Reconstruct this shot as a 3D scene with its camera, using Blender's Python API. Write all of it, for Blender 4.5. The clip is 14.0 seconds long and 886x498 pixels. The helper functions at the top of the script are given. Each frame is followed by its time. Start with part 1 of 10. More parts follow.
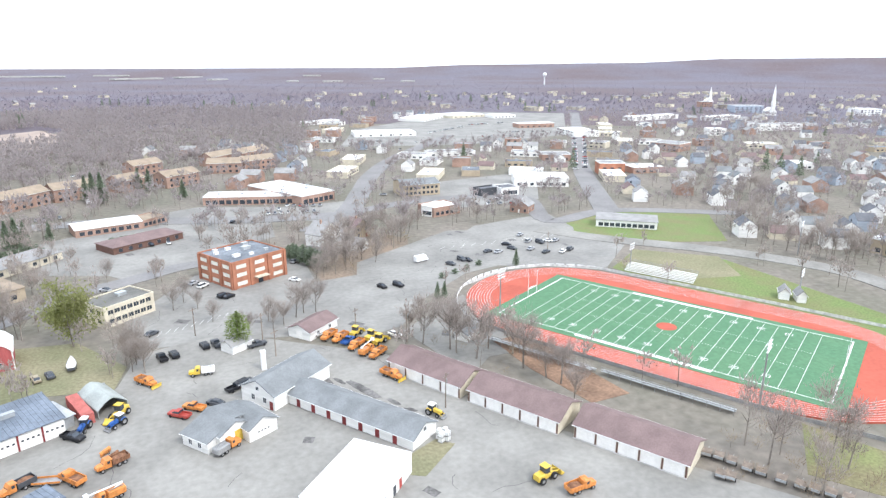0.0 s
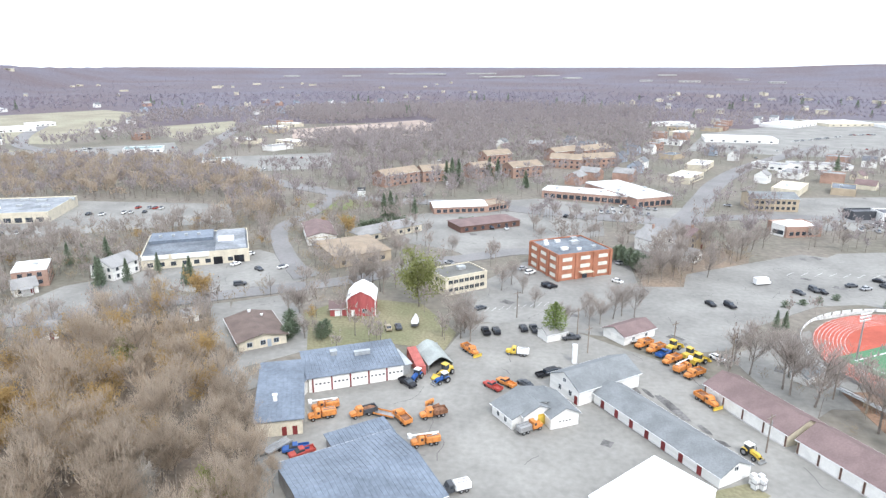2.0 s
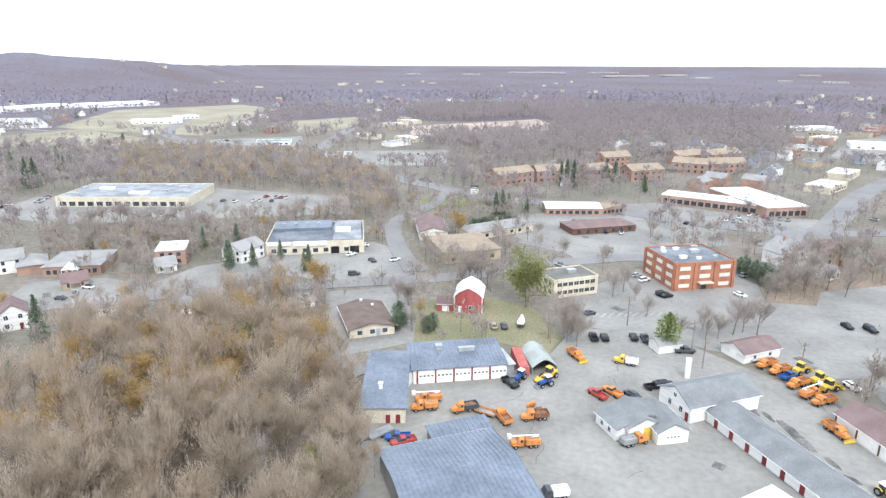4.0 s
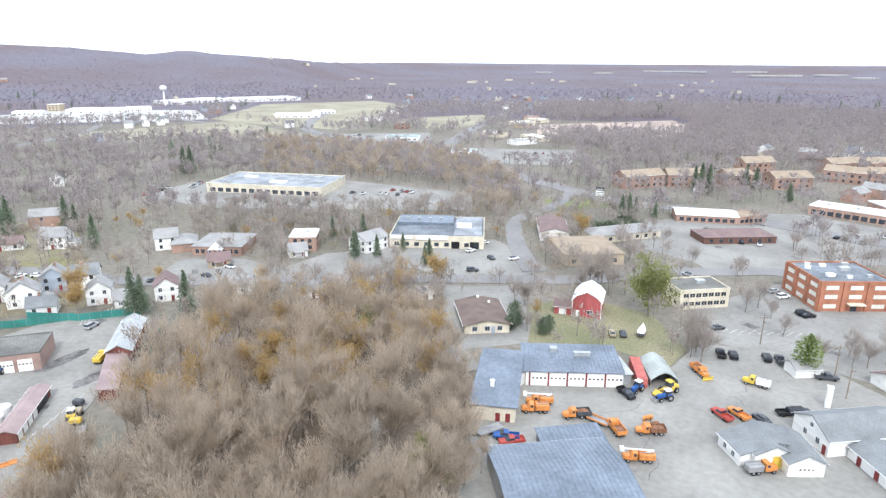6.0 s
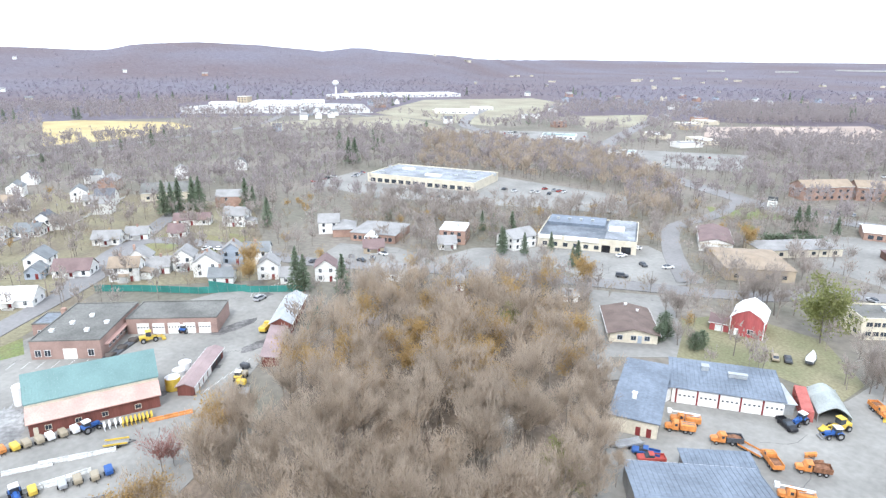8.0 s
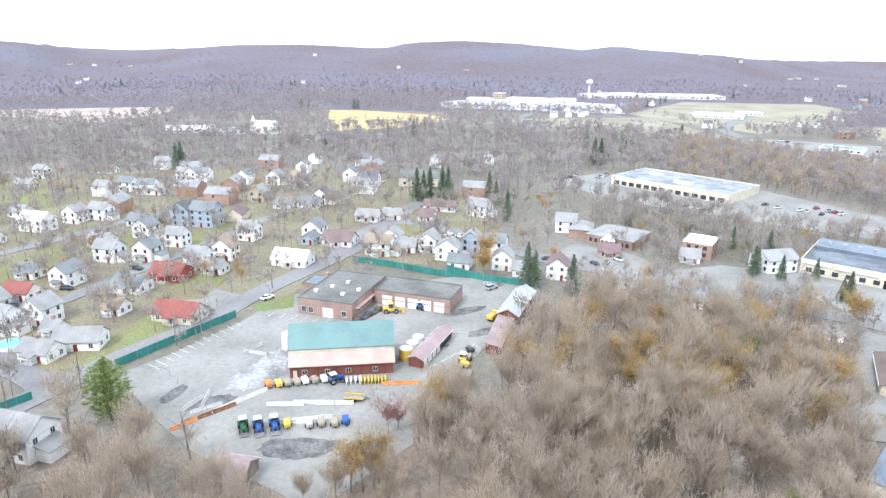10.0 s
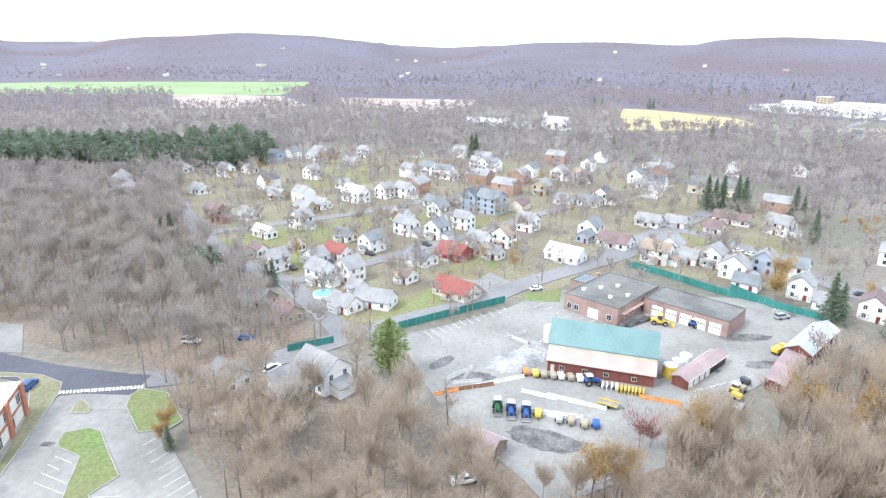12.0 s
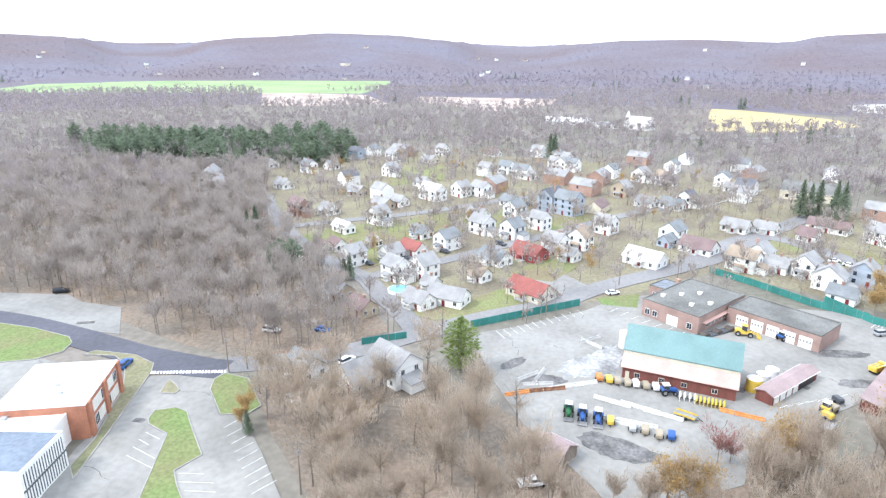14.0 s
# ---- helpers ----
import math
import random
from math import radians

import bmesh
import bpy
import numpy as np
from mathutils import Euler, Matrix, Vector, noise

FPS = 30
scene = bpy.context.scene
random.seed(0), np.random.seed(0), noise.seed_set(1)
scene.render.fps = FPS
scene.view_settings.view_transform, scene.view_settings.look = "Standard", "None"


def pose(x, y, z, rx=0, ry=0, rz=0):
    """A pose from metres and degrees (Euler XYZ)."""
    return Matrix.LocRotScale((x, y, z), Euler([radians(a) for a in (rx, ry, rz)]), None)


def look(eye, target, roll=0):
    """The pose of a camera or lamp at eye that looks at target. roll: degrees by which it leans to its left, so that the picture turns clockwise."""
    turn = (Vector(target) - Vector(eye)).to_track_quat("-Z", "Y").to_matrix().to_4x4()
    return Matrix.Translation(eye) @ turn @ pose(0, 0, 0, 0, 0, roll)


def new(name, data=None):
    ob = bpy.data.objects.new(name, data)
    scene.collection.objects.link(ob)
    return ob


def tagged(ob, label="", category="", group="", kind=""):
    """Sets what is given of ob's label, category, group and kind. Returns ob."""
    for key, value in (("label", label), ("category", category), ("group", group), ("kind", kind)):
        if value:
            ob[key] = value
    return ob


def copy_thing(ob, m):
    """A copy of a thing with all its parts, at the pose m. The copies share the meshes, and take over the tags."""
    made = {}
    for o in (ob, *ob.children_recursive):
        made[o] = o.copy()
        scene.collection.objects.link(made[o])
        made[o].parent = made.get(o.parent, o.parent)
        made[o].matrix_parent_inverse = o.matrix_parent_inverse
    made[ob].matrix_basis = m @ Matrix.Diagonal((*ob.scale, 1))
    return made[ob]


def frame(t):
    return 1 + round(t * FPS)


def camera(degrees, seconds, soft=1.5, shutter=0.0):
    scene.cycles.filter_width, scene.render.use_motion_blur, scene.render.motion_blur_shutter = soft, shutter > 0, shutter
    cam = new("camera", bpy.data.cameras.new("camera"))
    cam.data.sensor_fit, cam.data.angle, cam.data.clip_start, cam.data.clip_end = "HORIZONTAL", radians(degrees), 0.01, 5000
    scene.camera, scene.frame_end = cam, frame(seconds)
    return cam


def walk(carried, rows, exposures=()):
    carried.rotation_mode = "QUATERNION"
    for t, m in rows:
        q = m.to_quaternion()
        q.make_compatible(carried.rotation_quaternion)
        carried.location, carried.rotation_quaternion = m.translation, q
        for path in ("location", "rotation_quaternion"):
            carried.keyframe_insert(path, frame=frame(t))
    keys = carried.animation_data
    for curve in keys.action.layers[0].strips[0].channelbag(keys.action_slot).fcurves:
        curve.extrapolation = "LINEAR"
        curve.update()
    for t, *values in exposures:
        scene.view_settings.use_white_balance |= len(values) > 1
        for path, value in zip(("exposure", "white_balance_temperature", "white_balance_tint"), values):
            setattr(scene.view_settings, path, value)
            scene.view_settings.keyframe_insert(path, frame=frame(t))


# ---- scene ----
cam = camera(69.95, 14.0, 1.35)

# ---- the flight: the craft hovers 76 m up and turns to its left ----
EYE = (0.0, 0.0, 76.0)
TURNS = [(0.0, -21.0, -16.25, 0), (0.1, -17.5, -16.25, 0), (0.2, -8.5, -16.25, 0), (0.3, -2.2, -16.26, -0.05), (0.4, -0.6, -16.26, -0.1),
         (0.5, 0.15, -16.26, -0.1), (1.0, 2.96, -16.29, -0.1), (1.5, 6.04, -16.31, 0.0), (2.0, 9.14, -16.33, 0.06),
         (2.5, 12.17, -16.37, 0.13), (2.7, 13.3, -16.4, 0.15), (4.8, 23.5, -16.53, 0.25), (5.0, 24.67, -16.56, 0.27),
         (5.5, 27.57, -16.61, 0.28)]
TURNS += [(6.0, 30.7, -16.68, 0.3), (6.5, 33.94, -16.75, 0.35), (7.0, 37.31, -16.84, 0.37), (7.2, 38.65, -16.87, 0.38),
          (9.3, 57.65, -17.19, 0.68), (9.5, 60.18, -17.22, 0.74), (10.0, 66.43, -17.33, 0.78), (10.5, 72.48, -17.47, 0.76),
          (11.0, 78.12, -17.6, 0.74), (11.5, 85.29, -17.74, 0.73), (12.0, 91.95, -17.87, 0.73), (12.5, 95.98, -17.95, 0.72),
          (13.0, 97.66, -17.97, 0.62), (13.5, 98.58, -17.99, 0.49), (14.0, 99.04, -18.02, 0.35)]
walk(cam, [(t, Matrix.Translation(EYE) @ pose(0, 0, 0, 0, 0, yaw) @ pose(0, 0, 0, 90 + pitch) @ pose(0, 0, 0, 0, 0, roll))
           for t, yaw, pitch, roll in TURNS], [(0.0, 1.07, 6400, 10), (0.5, 1.02, 6400, 10), (5.0, 1.01, 6350, 9.5), (7.2, 1.14, 6250, 9.5), (10.5, 1.25, 6100, 9), (14.0, 1.38, 6150, 10)])

# ---- light: an overcast noon ----
world = bpy.data.worlds.new("overcast")
scene.world = world
world.use_nodes = True
wn, wl = world.node_tree.nodes, world.node_tree.links
wn.clear()
sky = wn.new("ShaderNodeTexSky")
sky.sky_type, sky.sun_disc, sky.sun_elevation, sky.sun_rotation = "NISHITA", False, radians(48), radians(150)
sky.air_density, sky.dust_density, sky.ozone_density = 1.0, 4.0, 1.0
veil = wn.new("ShaderNodeMix")
veil.data_type = "RGBA"
veil.inputs[0].default_value = 0.85
veil.inputs[7].default_value = (9.0, 9.8, 11.0, 1)
bg = wn.new("ShaderNodeBackground")
bg.inputs[1].default_value = 0.1
wout = wn.new("ShaderNodeOutputWorld")
wl.new(sky.outputs[0], veil.inputs[6])
wl.new(veil.outputs[2], bg.inputs[0])
wl.new(bg.outputs[0], wout.inputs[0])
sun_data = bpy.data.lights.new("sun", "SUN")
sun_data.energy, sun_data.angle, sun_data.color = 1.1, radians(14), (1.0, 0.98, 0.95)
sun = new("sun", sun_data)
sun.matrix_world = look((300, -500, 700), (0, 0, 0))


# ---- materials ----
def mat(name, color, rough=0.8, metal=0.0, var=0.18, scale=0.25, fine=3.0, bump=0.15, tint=None, rand=0.0, spec=0.3, streak=None, relief=0.05):
    """A surface with large and fine variation in world metres; tint: a second colour for its stains."""
    m = bpy.data.materials.new(name)
    m.use_nodes = True
    n, l = m.node_tree.nodes, m.node_tree.links
    b = n["Principled BSDF"]
    b.inputs["Roughness"].default_value, b.inputs["Metallic"].default_value = rough, metal
    b.inputs["Specular IOR Level"].default_value = spec
    geo = n.new("ShaderNodeNewGeometry")
    src = geo.outputs["Position"]
    if streak:
        mp = n.new("ShaderNodeMapping")
        mp.inputs["Scale"].default_value = streak
        l.new(src, mp.inputs["Vector"])
        src = mp.outputs[0]
    big, small = n.new("ShaderNodeTexNoise"), n.new("ShaderNodeTexNoise")
    for t, s, d in ((big, scale, 5), (small, fine, 3)):
        t.inputs["Scale"].default_value, t.inputs["Detail"].default_value = s, d
        l.new(src, t.inputs["Vector"])
    two = tint if tint else tuple(c * (1 - var) for c in color)
    hi = tuple(min(1, c * (1 + var * 0.6)) for c in color)
    ramp = n.new("ShaderNodeMix")
    ramp.data_type = "RGBA"
    ramp.inputs[6].default_value, ramp.inputs[7].default_value = (*two, 1), (*hi, 1)
    st = n.new("ShaderNodeMapRange")
    st.inputs[1].default_value, st.inputs[2].default_value = 0.36, 0.62
    l.new(big.outputs[0], st.inputs[0])
    l.new(st.outputs[0], ramp.inputs[0])
    mul = n.new("ShaderNodeMix")
    mul.data_type, mul.blend_type = "RGBA", "MULTIPLY"
    mul.inputs[0].default_value = 1.0
    v = n.new("ShaderNodeMapRange")
    v.inputs[1].default_value, v.inputs[2].default_value = 0.3, 0.7
    v.inputs[3].default_value, v.inputs[4].default_value = 1 - var, 1.0 + var * 0.4
    l.new(small.outputs[0], v.inputs[0])
    l.new(ramp.outputs[2], mul.inputs[6])
    l.new(v.outputs[0], mul.inputs[7])
    out = mul.outputs[2]
    if rand:
        oi, hs, mr = n.new("ShaderNodeObjectInfo"), n.new("ShaderNodeHueSaturation"), n.new("ShaderNodeMapRange")
        mr.inputs[3].default_value, mr.inputs[4].default_value = 1 - rand, 1 + rand
        l.new(oi.outputs["Random"], mr.inputs[0])
        l.new(mr.outputs[0], hs.inputs["Value"])
        l.new(out, hs.inputs["Color"])
        out = hs.outputs[0]
    l.new(out, b.inputs["Base Color"])
    if bump:
        bp = n.new("ShaderNodeBump")
        bp.inputs["Strength"].default_value, bp.inputs["Distance"].default_value = bump, relief
        l.new(small.outputs[0], bp.inputs["Height"])
        l.new(bp.outputs[0], b.inputs["Normal"])
    return m


def island_mat(name, cols, rough=0.9, patch_size=0.11):
    """Twigs and leaves: a tone for every twig and for every crown, and some light let through."""
    m = bpy.data.materials.new(name)
    m.use_nodes = True
    n, l = m.node_tree.nodes, m.node_tree.links
    b = n["Principled BSDF"]
    b.inputs["Roughness"].default_value, b.inputs["Specular IOR Level"].default_value = rough, 0.1
    g = n.new("ShaderNodeNewGeometry")
    r = n.new("ShaderNodeValToRGB")
    r.color_ramp.elements[0].color, r.color_ramp.elements[1].color = (*cols[0], 1), (*cols[-1], 1)
    for i, c in enumerate(cols[1:-1]):
        r.color_ramp.elements.new((i + 1) / (len(cols) - 1)).color = (*c, 1)
    big = n.new("ShaderNodeTexNoise")
    big.inputs["Scale"].default_value, big.inputs["Detail"].default_value = patch_size, 3
    l.new(g.outputs["Position"], big.inputs["Vector"])
    st = n.new("ShaderNodeMapRange")
    st.inputs[1].default_value, st.inputs[2].default_value = 0.33, 0.67
    l.new(big.outputs[0], st.inputs[0])
    mx = n.new("ShaderNodeMix")
    mx.inputs[0].default_value = 0.62
    l.new(g.outputs["Random Per Island"], mx.inputs[2])
    l.new(st.outputs[0], mx.inputs[3])
    l.new(mx.outputs[0], r.inputs[0])
    l.new(r.outputs[0], b.inputs["Base Color"])
    thin = n.new("ShaderNodeBsdfTranslucent")
    both = n.new("ShaderNodeMixShader")
    both.inputs[0].default_value = 0.5
    l.new(r.outputs[0], thin.inputs["Color"])
    l.new(b.outputs[0], both.inputs[1])
    l.new(thin.outputs[0], both.inputs[2])
    l.new(both.outputs[0], n["Material Output"].inputs[0])
    return m


M = {}
M["ground"] = mat("leaf_litter_and_grass", (0.2, 0.178, 0.152), 0.95, var=0.25, scale=0.02, fine=0.4, bump=0.3, tint=(0.172, 0.164, 0.13))
# far ground: the mauve-grey of distance haze is put into its base colour
M["hazeground"] = mat("haze_tinted_wood_floor", (0.142, 0.131, 0.158), 0.95, var=0.2, scale=0.0022, fine=0.09, bump=0.6, tint=(0.142, 0.112, 0.12), relief=5.0)
M["litter"] = mat("brown_leaf_litter", (0.235, 0.182, 0.138), 0.95, var=0.3, scale=0.05, fine=0.9, bump=0.4, tint=(0.19, 0.165, 0.135))
M["lot"] = mat("worn_asphalt", (0.282, 0.273, 0.252), 0.9, var=0.14, scale=0.06, fine=0.7, bump=0.1, tint=(0.228, 0.221, 0.204))
M["lot2"] = mat("parking_asphalt", (0.275, 0.268, 0.25), 0.9, var=0.14, scale=0.05, fine=0.6, bump=0.1, tint=(0.222, 0.216, 0.203))
M["road"] = mat("road_asphalt", (0.235, 0.228, 0.226), 0.9, var=0.12, scale=0.05, fine=0.8, bump=0.1)
M["newroad"] = mat("fresh_asphalt", (0.105, 0.105, 0.125), 0.75, var=0.15, scale=0.05, fine=0.8, bump=0.1)
M["stain"] = mat("damp_dark_asphalt", (0.17, 0.163, 0.158), 0.75, var=0.4, scale=0.25, fine=1.5, bump=0.1)
M["concrete"] = mat("pale_concrete", (0.46, 0.45, 0.43), 0.9, var=0.15, scale=0.2)
M["curb"] = mat("curb_stone", (0.36, 0.345, 0.32), 0.9)
M["grass"] = mat("winter_lawn", (0.19, 0.205, 0.09), 0.95, var=0.3, scale=0.06, fine=1.5, bump=0.3, tint=(0.225, 0.185, 0.115))
M["lawn"] = mat("green_lawn", (0.145, 0.195, 0.07), 0.95, var=0.28, scale=0.08, fine=1.5, bump=0.3, tint=(0.2, 0.2, 0.095))
M["dry"] = mat("dry_grass", (0.232, 0.212, 0.135), 0.95, var=0.25, scale=0.05, fine=1.2, bump=0.3, tint=(0.195, 0.196, 0.112))
M["straw"] = mat("straw_field", (0.46, 0.37, 0.19), 0.95, var=0.15, scale=0.03, fine=0.5)
M["pinkfield"] = mat("stubble_field", (0.42, 0.34, 0.29), 0.95, var=0.2, scale=0.02, fine=0.5)
M["farfield"] = mat("far_green_field", (0.26, 0.345, 0.165), 0.95, var=0.15, scale=0.01, fine=0.3)
M["meadow"] = mat("pale_meadow", (0.3, 0.285, 0.21), 0.95, var=0.2, scale=0.02, fine=0.3, tint=(0.26, 0.23, 0.175))
M["homeground"] = mat("worn_garden_ground", (0.22, 0.2, 0.13), 0.95, var=0.25, scale=0.05, fine=0.8, bump=0.2, tint=(0.2, 0.168, 0.125))
M["dirt"] = mat("red_brown_earth", (0.255, 0.162, 0.11), 0.95, var=0.3, scale=0.1, fine=1.2, bump=0.4)
M["mulch"] = mat("dark_mulch", (0.1, 0.085, 0.075), 0.95, var=0.3, scale=0.4)
M["turf"] = mat("green_turf", (0.085, 0.19, 0.105), 0.9, var=0.18, scale=0.05, fine=1.0, bump=0.1, tint=(0.105, 0.22, 0.12))
M["track"] = mat("red_track", (0.44, 0.105, 0.07), 0.85, var=0.12, scale=0.1, fine=1.0, bump=0.1)
M["white"] = mat("white_paint", (0.8, 0.8, 0.79), 0.6, var=0.06, scale=0.5, bump=0.0)
M["wornwhite"] = mat("worn_white_paint", (0.68, 0.68, 0.66), 0.8, var=0.25, scale=0.8, bump=0.0)
M["yellowline"] = mat("yellow_paint", (0.7, 0.5, 0.06), 0.7, bump=0.0)
M["siding"] = mat("white_siding", (0.82, 0.81, 0.78), 0.6, var=0.1, scale=0.3, fine=2.0, streak=(0.2, 0.2, 4))
M["cream"] = mat("cream_siding", (0.66, 0.6, 0.48), 0.7, var=0.12, scale=0.3, fine=2.0)
M["tan"] = mat("tan_stucco", (0.46, 0.38, 0.28), 0.8, var=0.12)
M["greysiding"] = mat("grey_blue_siding", (0.38, 0.43, 0.5), 0.7, var=0.12, streak=(0.2, 0.2, 4))
M["redsiding"] = mat("red_barn_siding", (0.4, 0.1, 0.1), 0.8, var=0.2, streak=(2, 2, 0.2))
M["brownsiding"] = mat("brown_red_siding", (0.2, 0.075, 0.06), 0.8, var=0.2, streak=(2, 2, 0.2))
M["brick"] = mat("red_brick", (0.42, 0.185, 0.115), 0.9, var=0.2, scale=0.3, fine=5)
M["pinkbrick"] = mat("pale_red_brick", (0.36, 0.25, 0.215), 0.9, var=0.15, scale=0.3, fine=5)
M["farbrick"] = mat("weathered_brick", (0.4, 0.265, 0.21), 0.9, var=0.2, scale=0.2, fine=2)
M["bluemetal"] = mat("blue_grey_metal_roof", (0.2, 0.235, 0.285), 0.45, 0.3, var=0.18, scale=0.15, fine=1.2, bump=0.05)
M["greyshingle"] = mat("grey_shingles", (0.215, 0.228, 0.235), 0.9, var=0.15, scale=0.25, fine=3)
M["darkshingle"] = mat("dark_shingles", (0.15, 0.155, 0.17), 0.9, var=0.2, scale=0.25, fine=3)
M["palegrey"] = mat("pale_grey_shingles", (0.31, 0.305, 0.3), 0.9, var=0.15, scale=0.25, fine=3)
M["brownshingle"] = mat("mauve_brown_shingles", (0.215, 0.155, 0.15), 0.9, var=0.14, scale=0.25, fine=3)
M["umbershingle"] = mat("dull_brown_shingles", (0.165, 0.125, 0.11), 0.9, var=0.16, scale=0.25, fine=3)
M["tanshingle"] = mat("tan_shingles", (0.33, 0.265, 0.2), 0.9, var=0.14, scale=0.25, fine=3)
M["redroof"] = mat("red_roofing", (0.28, 0.1, 0.085), 0.8, var=0.18, scale=0.25, fine=3)
M["whiteroof"] = mat("white_membrane_roof", (0.84, 0.84, 0.83), 0.6, var=0.06, scale=0.15, bump=0.02)
M["greyroof"] = mat("grey_membrane_roof", (0.3, 0.32, 0.345), 0.8, var=0.3, scale=0.12, fine=1)
M["slateroof"] = mat("slate_grey_roof_felt", (0.19, 0.21, 0.235), 0.8, var=0.3, scale=0.12, fine=1, tint=(0.12, 0.135, 0.155))
M["gravelroof"] = mat("gravel_roof", (0.18, 0.178, 0.165), 0.95, var=0.25, scale=0.12, fine=2)
M["tealmetal"] = mat("teal_metal_roof", (0.17, 0.275, 0.27), 0.4, 0.2, var=0.1, scale=0.2, bump=0.03)
M["pinkmetal"] = mat("faded_pink_metal_roof", (0.56, 0.37, 0.32), 0.6, 0.1, var=0.12, scale=0.2)
M["mauvemetal"] = mat("faded_mauve_metal_roof", (0.35, 0.265, 0.26), 0.6, 0.1, var=0.15, scale=0.2)
M["silvermetal"] = mat("galvanised_metal", (0.46, 0.48, 0.49), 0.5, 0.3, var=0.15, scale=0.3)
M["archmetal"] = mat("dull_green_grey_metal", (0.4, 0.43, 0.41), 0.5, 0.15, var=0.15, scale=0.3)
M["doorwhite"] = mat("white_sectional_door", (0.87, 0.85, 0.81), 0.5, var=0.07, scale=0.5, bump=0.0)
M["doorred"] = mat("maroon_door", (0.22, 0.04, 0.04), 0.6)
M["brownpost"] = mat("brown_timber", (0.16, 0.09, 0.07), 0.8)
M["glass"] = mat("dark_glass", (0.05, 0.06, 0.075), 0.12, var=0.2, bump=0.0, spec=0.6)
# cream panes, much paler than the dark glass
M["paleglass"] = mat("pale_window_panes", (0.72, 0.7, 0.62), 0.3, var=0.1, bump=0.0)
M["fadedred"] = mat("faded_red_paint", (0.47, 0.14, 0.12), 0.7, var=0.2, scale=0.4)
M["orange"] = mat("orange_truck_paint", (0.64, 0.255, 0.075), 0.45, var=0.2, scale=0.8, bump=0.0)
M["yellow"] = mat("yellow_machine_paint", (0.66, 0.47, 0.08), 0.45, var=0.1, scale=0.8, bump=0.0)
M["blue"] = mat("blue_tractor_paint", (0.035, 0.105, 0.32), 0.4, var=0.1, bump=0.0)
M["green"] = mat("green_tractor_paint", (0.028, 0.14, 0.05), 0.4, var=0.1, bump=0.0)
M["red"] = mat("red_paint", (0.42, 0.075, 0.06), 0.5, var=0.12, scale=0.8, bump=0.0)
M["black"] = mat("black_paint", (0.02, 0.02, 0.024), 0.35, var=0.1, bump=0.0)
M["darkgrey"] = mat("dark_grey_paint", (0.08, 0.085, 0.095), 0.4, var=0.1, bump=0.0)
M["silver"] = mat("silver_paint", (0.45, 0.46, 0.48), 0.35, 0.3, var=0.06, bump=0.0)
M["cartan"] = mat("tan_paint", (0.35, 0.3, 0.22), 0.4, var=0.06, bump=0.0)
M["rubber"] = mat("tyre_rubber", (0.025, 0.025, 0.027), 0.85, var=0.15, bump=0.0)
M["steel"] = mat("weathered_steel", (0.36, 0.36, 0.36), 0.5, 0.4, var=0.2)
M["rust"] = mat("rusty_load", (0.24, 0.12, 0.07), 0.9, var=0.35, scale=1.0)
M["wood"] = mat("weathered_pole_wood", (0.27, 0.22, 0.18), 0.9, var=0.25, streak=(3, 3, 0.3))
M["fence"] = mat("teal_fence_mesh", (0.05, 0.23, 0.2), 0.7, var=0.15)
M["water"] = mat("pool_water", (0.25, 0.52, 0.62), 0.1, var=0.1, bump=0.0)
M["crack"] = mat("tarred_crack", (0.13, 0.125, 0.122), 0.8, var=0.2, bump=0.0)
M["salt"] = mat("spilt_road_salt", (0.36, 0.36, 0.355), 0.9, var=0.35, scale=0.15, fine=1.0)
M["bark"] = mat("grey_bark", (0.27, 0.235, 0.205), 0.95, var=0.3, scale=0.5, fine=4, streak=(1, 1, 0.3))
M["palebark"] = mat("pale_bark", (0.42, 0.39, 0.35), 0.95, var=0.3, scale=0.5, fine=4)
M["twig"] = island_mat("bare_twigs", [(0.3, 0.26, 0.235), (0.36, 0.315, 0.285), (0.425, 0.38, 0.345), (0.385, 0.315, 0.27)])
M["browntwig"] = island_mat("brown_oak_twigs", [(0.34, 0.28, 0.222), (0.415, 0.342, 0.268), (0.49, 0.41, 0.328), (0.44, 0.33, 0.226)])
M["oak"] = island_mat("dry_oak_leaves", [(0.32, 0.225, 0.11), (0.42, 0.295, 0.14), (0.49, 0.345, 0.155), (0.38, 0.275, 0.165)])
# distant trees: paler, closer tones, with haze painted into the twig colours
M["hazetwig"] = island_mat("haze_lightened_woods", [(0.31, 0.27, 0.262), (0.35, 0.308, 0.3), (0.385, 0.345, 0.34), (0.37, 0.31, 0.285)], patch_size=0.035)
# hillside trees: the lavender of distance haze is mixed into these colours
M["hazehill"] = island_mat("haze_tinted_hill_twigs", [(0.24, 0.217, 0.25), (0.262, 0.238, 0.28), (0.285, 0.256, 0.298), (0.3, 0.233, 0.245)], patch_size=0.006)
M["pine"] = island_mat("conifer_needles", [(0.145, 0.185, 0.13), (0.195, 0.24, 0.165), (0.25, 0.295, 0.21)])
M["fresh"] = island_mat("yellow_green_leaves", [(0.19, 0.205, 0.08), (0.27, 0.285, 0.115), (0.34, 0.34, 0.16)])
M["spruceleaf"] = island_mat("yellow_green_needles", [(0.17, 0.22, 0.075), (0.25, 0.31, 0.11), (0.33, 0.38, 0.16)])
M["russet"] = island_mat("pinkish_red_twigs", [(0.3, 0.14, 0.12), (0.4, 0.22, 0.19), (0.46, 0.3, 0.26)])
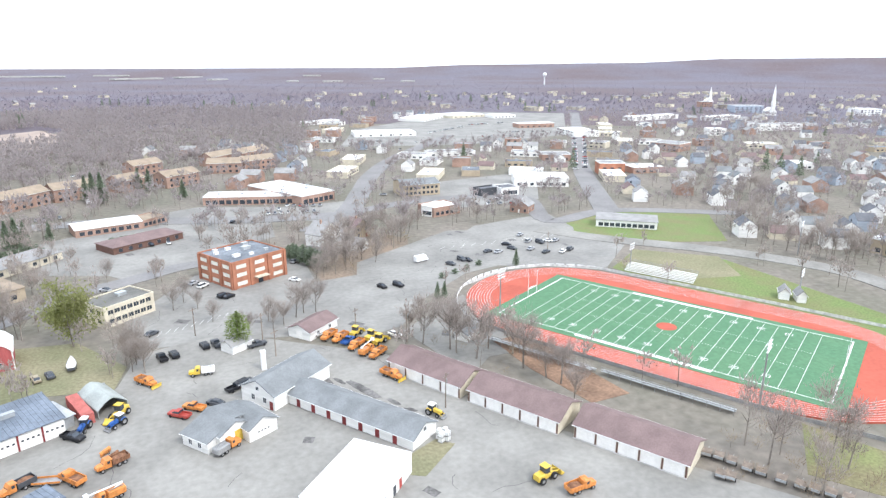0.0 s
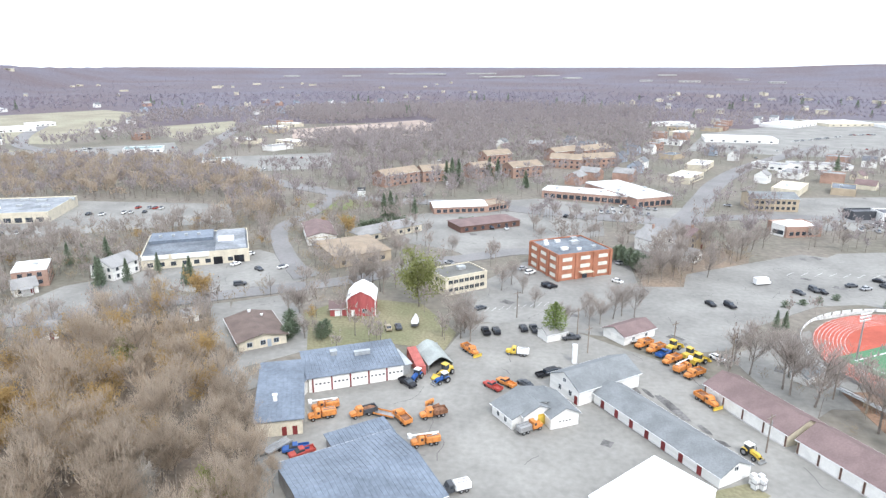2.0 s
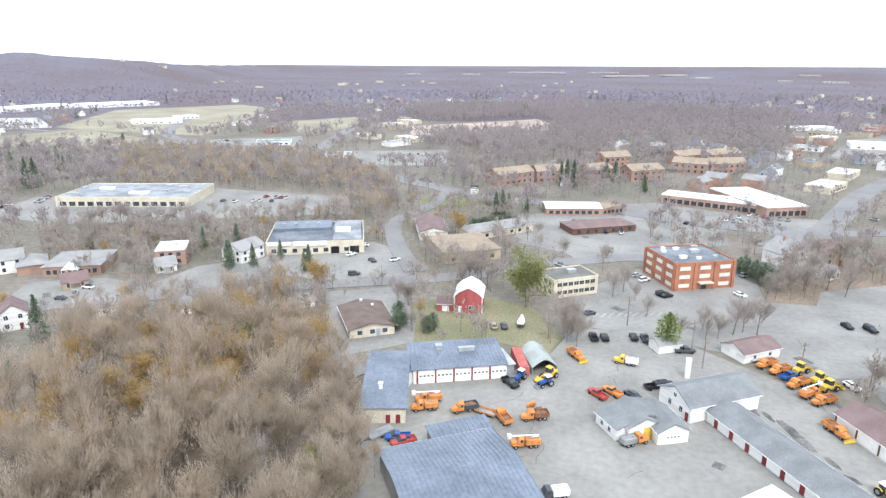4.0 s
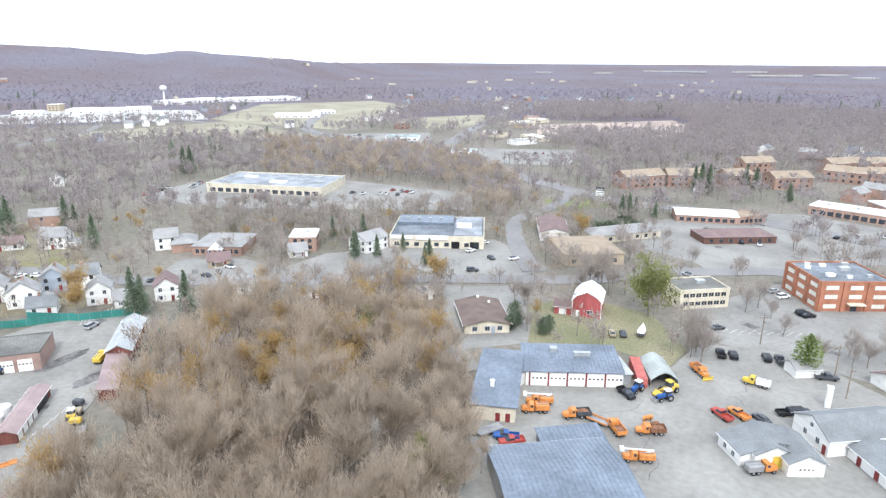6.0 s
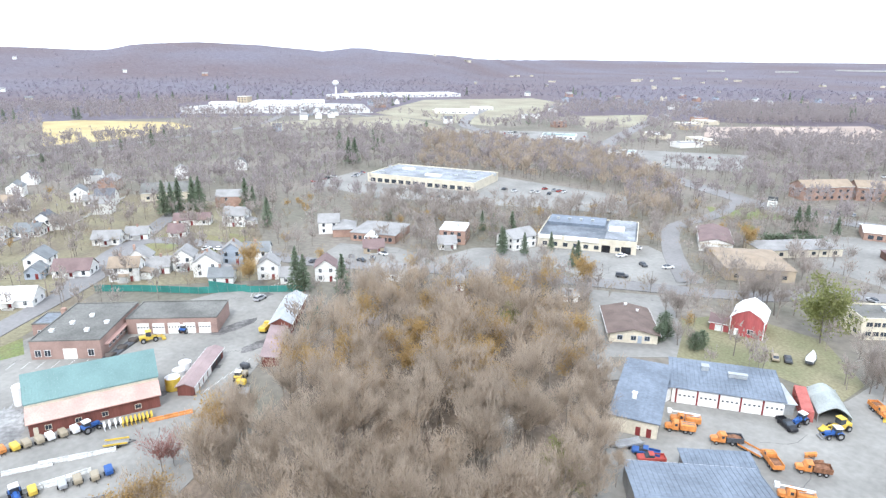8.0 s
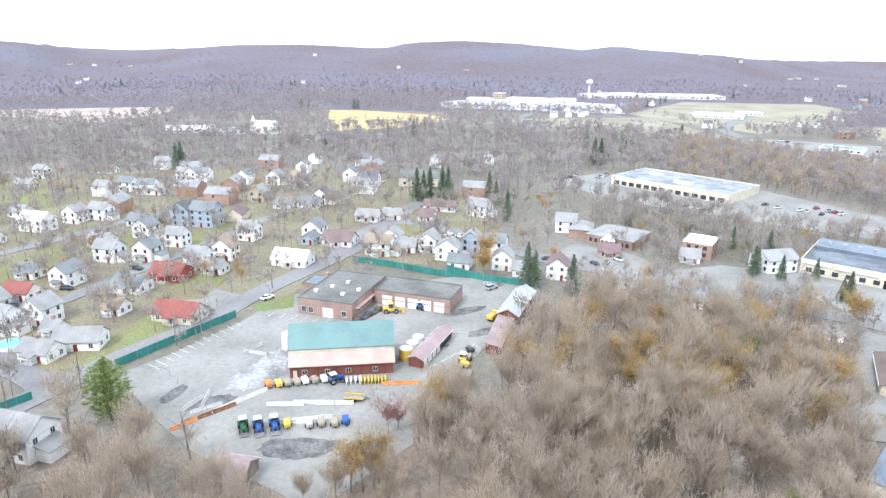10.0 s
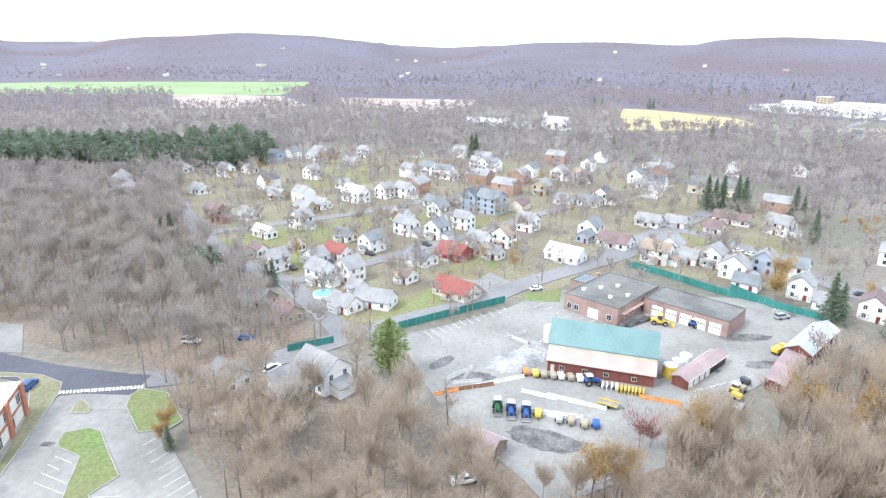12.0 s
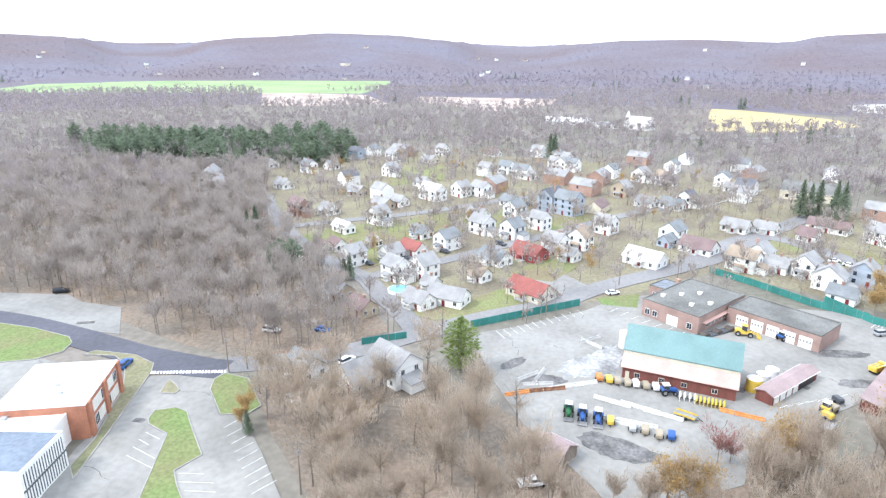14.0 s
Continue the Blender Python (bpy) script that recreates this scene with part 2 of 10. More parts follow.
M["brushm"] = island_mat("tan_brush", [(0.25, 0.195, 0.14), (0.33, 0.265, 0.185), (0.4, 0.33, 0.24)])


# ---- mesh helpers ----
def part(name, bm, material, parent, label=""):
    """One mesh object under a thing or a part."""
    if isinstance(bm, bpy.types.Mesh):
        me = bm
    else:
        me = bpy.data.meshes.new(name)
        bm.to_mesh(me)
        bm.free()
    if material and not me.materials:
        me.materials.append(material)
    ob = new(name, me)
    ob.parent = parent
    if label:
        ob["label"] = label
    return ob


def thing(name, x, y, rot=0, label="", category="", group="", z=None, kind=""):
    ob = new(name)
    ob.empty_display_size = 0.5
    ob.matrix_world = pose(x, y, gz(x, y) if z is None else z, 0, 0, rot)
    return tagged(ob, label, category, group, kind)


def box(bm, x0, y0, z0, x1, y1, z1, m=None):
    v = [bm.verts.new(m @ Vector(p) if m else p) for p in ((x0, y0, z0), (x1, y0, z0), (x1, y1, z0), (x0, y1, z0),
                                                          (x0, y0, z1), (x1, y0, z1), (x1, y1, z1), (x0, y1, z1))]
    for f in ((3, 2, 1, 0), (4, 5, 6, 7), (0, 1, 5, 4), (1, 2, 6, 5), (2, 3, 7, 6), (3, 0, 4, 7)):
        bm.faces.new([v[i] for i in f])
    return v


def boxes(*rows):
    bm = bmesh.new()
    for r in rows:
        box(bm, *r)
    return bm


def prism(bm, pts, axis, a, b):
    """A closed outline pushed along an axis ('x', 'y' or 'z') from a to b."""
    def put(p, h):
        return {"x": (h, p[0], p[1]), "y": (p[0], h, p[1]), "z": (p[0], p[1], h)}[axis]
    lo, hi = [bm.verts.new(put(p, a)) for p in pts], [bm.verts.new(put(p, b)) for p in pts]
    n = len(pts)
    bm.faces.new(lo[::-1])
    bm.faces.new(hi)
    for i in range(n):
        bm.faces.new((lo[i], lo[(i + 1) % n], hi[(i + 1) % n], hi[i]))
    bmesh.ops.recalc_face_normals(bm, faces=bm.faces)


def tube(bm, p, q, r0, r1, n=6):
    p, q = Vector(p), Vector(q)
    d = (q - p).normalized()
    u = d.orthogonal().normalized()
    w = d.cross(u)
    a = [bm.verts.new(p + (u * math.cos(k * math.tau / n) + w * math.sin(k * math.tau / n)) * r0) for k in range(n)]
    b = [bm.verts.new(q + (u * math.cos(k * math.tau / n) + w * math.sin(k * math.tau / n)) * r1) for k in range(n)]
    for k in range(n):
        bm.faces.new((a[k], a[(k + 1) % n], b[(k + 1) % n], b[k]))
    bm.faces.new(a[::-1])
    bm.faces.new(b)


def tubes(*rows):
    bm = bmesh.new()
    for r in rows:
        tube(bm, *r)
    return bm


def smooth(e0, e1, v):
    t = min(1.0, max(0.0, (v - e0) / (e1 - e0)))
    return t * t * (3 - 2 * t)


# ---- the lie of the land: a flat valley with wooded ridges round it ----
RIDGE = [(-180, 0.3), (-70, 0.6), (-45, 0.44), (-36, 0.12), (-25, 0.0), (-15, -0.28), (5, -0.32), (22, -0.34), (30, -0.3), (33, -0.28),
         (38, -0.3), (41, -0.26), (44.4, 0.02), (49, 0.27), (52, 0.58), (55, 0.26), (57.2, 0.48), (61, 0.75), (65, 0.88), (69, 0.72),
         (72, 0.2), (78.5, 0.38), (83, 0.31), (88, 0.0), (92, -0.22), (95, -0.12), (98.4, 0.21), (104, 0.62), (108.5, 0.74),
         (115, 0.37), (121, -0.08), (124.5, -0.14), (128.5, 0.3), (133, 0.47), (150, 0.5), (180, 0.3)]


def ridge(az):
    """Where a ridge starts, where its crest lies, and how high it is."""
    for (a0, e0), (a1, e1) in zip(RIDGE, RIDGE[1:]):
        if a0 <= az <= a1:
            e = e0 + (e1 - e0) * smooth(a0, a1, az)
            break
    k = smooth(33, 46, az)
    far = smooth(86, 91, az) - smooth(95, 99, az) + smooth(118, 122, az) - smooth(125, 129, az)
    r1 = 4400 - 1700 * k + 900 * max(0, far)
    r0 = 3300 - 1900 * k
    return r0, r1, 76 + r1 * math.tan(radians(e))


def gz(x, y):
    r = math.hypot(x, y)
    if r < 1390:
        return 0.0
    az = math.degrees(math.atan2(-x, y))
    r0, r1, h = ridge(az)
    if r <= r0:
        return 0.0
    lump = noise.noise((x / 320, y / 320, 0)) * 0.16 + noise.noise((x / 120, y / 120, 5)) * 0.05
    s = smooth(r0, r1, r)
    return h * s * (1 + lump * (1 - s) * 2.2) - max(0, r - r1) * 0.05


# ---- ground ----
CLEAR = []          # outlines where no tree grows
LOTS = []           # asphalt lots with the height of their top
LAID = [0]          # how many flat pieces lie already: each next one lies a little higher
rings = [0, 30, 60, 100, 150, 220, 320, 460, 640, 860, 1100, 1300, 1400] + [1400 + 70 * k for k in range(1, 50)]
step = 1.25
verts, faces = [], []
na = int(360 / step)
for r in rings:
    for k in range(na):
        a = radians(k * step - 180)
        x, y = -math.sin(a) * r, math.cos(a) * r
        verts.append((x, y, gz(x, y)))
for i in range(len(rings) - 1):
    for k in range(na):
        p, q = i * na + k, i * na + (k + 1) % na
        faces.append((p, q, q + na, p + na))
me = bpy.data.meshes.new("ground")
me.from_pydata(verts, [], faces)
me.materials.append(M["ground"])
me.materials.append(M["hazeground"])
# the outer rings take the ground colour that has haze in it
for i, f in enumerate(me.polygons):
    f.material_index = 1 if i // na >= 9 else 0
tagged(new("ground", me), "brown leaf litter and winter grass reaching to wooded hills", "ground", kind="structure")


def ragged(pts, n=7):
    """The outline of a stain: soft corners and a frayed edge."""
    rnd = random.Random(int(abs(pts[0][0] * 10)))
    c = Vector((sum(p[0] for p in pts) / len(pts), sum(p[1] for p in pts) / len(pts)))
    out = []
    for i, p in enumerate(pts):
        a, b, d = Vector(pts[i - 1]), Vector(p), Vector(pts[(i + 1) % len(pts)])
        a, d = (a + b) / 2, (b + d) / 2
        for k in range(n):
            t = k / n
            q = a * (1 - t) ** 2 + b * 2 * t * (1 - t) + d * t * t
            out.append(tuple(c + (q - c) * (1.12 + rnd.uniform(-0.13, 0.13))))
    return out


def patch(name, pts, m, label, z=0.06, category="ground", clear=True, parent=None):
    """A flat piece of ground with real edges, laid over the sheet."""
    bm = bmesh.new()
    LAID[0] += 1
    if m in ("stain", "salt"):
        pts = ragged(pts)
    prism(bm, pts, "z", -0.25 - LAID[0] * 0.004, z + LAID[0] * 0.0015 if z > 0 else -z)
    if m in ("lot", "lot2"):
        LOTS.append((pts, z + LAID[0] * 0.0015 if z > 0 else -z))
    ob = part(name, bm, M[m], parent)
    if not parent:
        tagged(ob, label, category, kind="structure")
    if clear:
        CLEAR.append(pts)
    return ob


def spline(pts, n=6):
    p = [Vector(pts[0]) * 2 - Vector(pts[1]), *map(Vector, pts), Vector(pts[-1]) * 2 - Vector(pts[-2])]
    out = []
    for i in range(1, len(p) - 2):
        for k in range(n):
            t = k / n
            out.append(0.5 * (2 * p[i] + (p[i + 1] - p[i - 1]) * t + (2 * p[i - 1] - 5 * p[i] + 4 * p[i + 1] - p[i + 2]) * t * t
                              + (3 * p[i] - p[i - 1] - 3 * p[i + 1] + p[i + 2]) * t ** 3))
    return out + [p[-2]]


def road(name, pts, width, m="road", label="grey asphalt road", z=0.12, clear=True, category="road"):
    c = spline(pts)
    LAID[0] += 1
    z += 0.04 + LAID[0] * 0.0015
    lft, rgt = [], []
    for i, p in enumerate(c):
        d = (c[min(i + 1, len(c) - 1)] - c[max(i - 1, 0)]).normalized()
        n = Vector((-d.y, d.x)) * width / 2
        lft.append(p + n)
        rgt.append(p - n)
    bm = bmesh.new()
    for a, b, h in ((lft, rgt, z),):
        va, vb = [bm.verts.new((*p, h)) for p in a], [bm.verts.new((*p, h)) for p in b]
        wa, wb = [bm.verts.new((*p, -0.2)) for p in a], [bm.verts.new((*p, -0.2)) for p in b]
        for i in range(len(a) - 1):
            bm.faces.new((va[i], vb[i], vb[i + 1], va[i + 1]))
            bm.faces.new((wa[i], va[i], va[i + 1], wa[i + 1]))
            bm.faces.new((vb[i], wb[i], wb[i + 1], vb[i + 1]))
    bmesh.ops.recalc_face_normals(bm, faces=bm.faces)
    ob = tagged(part(name, bm, M[m], None), label, category, kind="structure")
    if clear:
        for i in range(len(c) - 1):
            CLEAR.append([lft[i], rgt[i], rgt[i + 1], lft[i + 1]])
    return ob


def stripe(p, q, w=0.15, z=0.24, m="wornwhite", parent=None, name="line"):
    """A painted line on the ground."""
    p, q = Vector(p), Vector(q)
    d = (q - p).normalized()
    n = Vector((-d.y, d.x)) * w / 2
    bm = bmesh.new()
    v = [bm.verts.new((*c, z)) for c in (p + n, p - n, q - n, q + n)]
    bm.faces.new(v)
    bmesh.ops.recalc_face_normals(bm, faces=bm.faces)
    if bm.faces[:][0].normal.z < 0:
        bmesh.ops.reverse_faces(bm, faces=bm.faces[:])
    return part(name, bm, M[m], parent)


# ---- buildings ----
SIDE = {"S": 0, "E": 90, "N": 180, "W": 270}


def on_wall(side, w, d, off, z):
    """The pose of something on a wall, its own y pointing into the wall."""
    half = d / 2 if side in "SN" else w / 2
    return pose(0, 0, 0, 0, 0, SIDE[side]) @ pose(off, -half, z)


MESHES = {}


def panel_mesh(kind, w, h, n):
    """Window frames, panes and doors, shared where they are alike."""
    key = (kind, round(w, 2), round(h, 2), n)
    if key not in MESHES:
        f = 0.09
        if kind == "frame":
            bm = boxes((-w / 2 - f, -0.06, -f, w / 2 + f, 0.03, 0), (-w / 2 - f, -0.06, h, w / 2 + f, 0.03, h + f),
                       (-w / 2 - f, -0.06, 0, -w / 2, 0.03, h), (w / 2, -0.06, 0, w / 2 + f, 0.03, h),
                       *[(-w / 2 + w * k / n - 0.03, -0.05, 0, -w / 2 + w * k / n + 0.03, 0.03, h) for k in range(1, n)])
        elif kind == "pane":
            bm = boxes((-w / 2, -0.02, 0, w / 2, 0.03, h))
        elif kind == "sectional":
            k = 4
            bm = boxes(*[(-w / 2, -0.07, h * i / k + 0.02, w / 2, 0.03, h * (i + 1) / k - 0.02) for i in range(k)],
                       (-w / 2 + 0.05, -0.04, 0, w / 2 - 0.05, 0.03, h))
        elif kind == "lights":
            k = 4
            bm = boxes(*[(-w / 2 + w * (i + 0.25) / k, -0.09, h * 0.56, -w / 2 + w * (i + 0.75) / k, -0.06, h * 0.68) for i in range(k)])
        else:
            bm = boxes((-w / 2, -0.06, 0, w / 2, 0.03, h), (w * 0.32, -0.12, h * 0.45, w * 0.4, -0.06, h * 0.52))
        me = bpy.data.meshes.new(kind)
        bm.to_mesh(me)
        bm.free()
        MESHES[key] = me
    return MESHES[key]


def with_mat(me, m):
    key = (me.name, m)
    if key not in MESHES:
        c = me.copy()
        c.materials.clear()
        c.materials.append(M[m])
        MESHES[key] = c
    return MESHES[key]


def glazed(w, h, n, glass, frame_m):
    """A window of a farther building: frame and glass in one mesh."""
    key = ("glazed", round(w, 2), round(h, 2), n, glass, frame_m)
    if key not in MESHES:
        bm = bmesh.new()
        xs = [-w / 2 - 0.07 + (w + 0.14) * i / n for i in range(n + 1)]
        lo, hi = ([[bm.verts.new((x, yy, z)) for x in xs] for yy in (-0.06, 0.03)] for z in (-0.07, h + 0.07))
        front = [bm.faces.new((lo[0][i], lo[0][i + 1], hi[0][i + 1], hi[0][i])) for i in range(n)]
        for i in range(n):
            bm.faces.new((hi[0][i], hi[0][i + 1], hi[1][i + 1], hi[1][i]))
            bm.faces.new((lo[0][i + 1], lo[0][i], lo[1][i], lo[1][i + 1]))
        bm.faces.new((lo[0][0], hi[0][0], hi[1][0], lo[1][0]))
        bm.faces.new((lo[0][n], lo[1][n], hi[1][n], hi[0][n]))
        bmesh.ops.inset_individual(bm, faces=front, thickness=0.07, depth=-0.04)
        for f in front:
            f.material_index = 1
        me = bpy.data.meshes.new("window")
        bm.to_mesh(me)
        bm.free()
        me.materials.append(M[frame_m])
        me.materials.append(M[glass])
        MESHES[key] = me
    return MESHES[key]


def add_window(b, side, off, z, w, h, glass="glass", frame_m="white", n=2):
    at = on_wall(side, b["w"], b["d"], off, z)
    if b["thing"].matrix_world.translation.length > 235:
        o = part("window", glazed(w, h, n, glass, frame_m), None, b["thing"])
        o.matrix_basis = at
        return
    o = part("window", with_mat(panel_mesh("frame", w, h, n), frame_m), None, b["thing"])
    o.matrix_basis = at
    part("pane", with_mat(panel_mesh("pane", w, h, 1), glass), None, o)


def add_door(b, side, off, w, h, m="doorwhite", kind="sectional", z=0.05, lights=False):
    o = part("door", with_mat(panel_mesh(kind, w, h, 1), m), None, b["thing"])
    o.matrix_basis = on_wall(side, b["w"], b["d"], off, z)
    if lights:
        part("door_window", with_mat(panel_mesh("lights", w, h, 1), "glass"), None, o)


def window_row(b, side, n, z, w, h, margin=1.0, **k):
    span = (b["w"] if side in "SN" else b["d"]) - 2 * margin
    for i in range(n):
        add_window(b, side, -span / 2 + span * (i + 0.5) / n, z, w, h, **k)


def roof_unit(b, x, y, w, d, h, m="silvermetal", z=None):
    z = b["h"] if z is None else z
    part("roof_unit", boxes((x - w / 2, y - d / 2, z - 0.3, x + w / 2, y + d / 2, z + h), (x - w / 2 - 0.1, y - d / 2 - 0.1, z + h, x + w / 2 + 0.1, y + d / 2 + 0.1, z + h + 0.08)),
         M[m], b["thing"])


def building(name, x, y, rot, w, d, h, roof="gable", rise=2.0, wall="siding", roof_m="greyshingle", label="", category="building",
             ridge_along="x", over=0.4, group="", ribs=0.0, base=0.0, rib_m=None):
    """Walls and roof. Its own x runs along the front (S), y goes back; S, E, N and W name the walls."""
    t = thing(name, x, y, rot, label, category, group)
    b = dict(thing=t, w=w, d=d, h=h)
    c, s = math.cos(radians(rot)), math.sin(radians(rot))
    CLEAR.append([(x + c * i - s * j, y + s * i + c * j) for i, j in ((-w / 2 - 1, -d / 2 - 1), (w / 2 + 1, -d / 2 - 1), (w / 2 + 1, d / 2 + 1), (-w / 2 - 1, d / 2 + 1))])
    X, Y = w / 2, d / 2
    bm = bmesh.new()
    if roof == "gable":
        if ridge_along == "x":
            prism(bm, ((-Y, -0.3), (Y, -0.3), (Y, h), (0, h + rise), (-Y, h)), "x", -X, X)
        else:
            prism(bm, ((-X, -0.3), (X, -0.3), (X, h), (0, h + rise), (-X, h)), "y", -Y, Y)
    elif roof == "shed":
        prism(bm, ((-Y, -0.3), (Y, -0.3), (Y, h + rise), (-Y, h)), "x", -X, X)
    elif roof == "gambrel":
        prism(bm, ((-X, -0.3), (X, -0.3), (X, h), (X * 0.7, h + rise * 0.5), (0, h + rise), (-X * 0.7, h + rise * 0.5), (-X, h)), "y", -Y, Y)
    else:
        box(bm, -X, -Y, -0.3, X, Y, h)
    part("wall", bm, M[wall], t)
    th, e = 0.18, over
    bm = bmesh.new()
    if roof == "gable":
        a, l = (Y, X) if ridge_along == "x" else (X, Y)
        k = rise / a
        prof = ((-a - e, h - e * k), (0, h + rise), (a + e, h - e * k), (a + e, h - e * k + th), (0, h + rise + th * 1.2), (-a - e, h - e * k + th))
        prism(bm, prof, ridge_along, -l - e, l + e)
        if ribs:
            m = 2 * int((l + e) / ribs)
            for i in range(m + 1):
                p = -l - e + 2 * (l + e) * i / m
                for sg in (-1, 1):
                    q = ((sg * (a + e), h - e * k + th), (0, h + rise + th * 1.2), (0, h + rise + th * 1.2 + 0.07), (sg * (a + e), h - e * k + th + 0.07))
                    bb = bmesh.new()
                    prism(bb, q, ridge_along, p - 0.05, p + 0.05)
                    part("seam", bb, M[roof_m], t)
    elif roof == "shed":
        k = rise / d
        prism(bm, ((-Y - e, h - e * k), (Y + e, h + rise + e * k), (Y + e, h + rise + e * k + th), (-Y - e, h - e * k + th)), "x", -X - e, X + e)
        if ribs:
            m = int(2 * (X + e) / ribs)
            for i in range(m + 1):
                p = -X - e + 2 * (X + e) * i / m
                bb = bmesh.new()
                for v in box(bb, p - 0.05, -Y - e, h - e * k + th, p + 0.05, Y + e, h - e * k + th + 0.08):
                    v.co.z += (v.co.y + Y + e) * k
                part("seam", bb, M[roof_m], t)
    elif roof == "gambrel":
        o = ((-X - e, h - e * 0.7), (-X * 0.7, h + rise * 0.5), (0, h + rise), (X * 0.7, h + rise * 0.5), (X + e, h - e * 0.7))
        prism(bm, tuple(o) + tuple((p[0] * 1.01, p[1] + th) for p in o[::-1]), "y", -Y - e, Y + e)
    elif roof == "hip":
        i = min(X, Y)
        lo = [bm.verts.new(p) for p in ((-X - e, -Y - e, h), (X + e, -Y - e, h), (X + e, Y + e, h), (-X - e, Y + e, h))]
        mid = [bm.verts.new((*v.co[:2], h + 0.15)) for v in lo]
        tp = [bm.verts.new((-X + i, 0 if X >= Y else -Y + i, h + rise)), bm.verts.new((X - i, 0 if X >= Y else Y - i, h + rise))] if abs(X - Y) > 0.3 else [bm.verts.new((0, 0, h + rise))]
        bm.faces.new(lo[::-1])
        for j in range(4):
            bm.faces.new((lo[j], lo[(j + 1) % 4], mid[(j + 1) % 4], mid[j]))
        if len(tp) == 1:
            for j in range(4):
                bm.faces.new((mid[j], mid[(j + 1) % 4], tp[0]))
        elif X > Y:
            for q in ((mid[0], mid[1], tp[1], tp[0]), (mid[1], mid[2], tp[1]), (mid[2], mid[3], tp[0], tp[1]), (mid[3], mid[0], tp[0])):
                bm.faces.new(q)
        else:
            for q in ((mid[0], mid[1], tp[0]), (mid[1], mid[2], tp[1], tp[0]), (mid[2], mid[3], tp[1]), (mid[3], mid[0], tp[0], tp[1])):
                bm.faces.new(q)
    elif roof == "flat":
        box(bm, -X + 0.25, -Y + 0.25, h - 0.1, X - 0.25, Y - 0.25, h + 0.03)
        pm = boxes((-X - 0.06, -Y - 0.06, h, X + 0.06, -Y + 0.25, h + rise), (-X - 0.06, Y - 0.25, h, X + 0.06, Y + 0.06, h + rise),
                   (-X - 0.06, -Y + 0.25, h, -X + 0.25, Y - 0.25, h + rise), (X - 0.25, -Y + 0.25, h, X + 0.06, Y - 0.25, h + rise))
        part("parapet", pm, M[rib_m or wall], t)
    part("roof", bm, M[roof_m], t)
    if roof == "gable" and over > 0.15 and category != "house":
        a, l = (Y, X) if ridge_along == "x" else (X, Y)
        k = rise / a
        for sg in (-1, 1):
            z0 = h - e * k
            if ridge_along == "x":
                fb = boxes((-l - e, min(sg * (a + e), sg * (a + e + 0.1)), z0 - 0.02, l + e, max(sg * (a + e), sg * (a + e + 0.1)), z0 + 0.14))
            else:
                fb = boxes((min(sg * (a + e), sg * (a + e + 0.1)), -l - e, z0 - 0.02, max(sg * (a + e), sg * (a + e + 0.1)), l + e, z0 + 0.14))
            part("gutter", fb, M["white"], t)
    return b


def island(pts, label):
    """A raised bed of grass inside a stone kerb."""
    bm = bmesh.new()
    prism(bm, pts, "z", -0.1, 0.3)
    bmesh.ops.inset_region(bm, faces=[f for f in bm.faces if f.normal.z > 0.9], thickness=0.0)
    t = tagged(part("grass_island", bm, M["lawn" if "green" in label else "dry"], None), label, "ground", kind="structure")
    c = [Vector((*p, 0)) for p in pts]
    mid = sum(c, Vector()) / len(c)
    kb = bmesh.new()
    for i, p in enumerate(c):
        q = c[(i + 1) % len(c)]
        d = (q - p).normalized()
        n = Vector((-d.y, d.x, 0)) * 0.1
        v = [kb.verts.new((*(s + o).xy, h)) for s in (p, q) for o in (n, -n) for h in (-0.1, 0.36)]
        for f in ((0, 1, 5, 4), (2, 6, 7, 3), (1, 3, 7, 5), (0, 2, 3, 1), (4, 5, 7, 6)):
            kb.faces.new([v[k] for k in f])
    bmesh.ops.recalc_face_normals(kb, faces=kb.faces)
    part("kerb", kb, M["curb"], t, "pale stone kerb")
    CLEAR.append(pts)


# ---- lots, lawns and fields ----
patch("yard", [(-56.4, 107.0), (-57.4, 132.7), (-33.5, 141.6), (-24.5, 158.5), (-21.1, 176.7), (1.9, 183.6), (18.9, 170.6), (41.9, 153.7), (54.4, 123.9), (62.7, 108.8), (85.4, 81.8), (96.4, 68.2), (39.5, 56.7), (-18.1, 54.1), (-42.0, 72.4)], "lot", "worn pale grey asphalt yard between the sheds", 0.08)
patch("parking_lot", [(-27.0, 204.2), (-6.2, 243.0), (34.8, 250.3), (35.1, 220.1), (73.2, 225.6), (122.1, 275.6), (169.5, 287.2), (166.1, 256.2), (141.3, 212.0), (120.1, 217.9), (89.5, 209.6), (64.0, 188.0), (52.3, 170.5), (40.2, 166.1), (24.4, 173.1), (2.1, 178.4), (-18.7, 179.6)], "lot2", "grey asphalt parking lot with worn bays", 0.07)
patch("parking_lot", [(60.8, 199.1), (94.9, 218.7), (143.6, 196.3), (169.9, 220.7), (153.1, 256.3), (106.4, 271.9), (54.4, 237.4), (46.5, 205.6)], "lot2", "wide pale asphalt lot beside the ball field", 0.065)
patch("barn_lawn", [(-73.9, 175.5), (-63.3, 193.9), (-37.8, 191.4), (-23.3, 170.1), (-25.1, 157.7), (-39.9, 159.8), (-61.5, 147.6)], "dry", "yellowed lawn round the red barn", 0.05, clear=False)
patch("lawn", [(167.7, 211.7), (194.5, 188.2), (198.8, 106.8), (182.9, 97.0), (167.1, 135.4), (152.5, 173.3), (145.6, 195.4)], "lawn", "green grass bank beside the running track", 0.05)
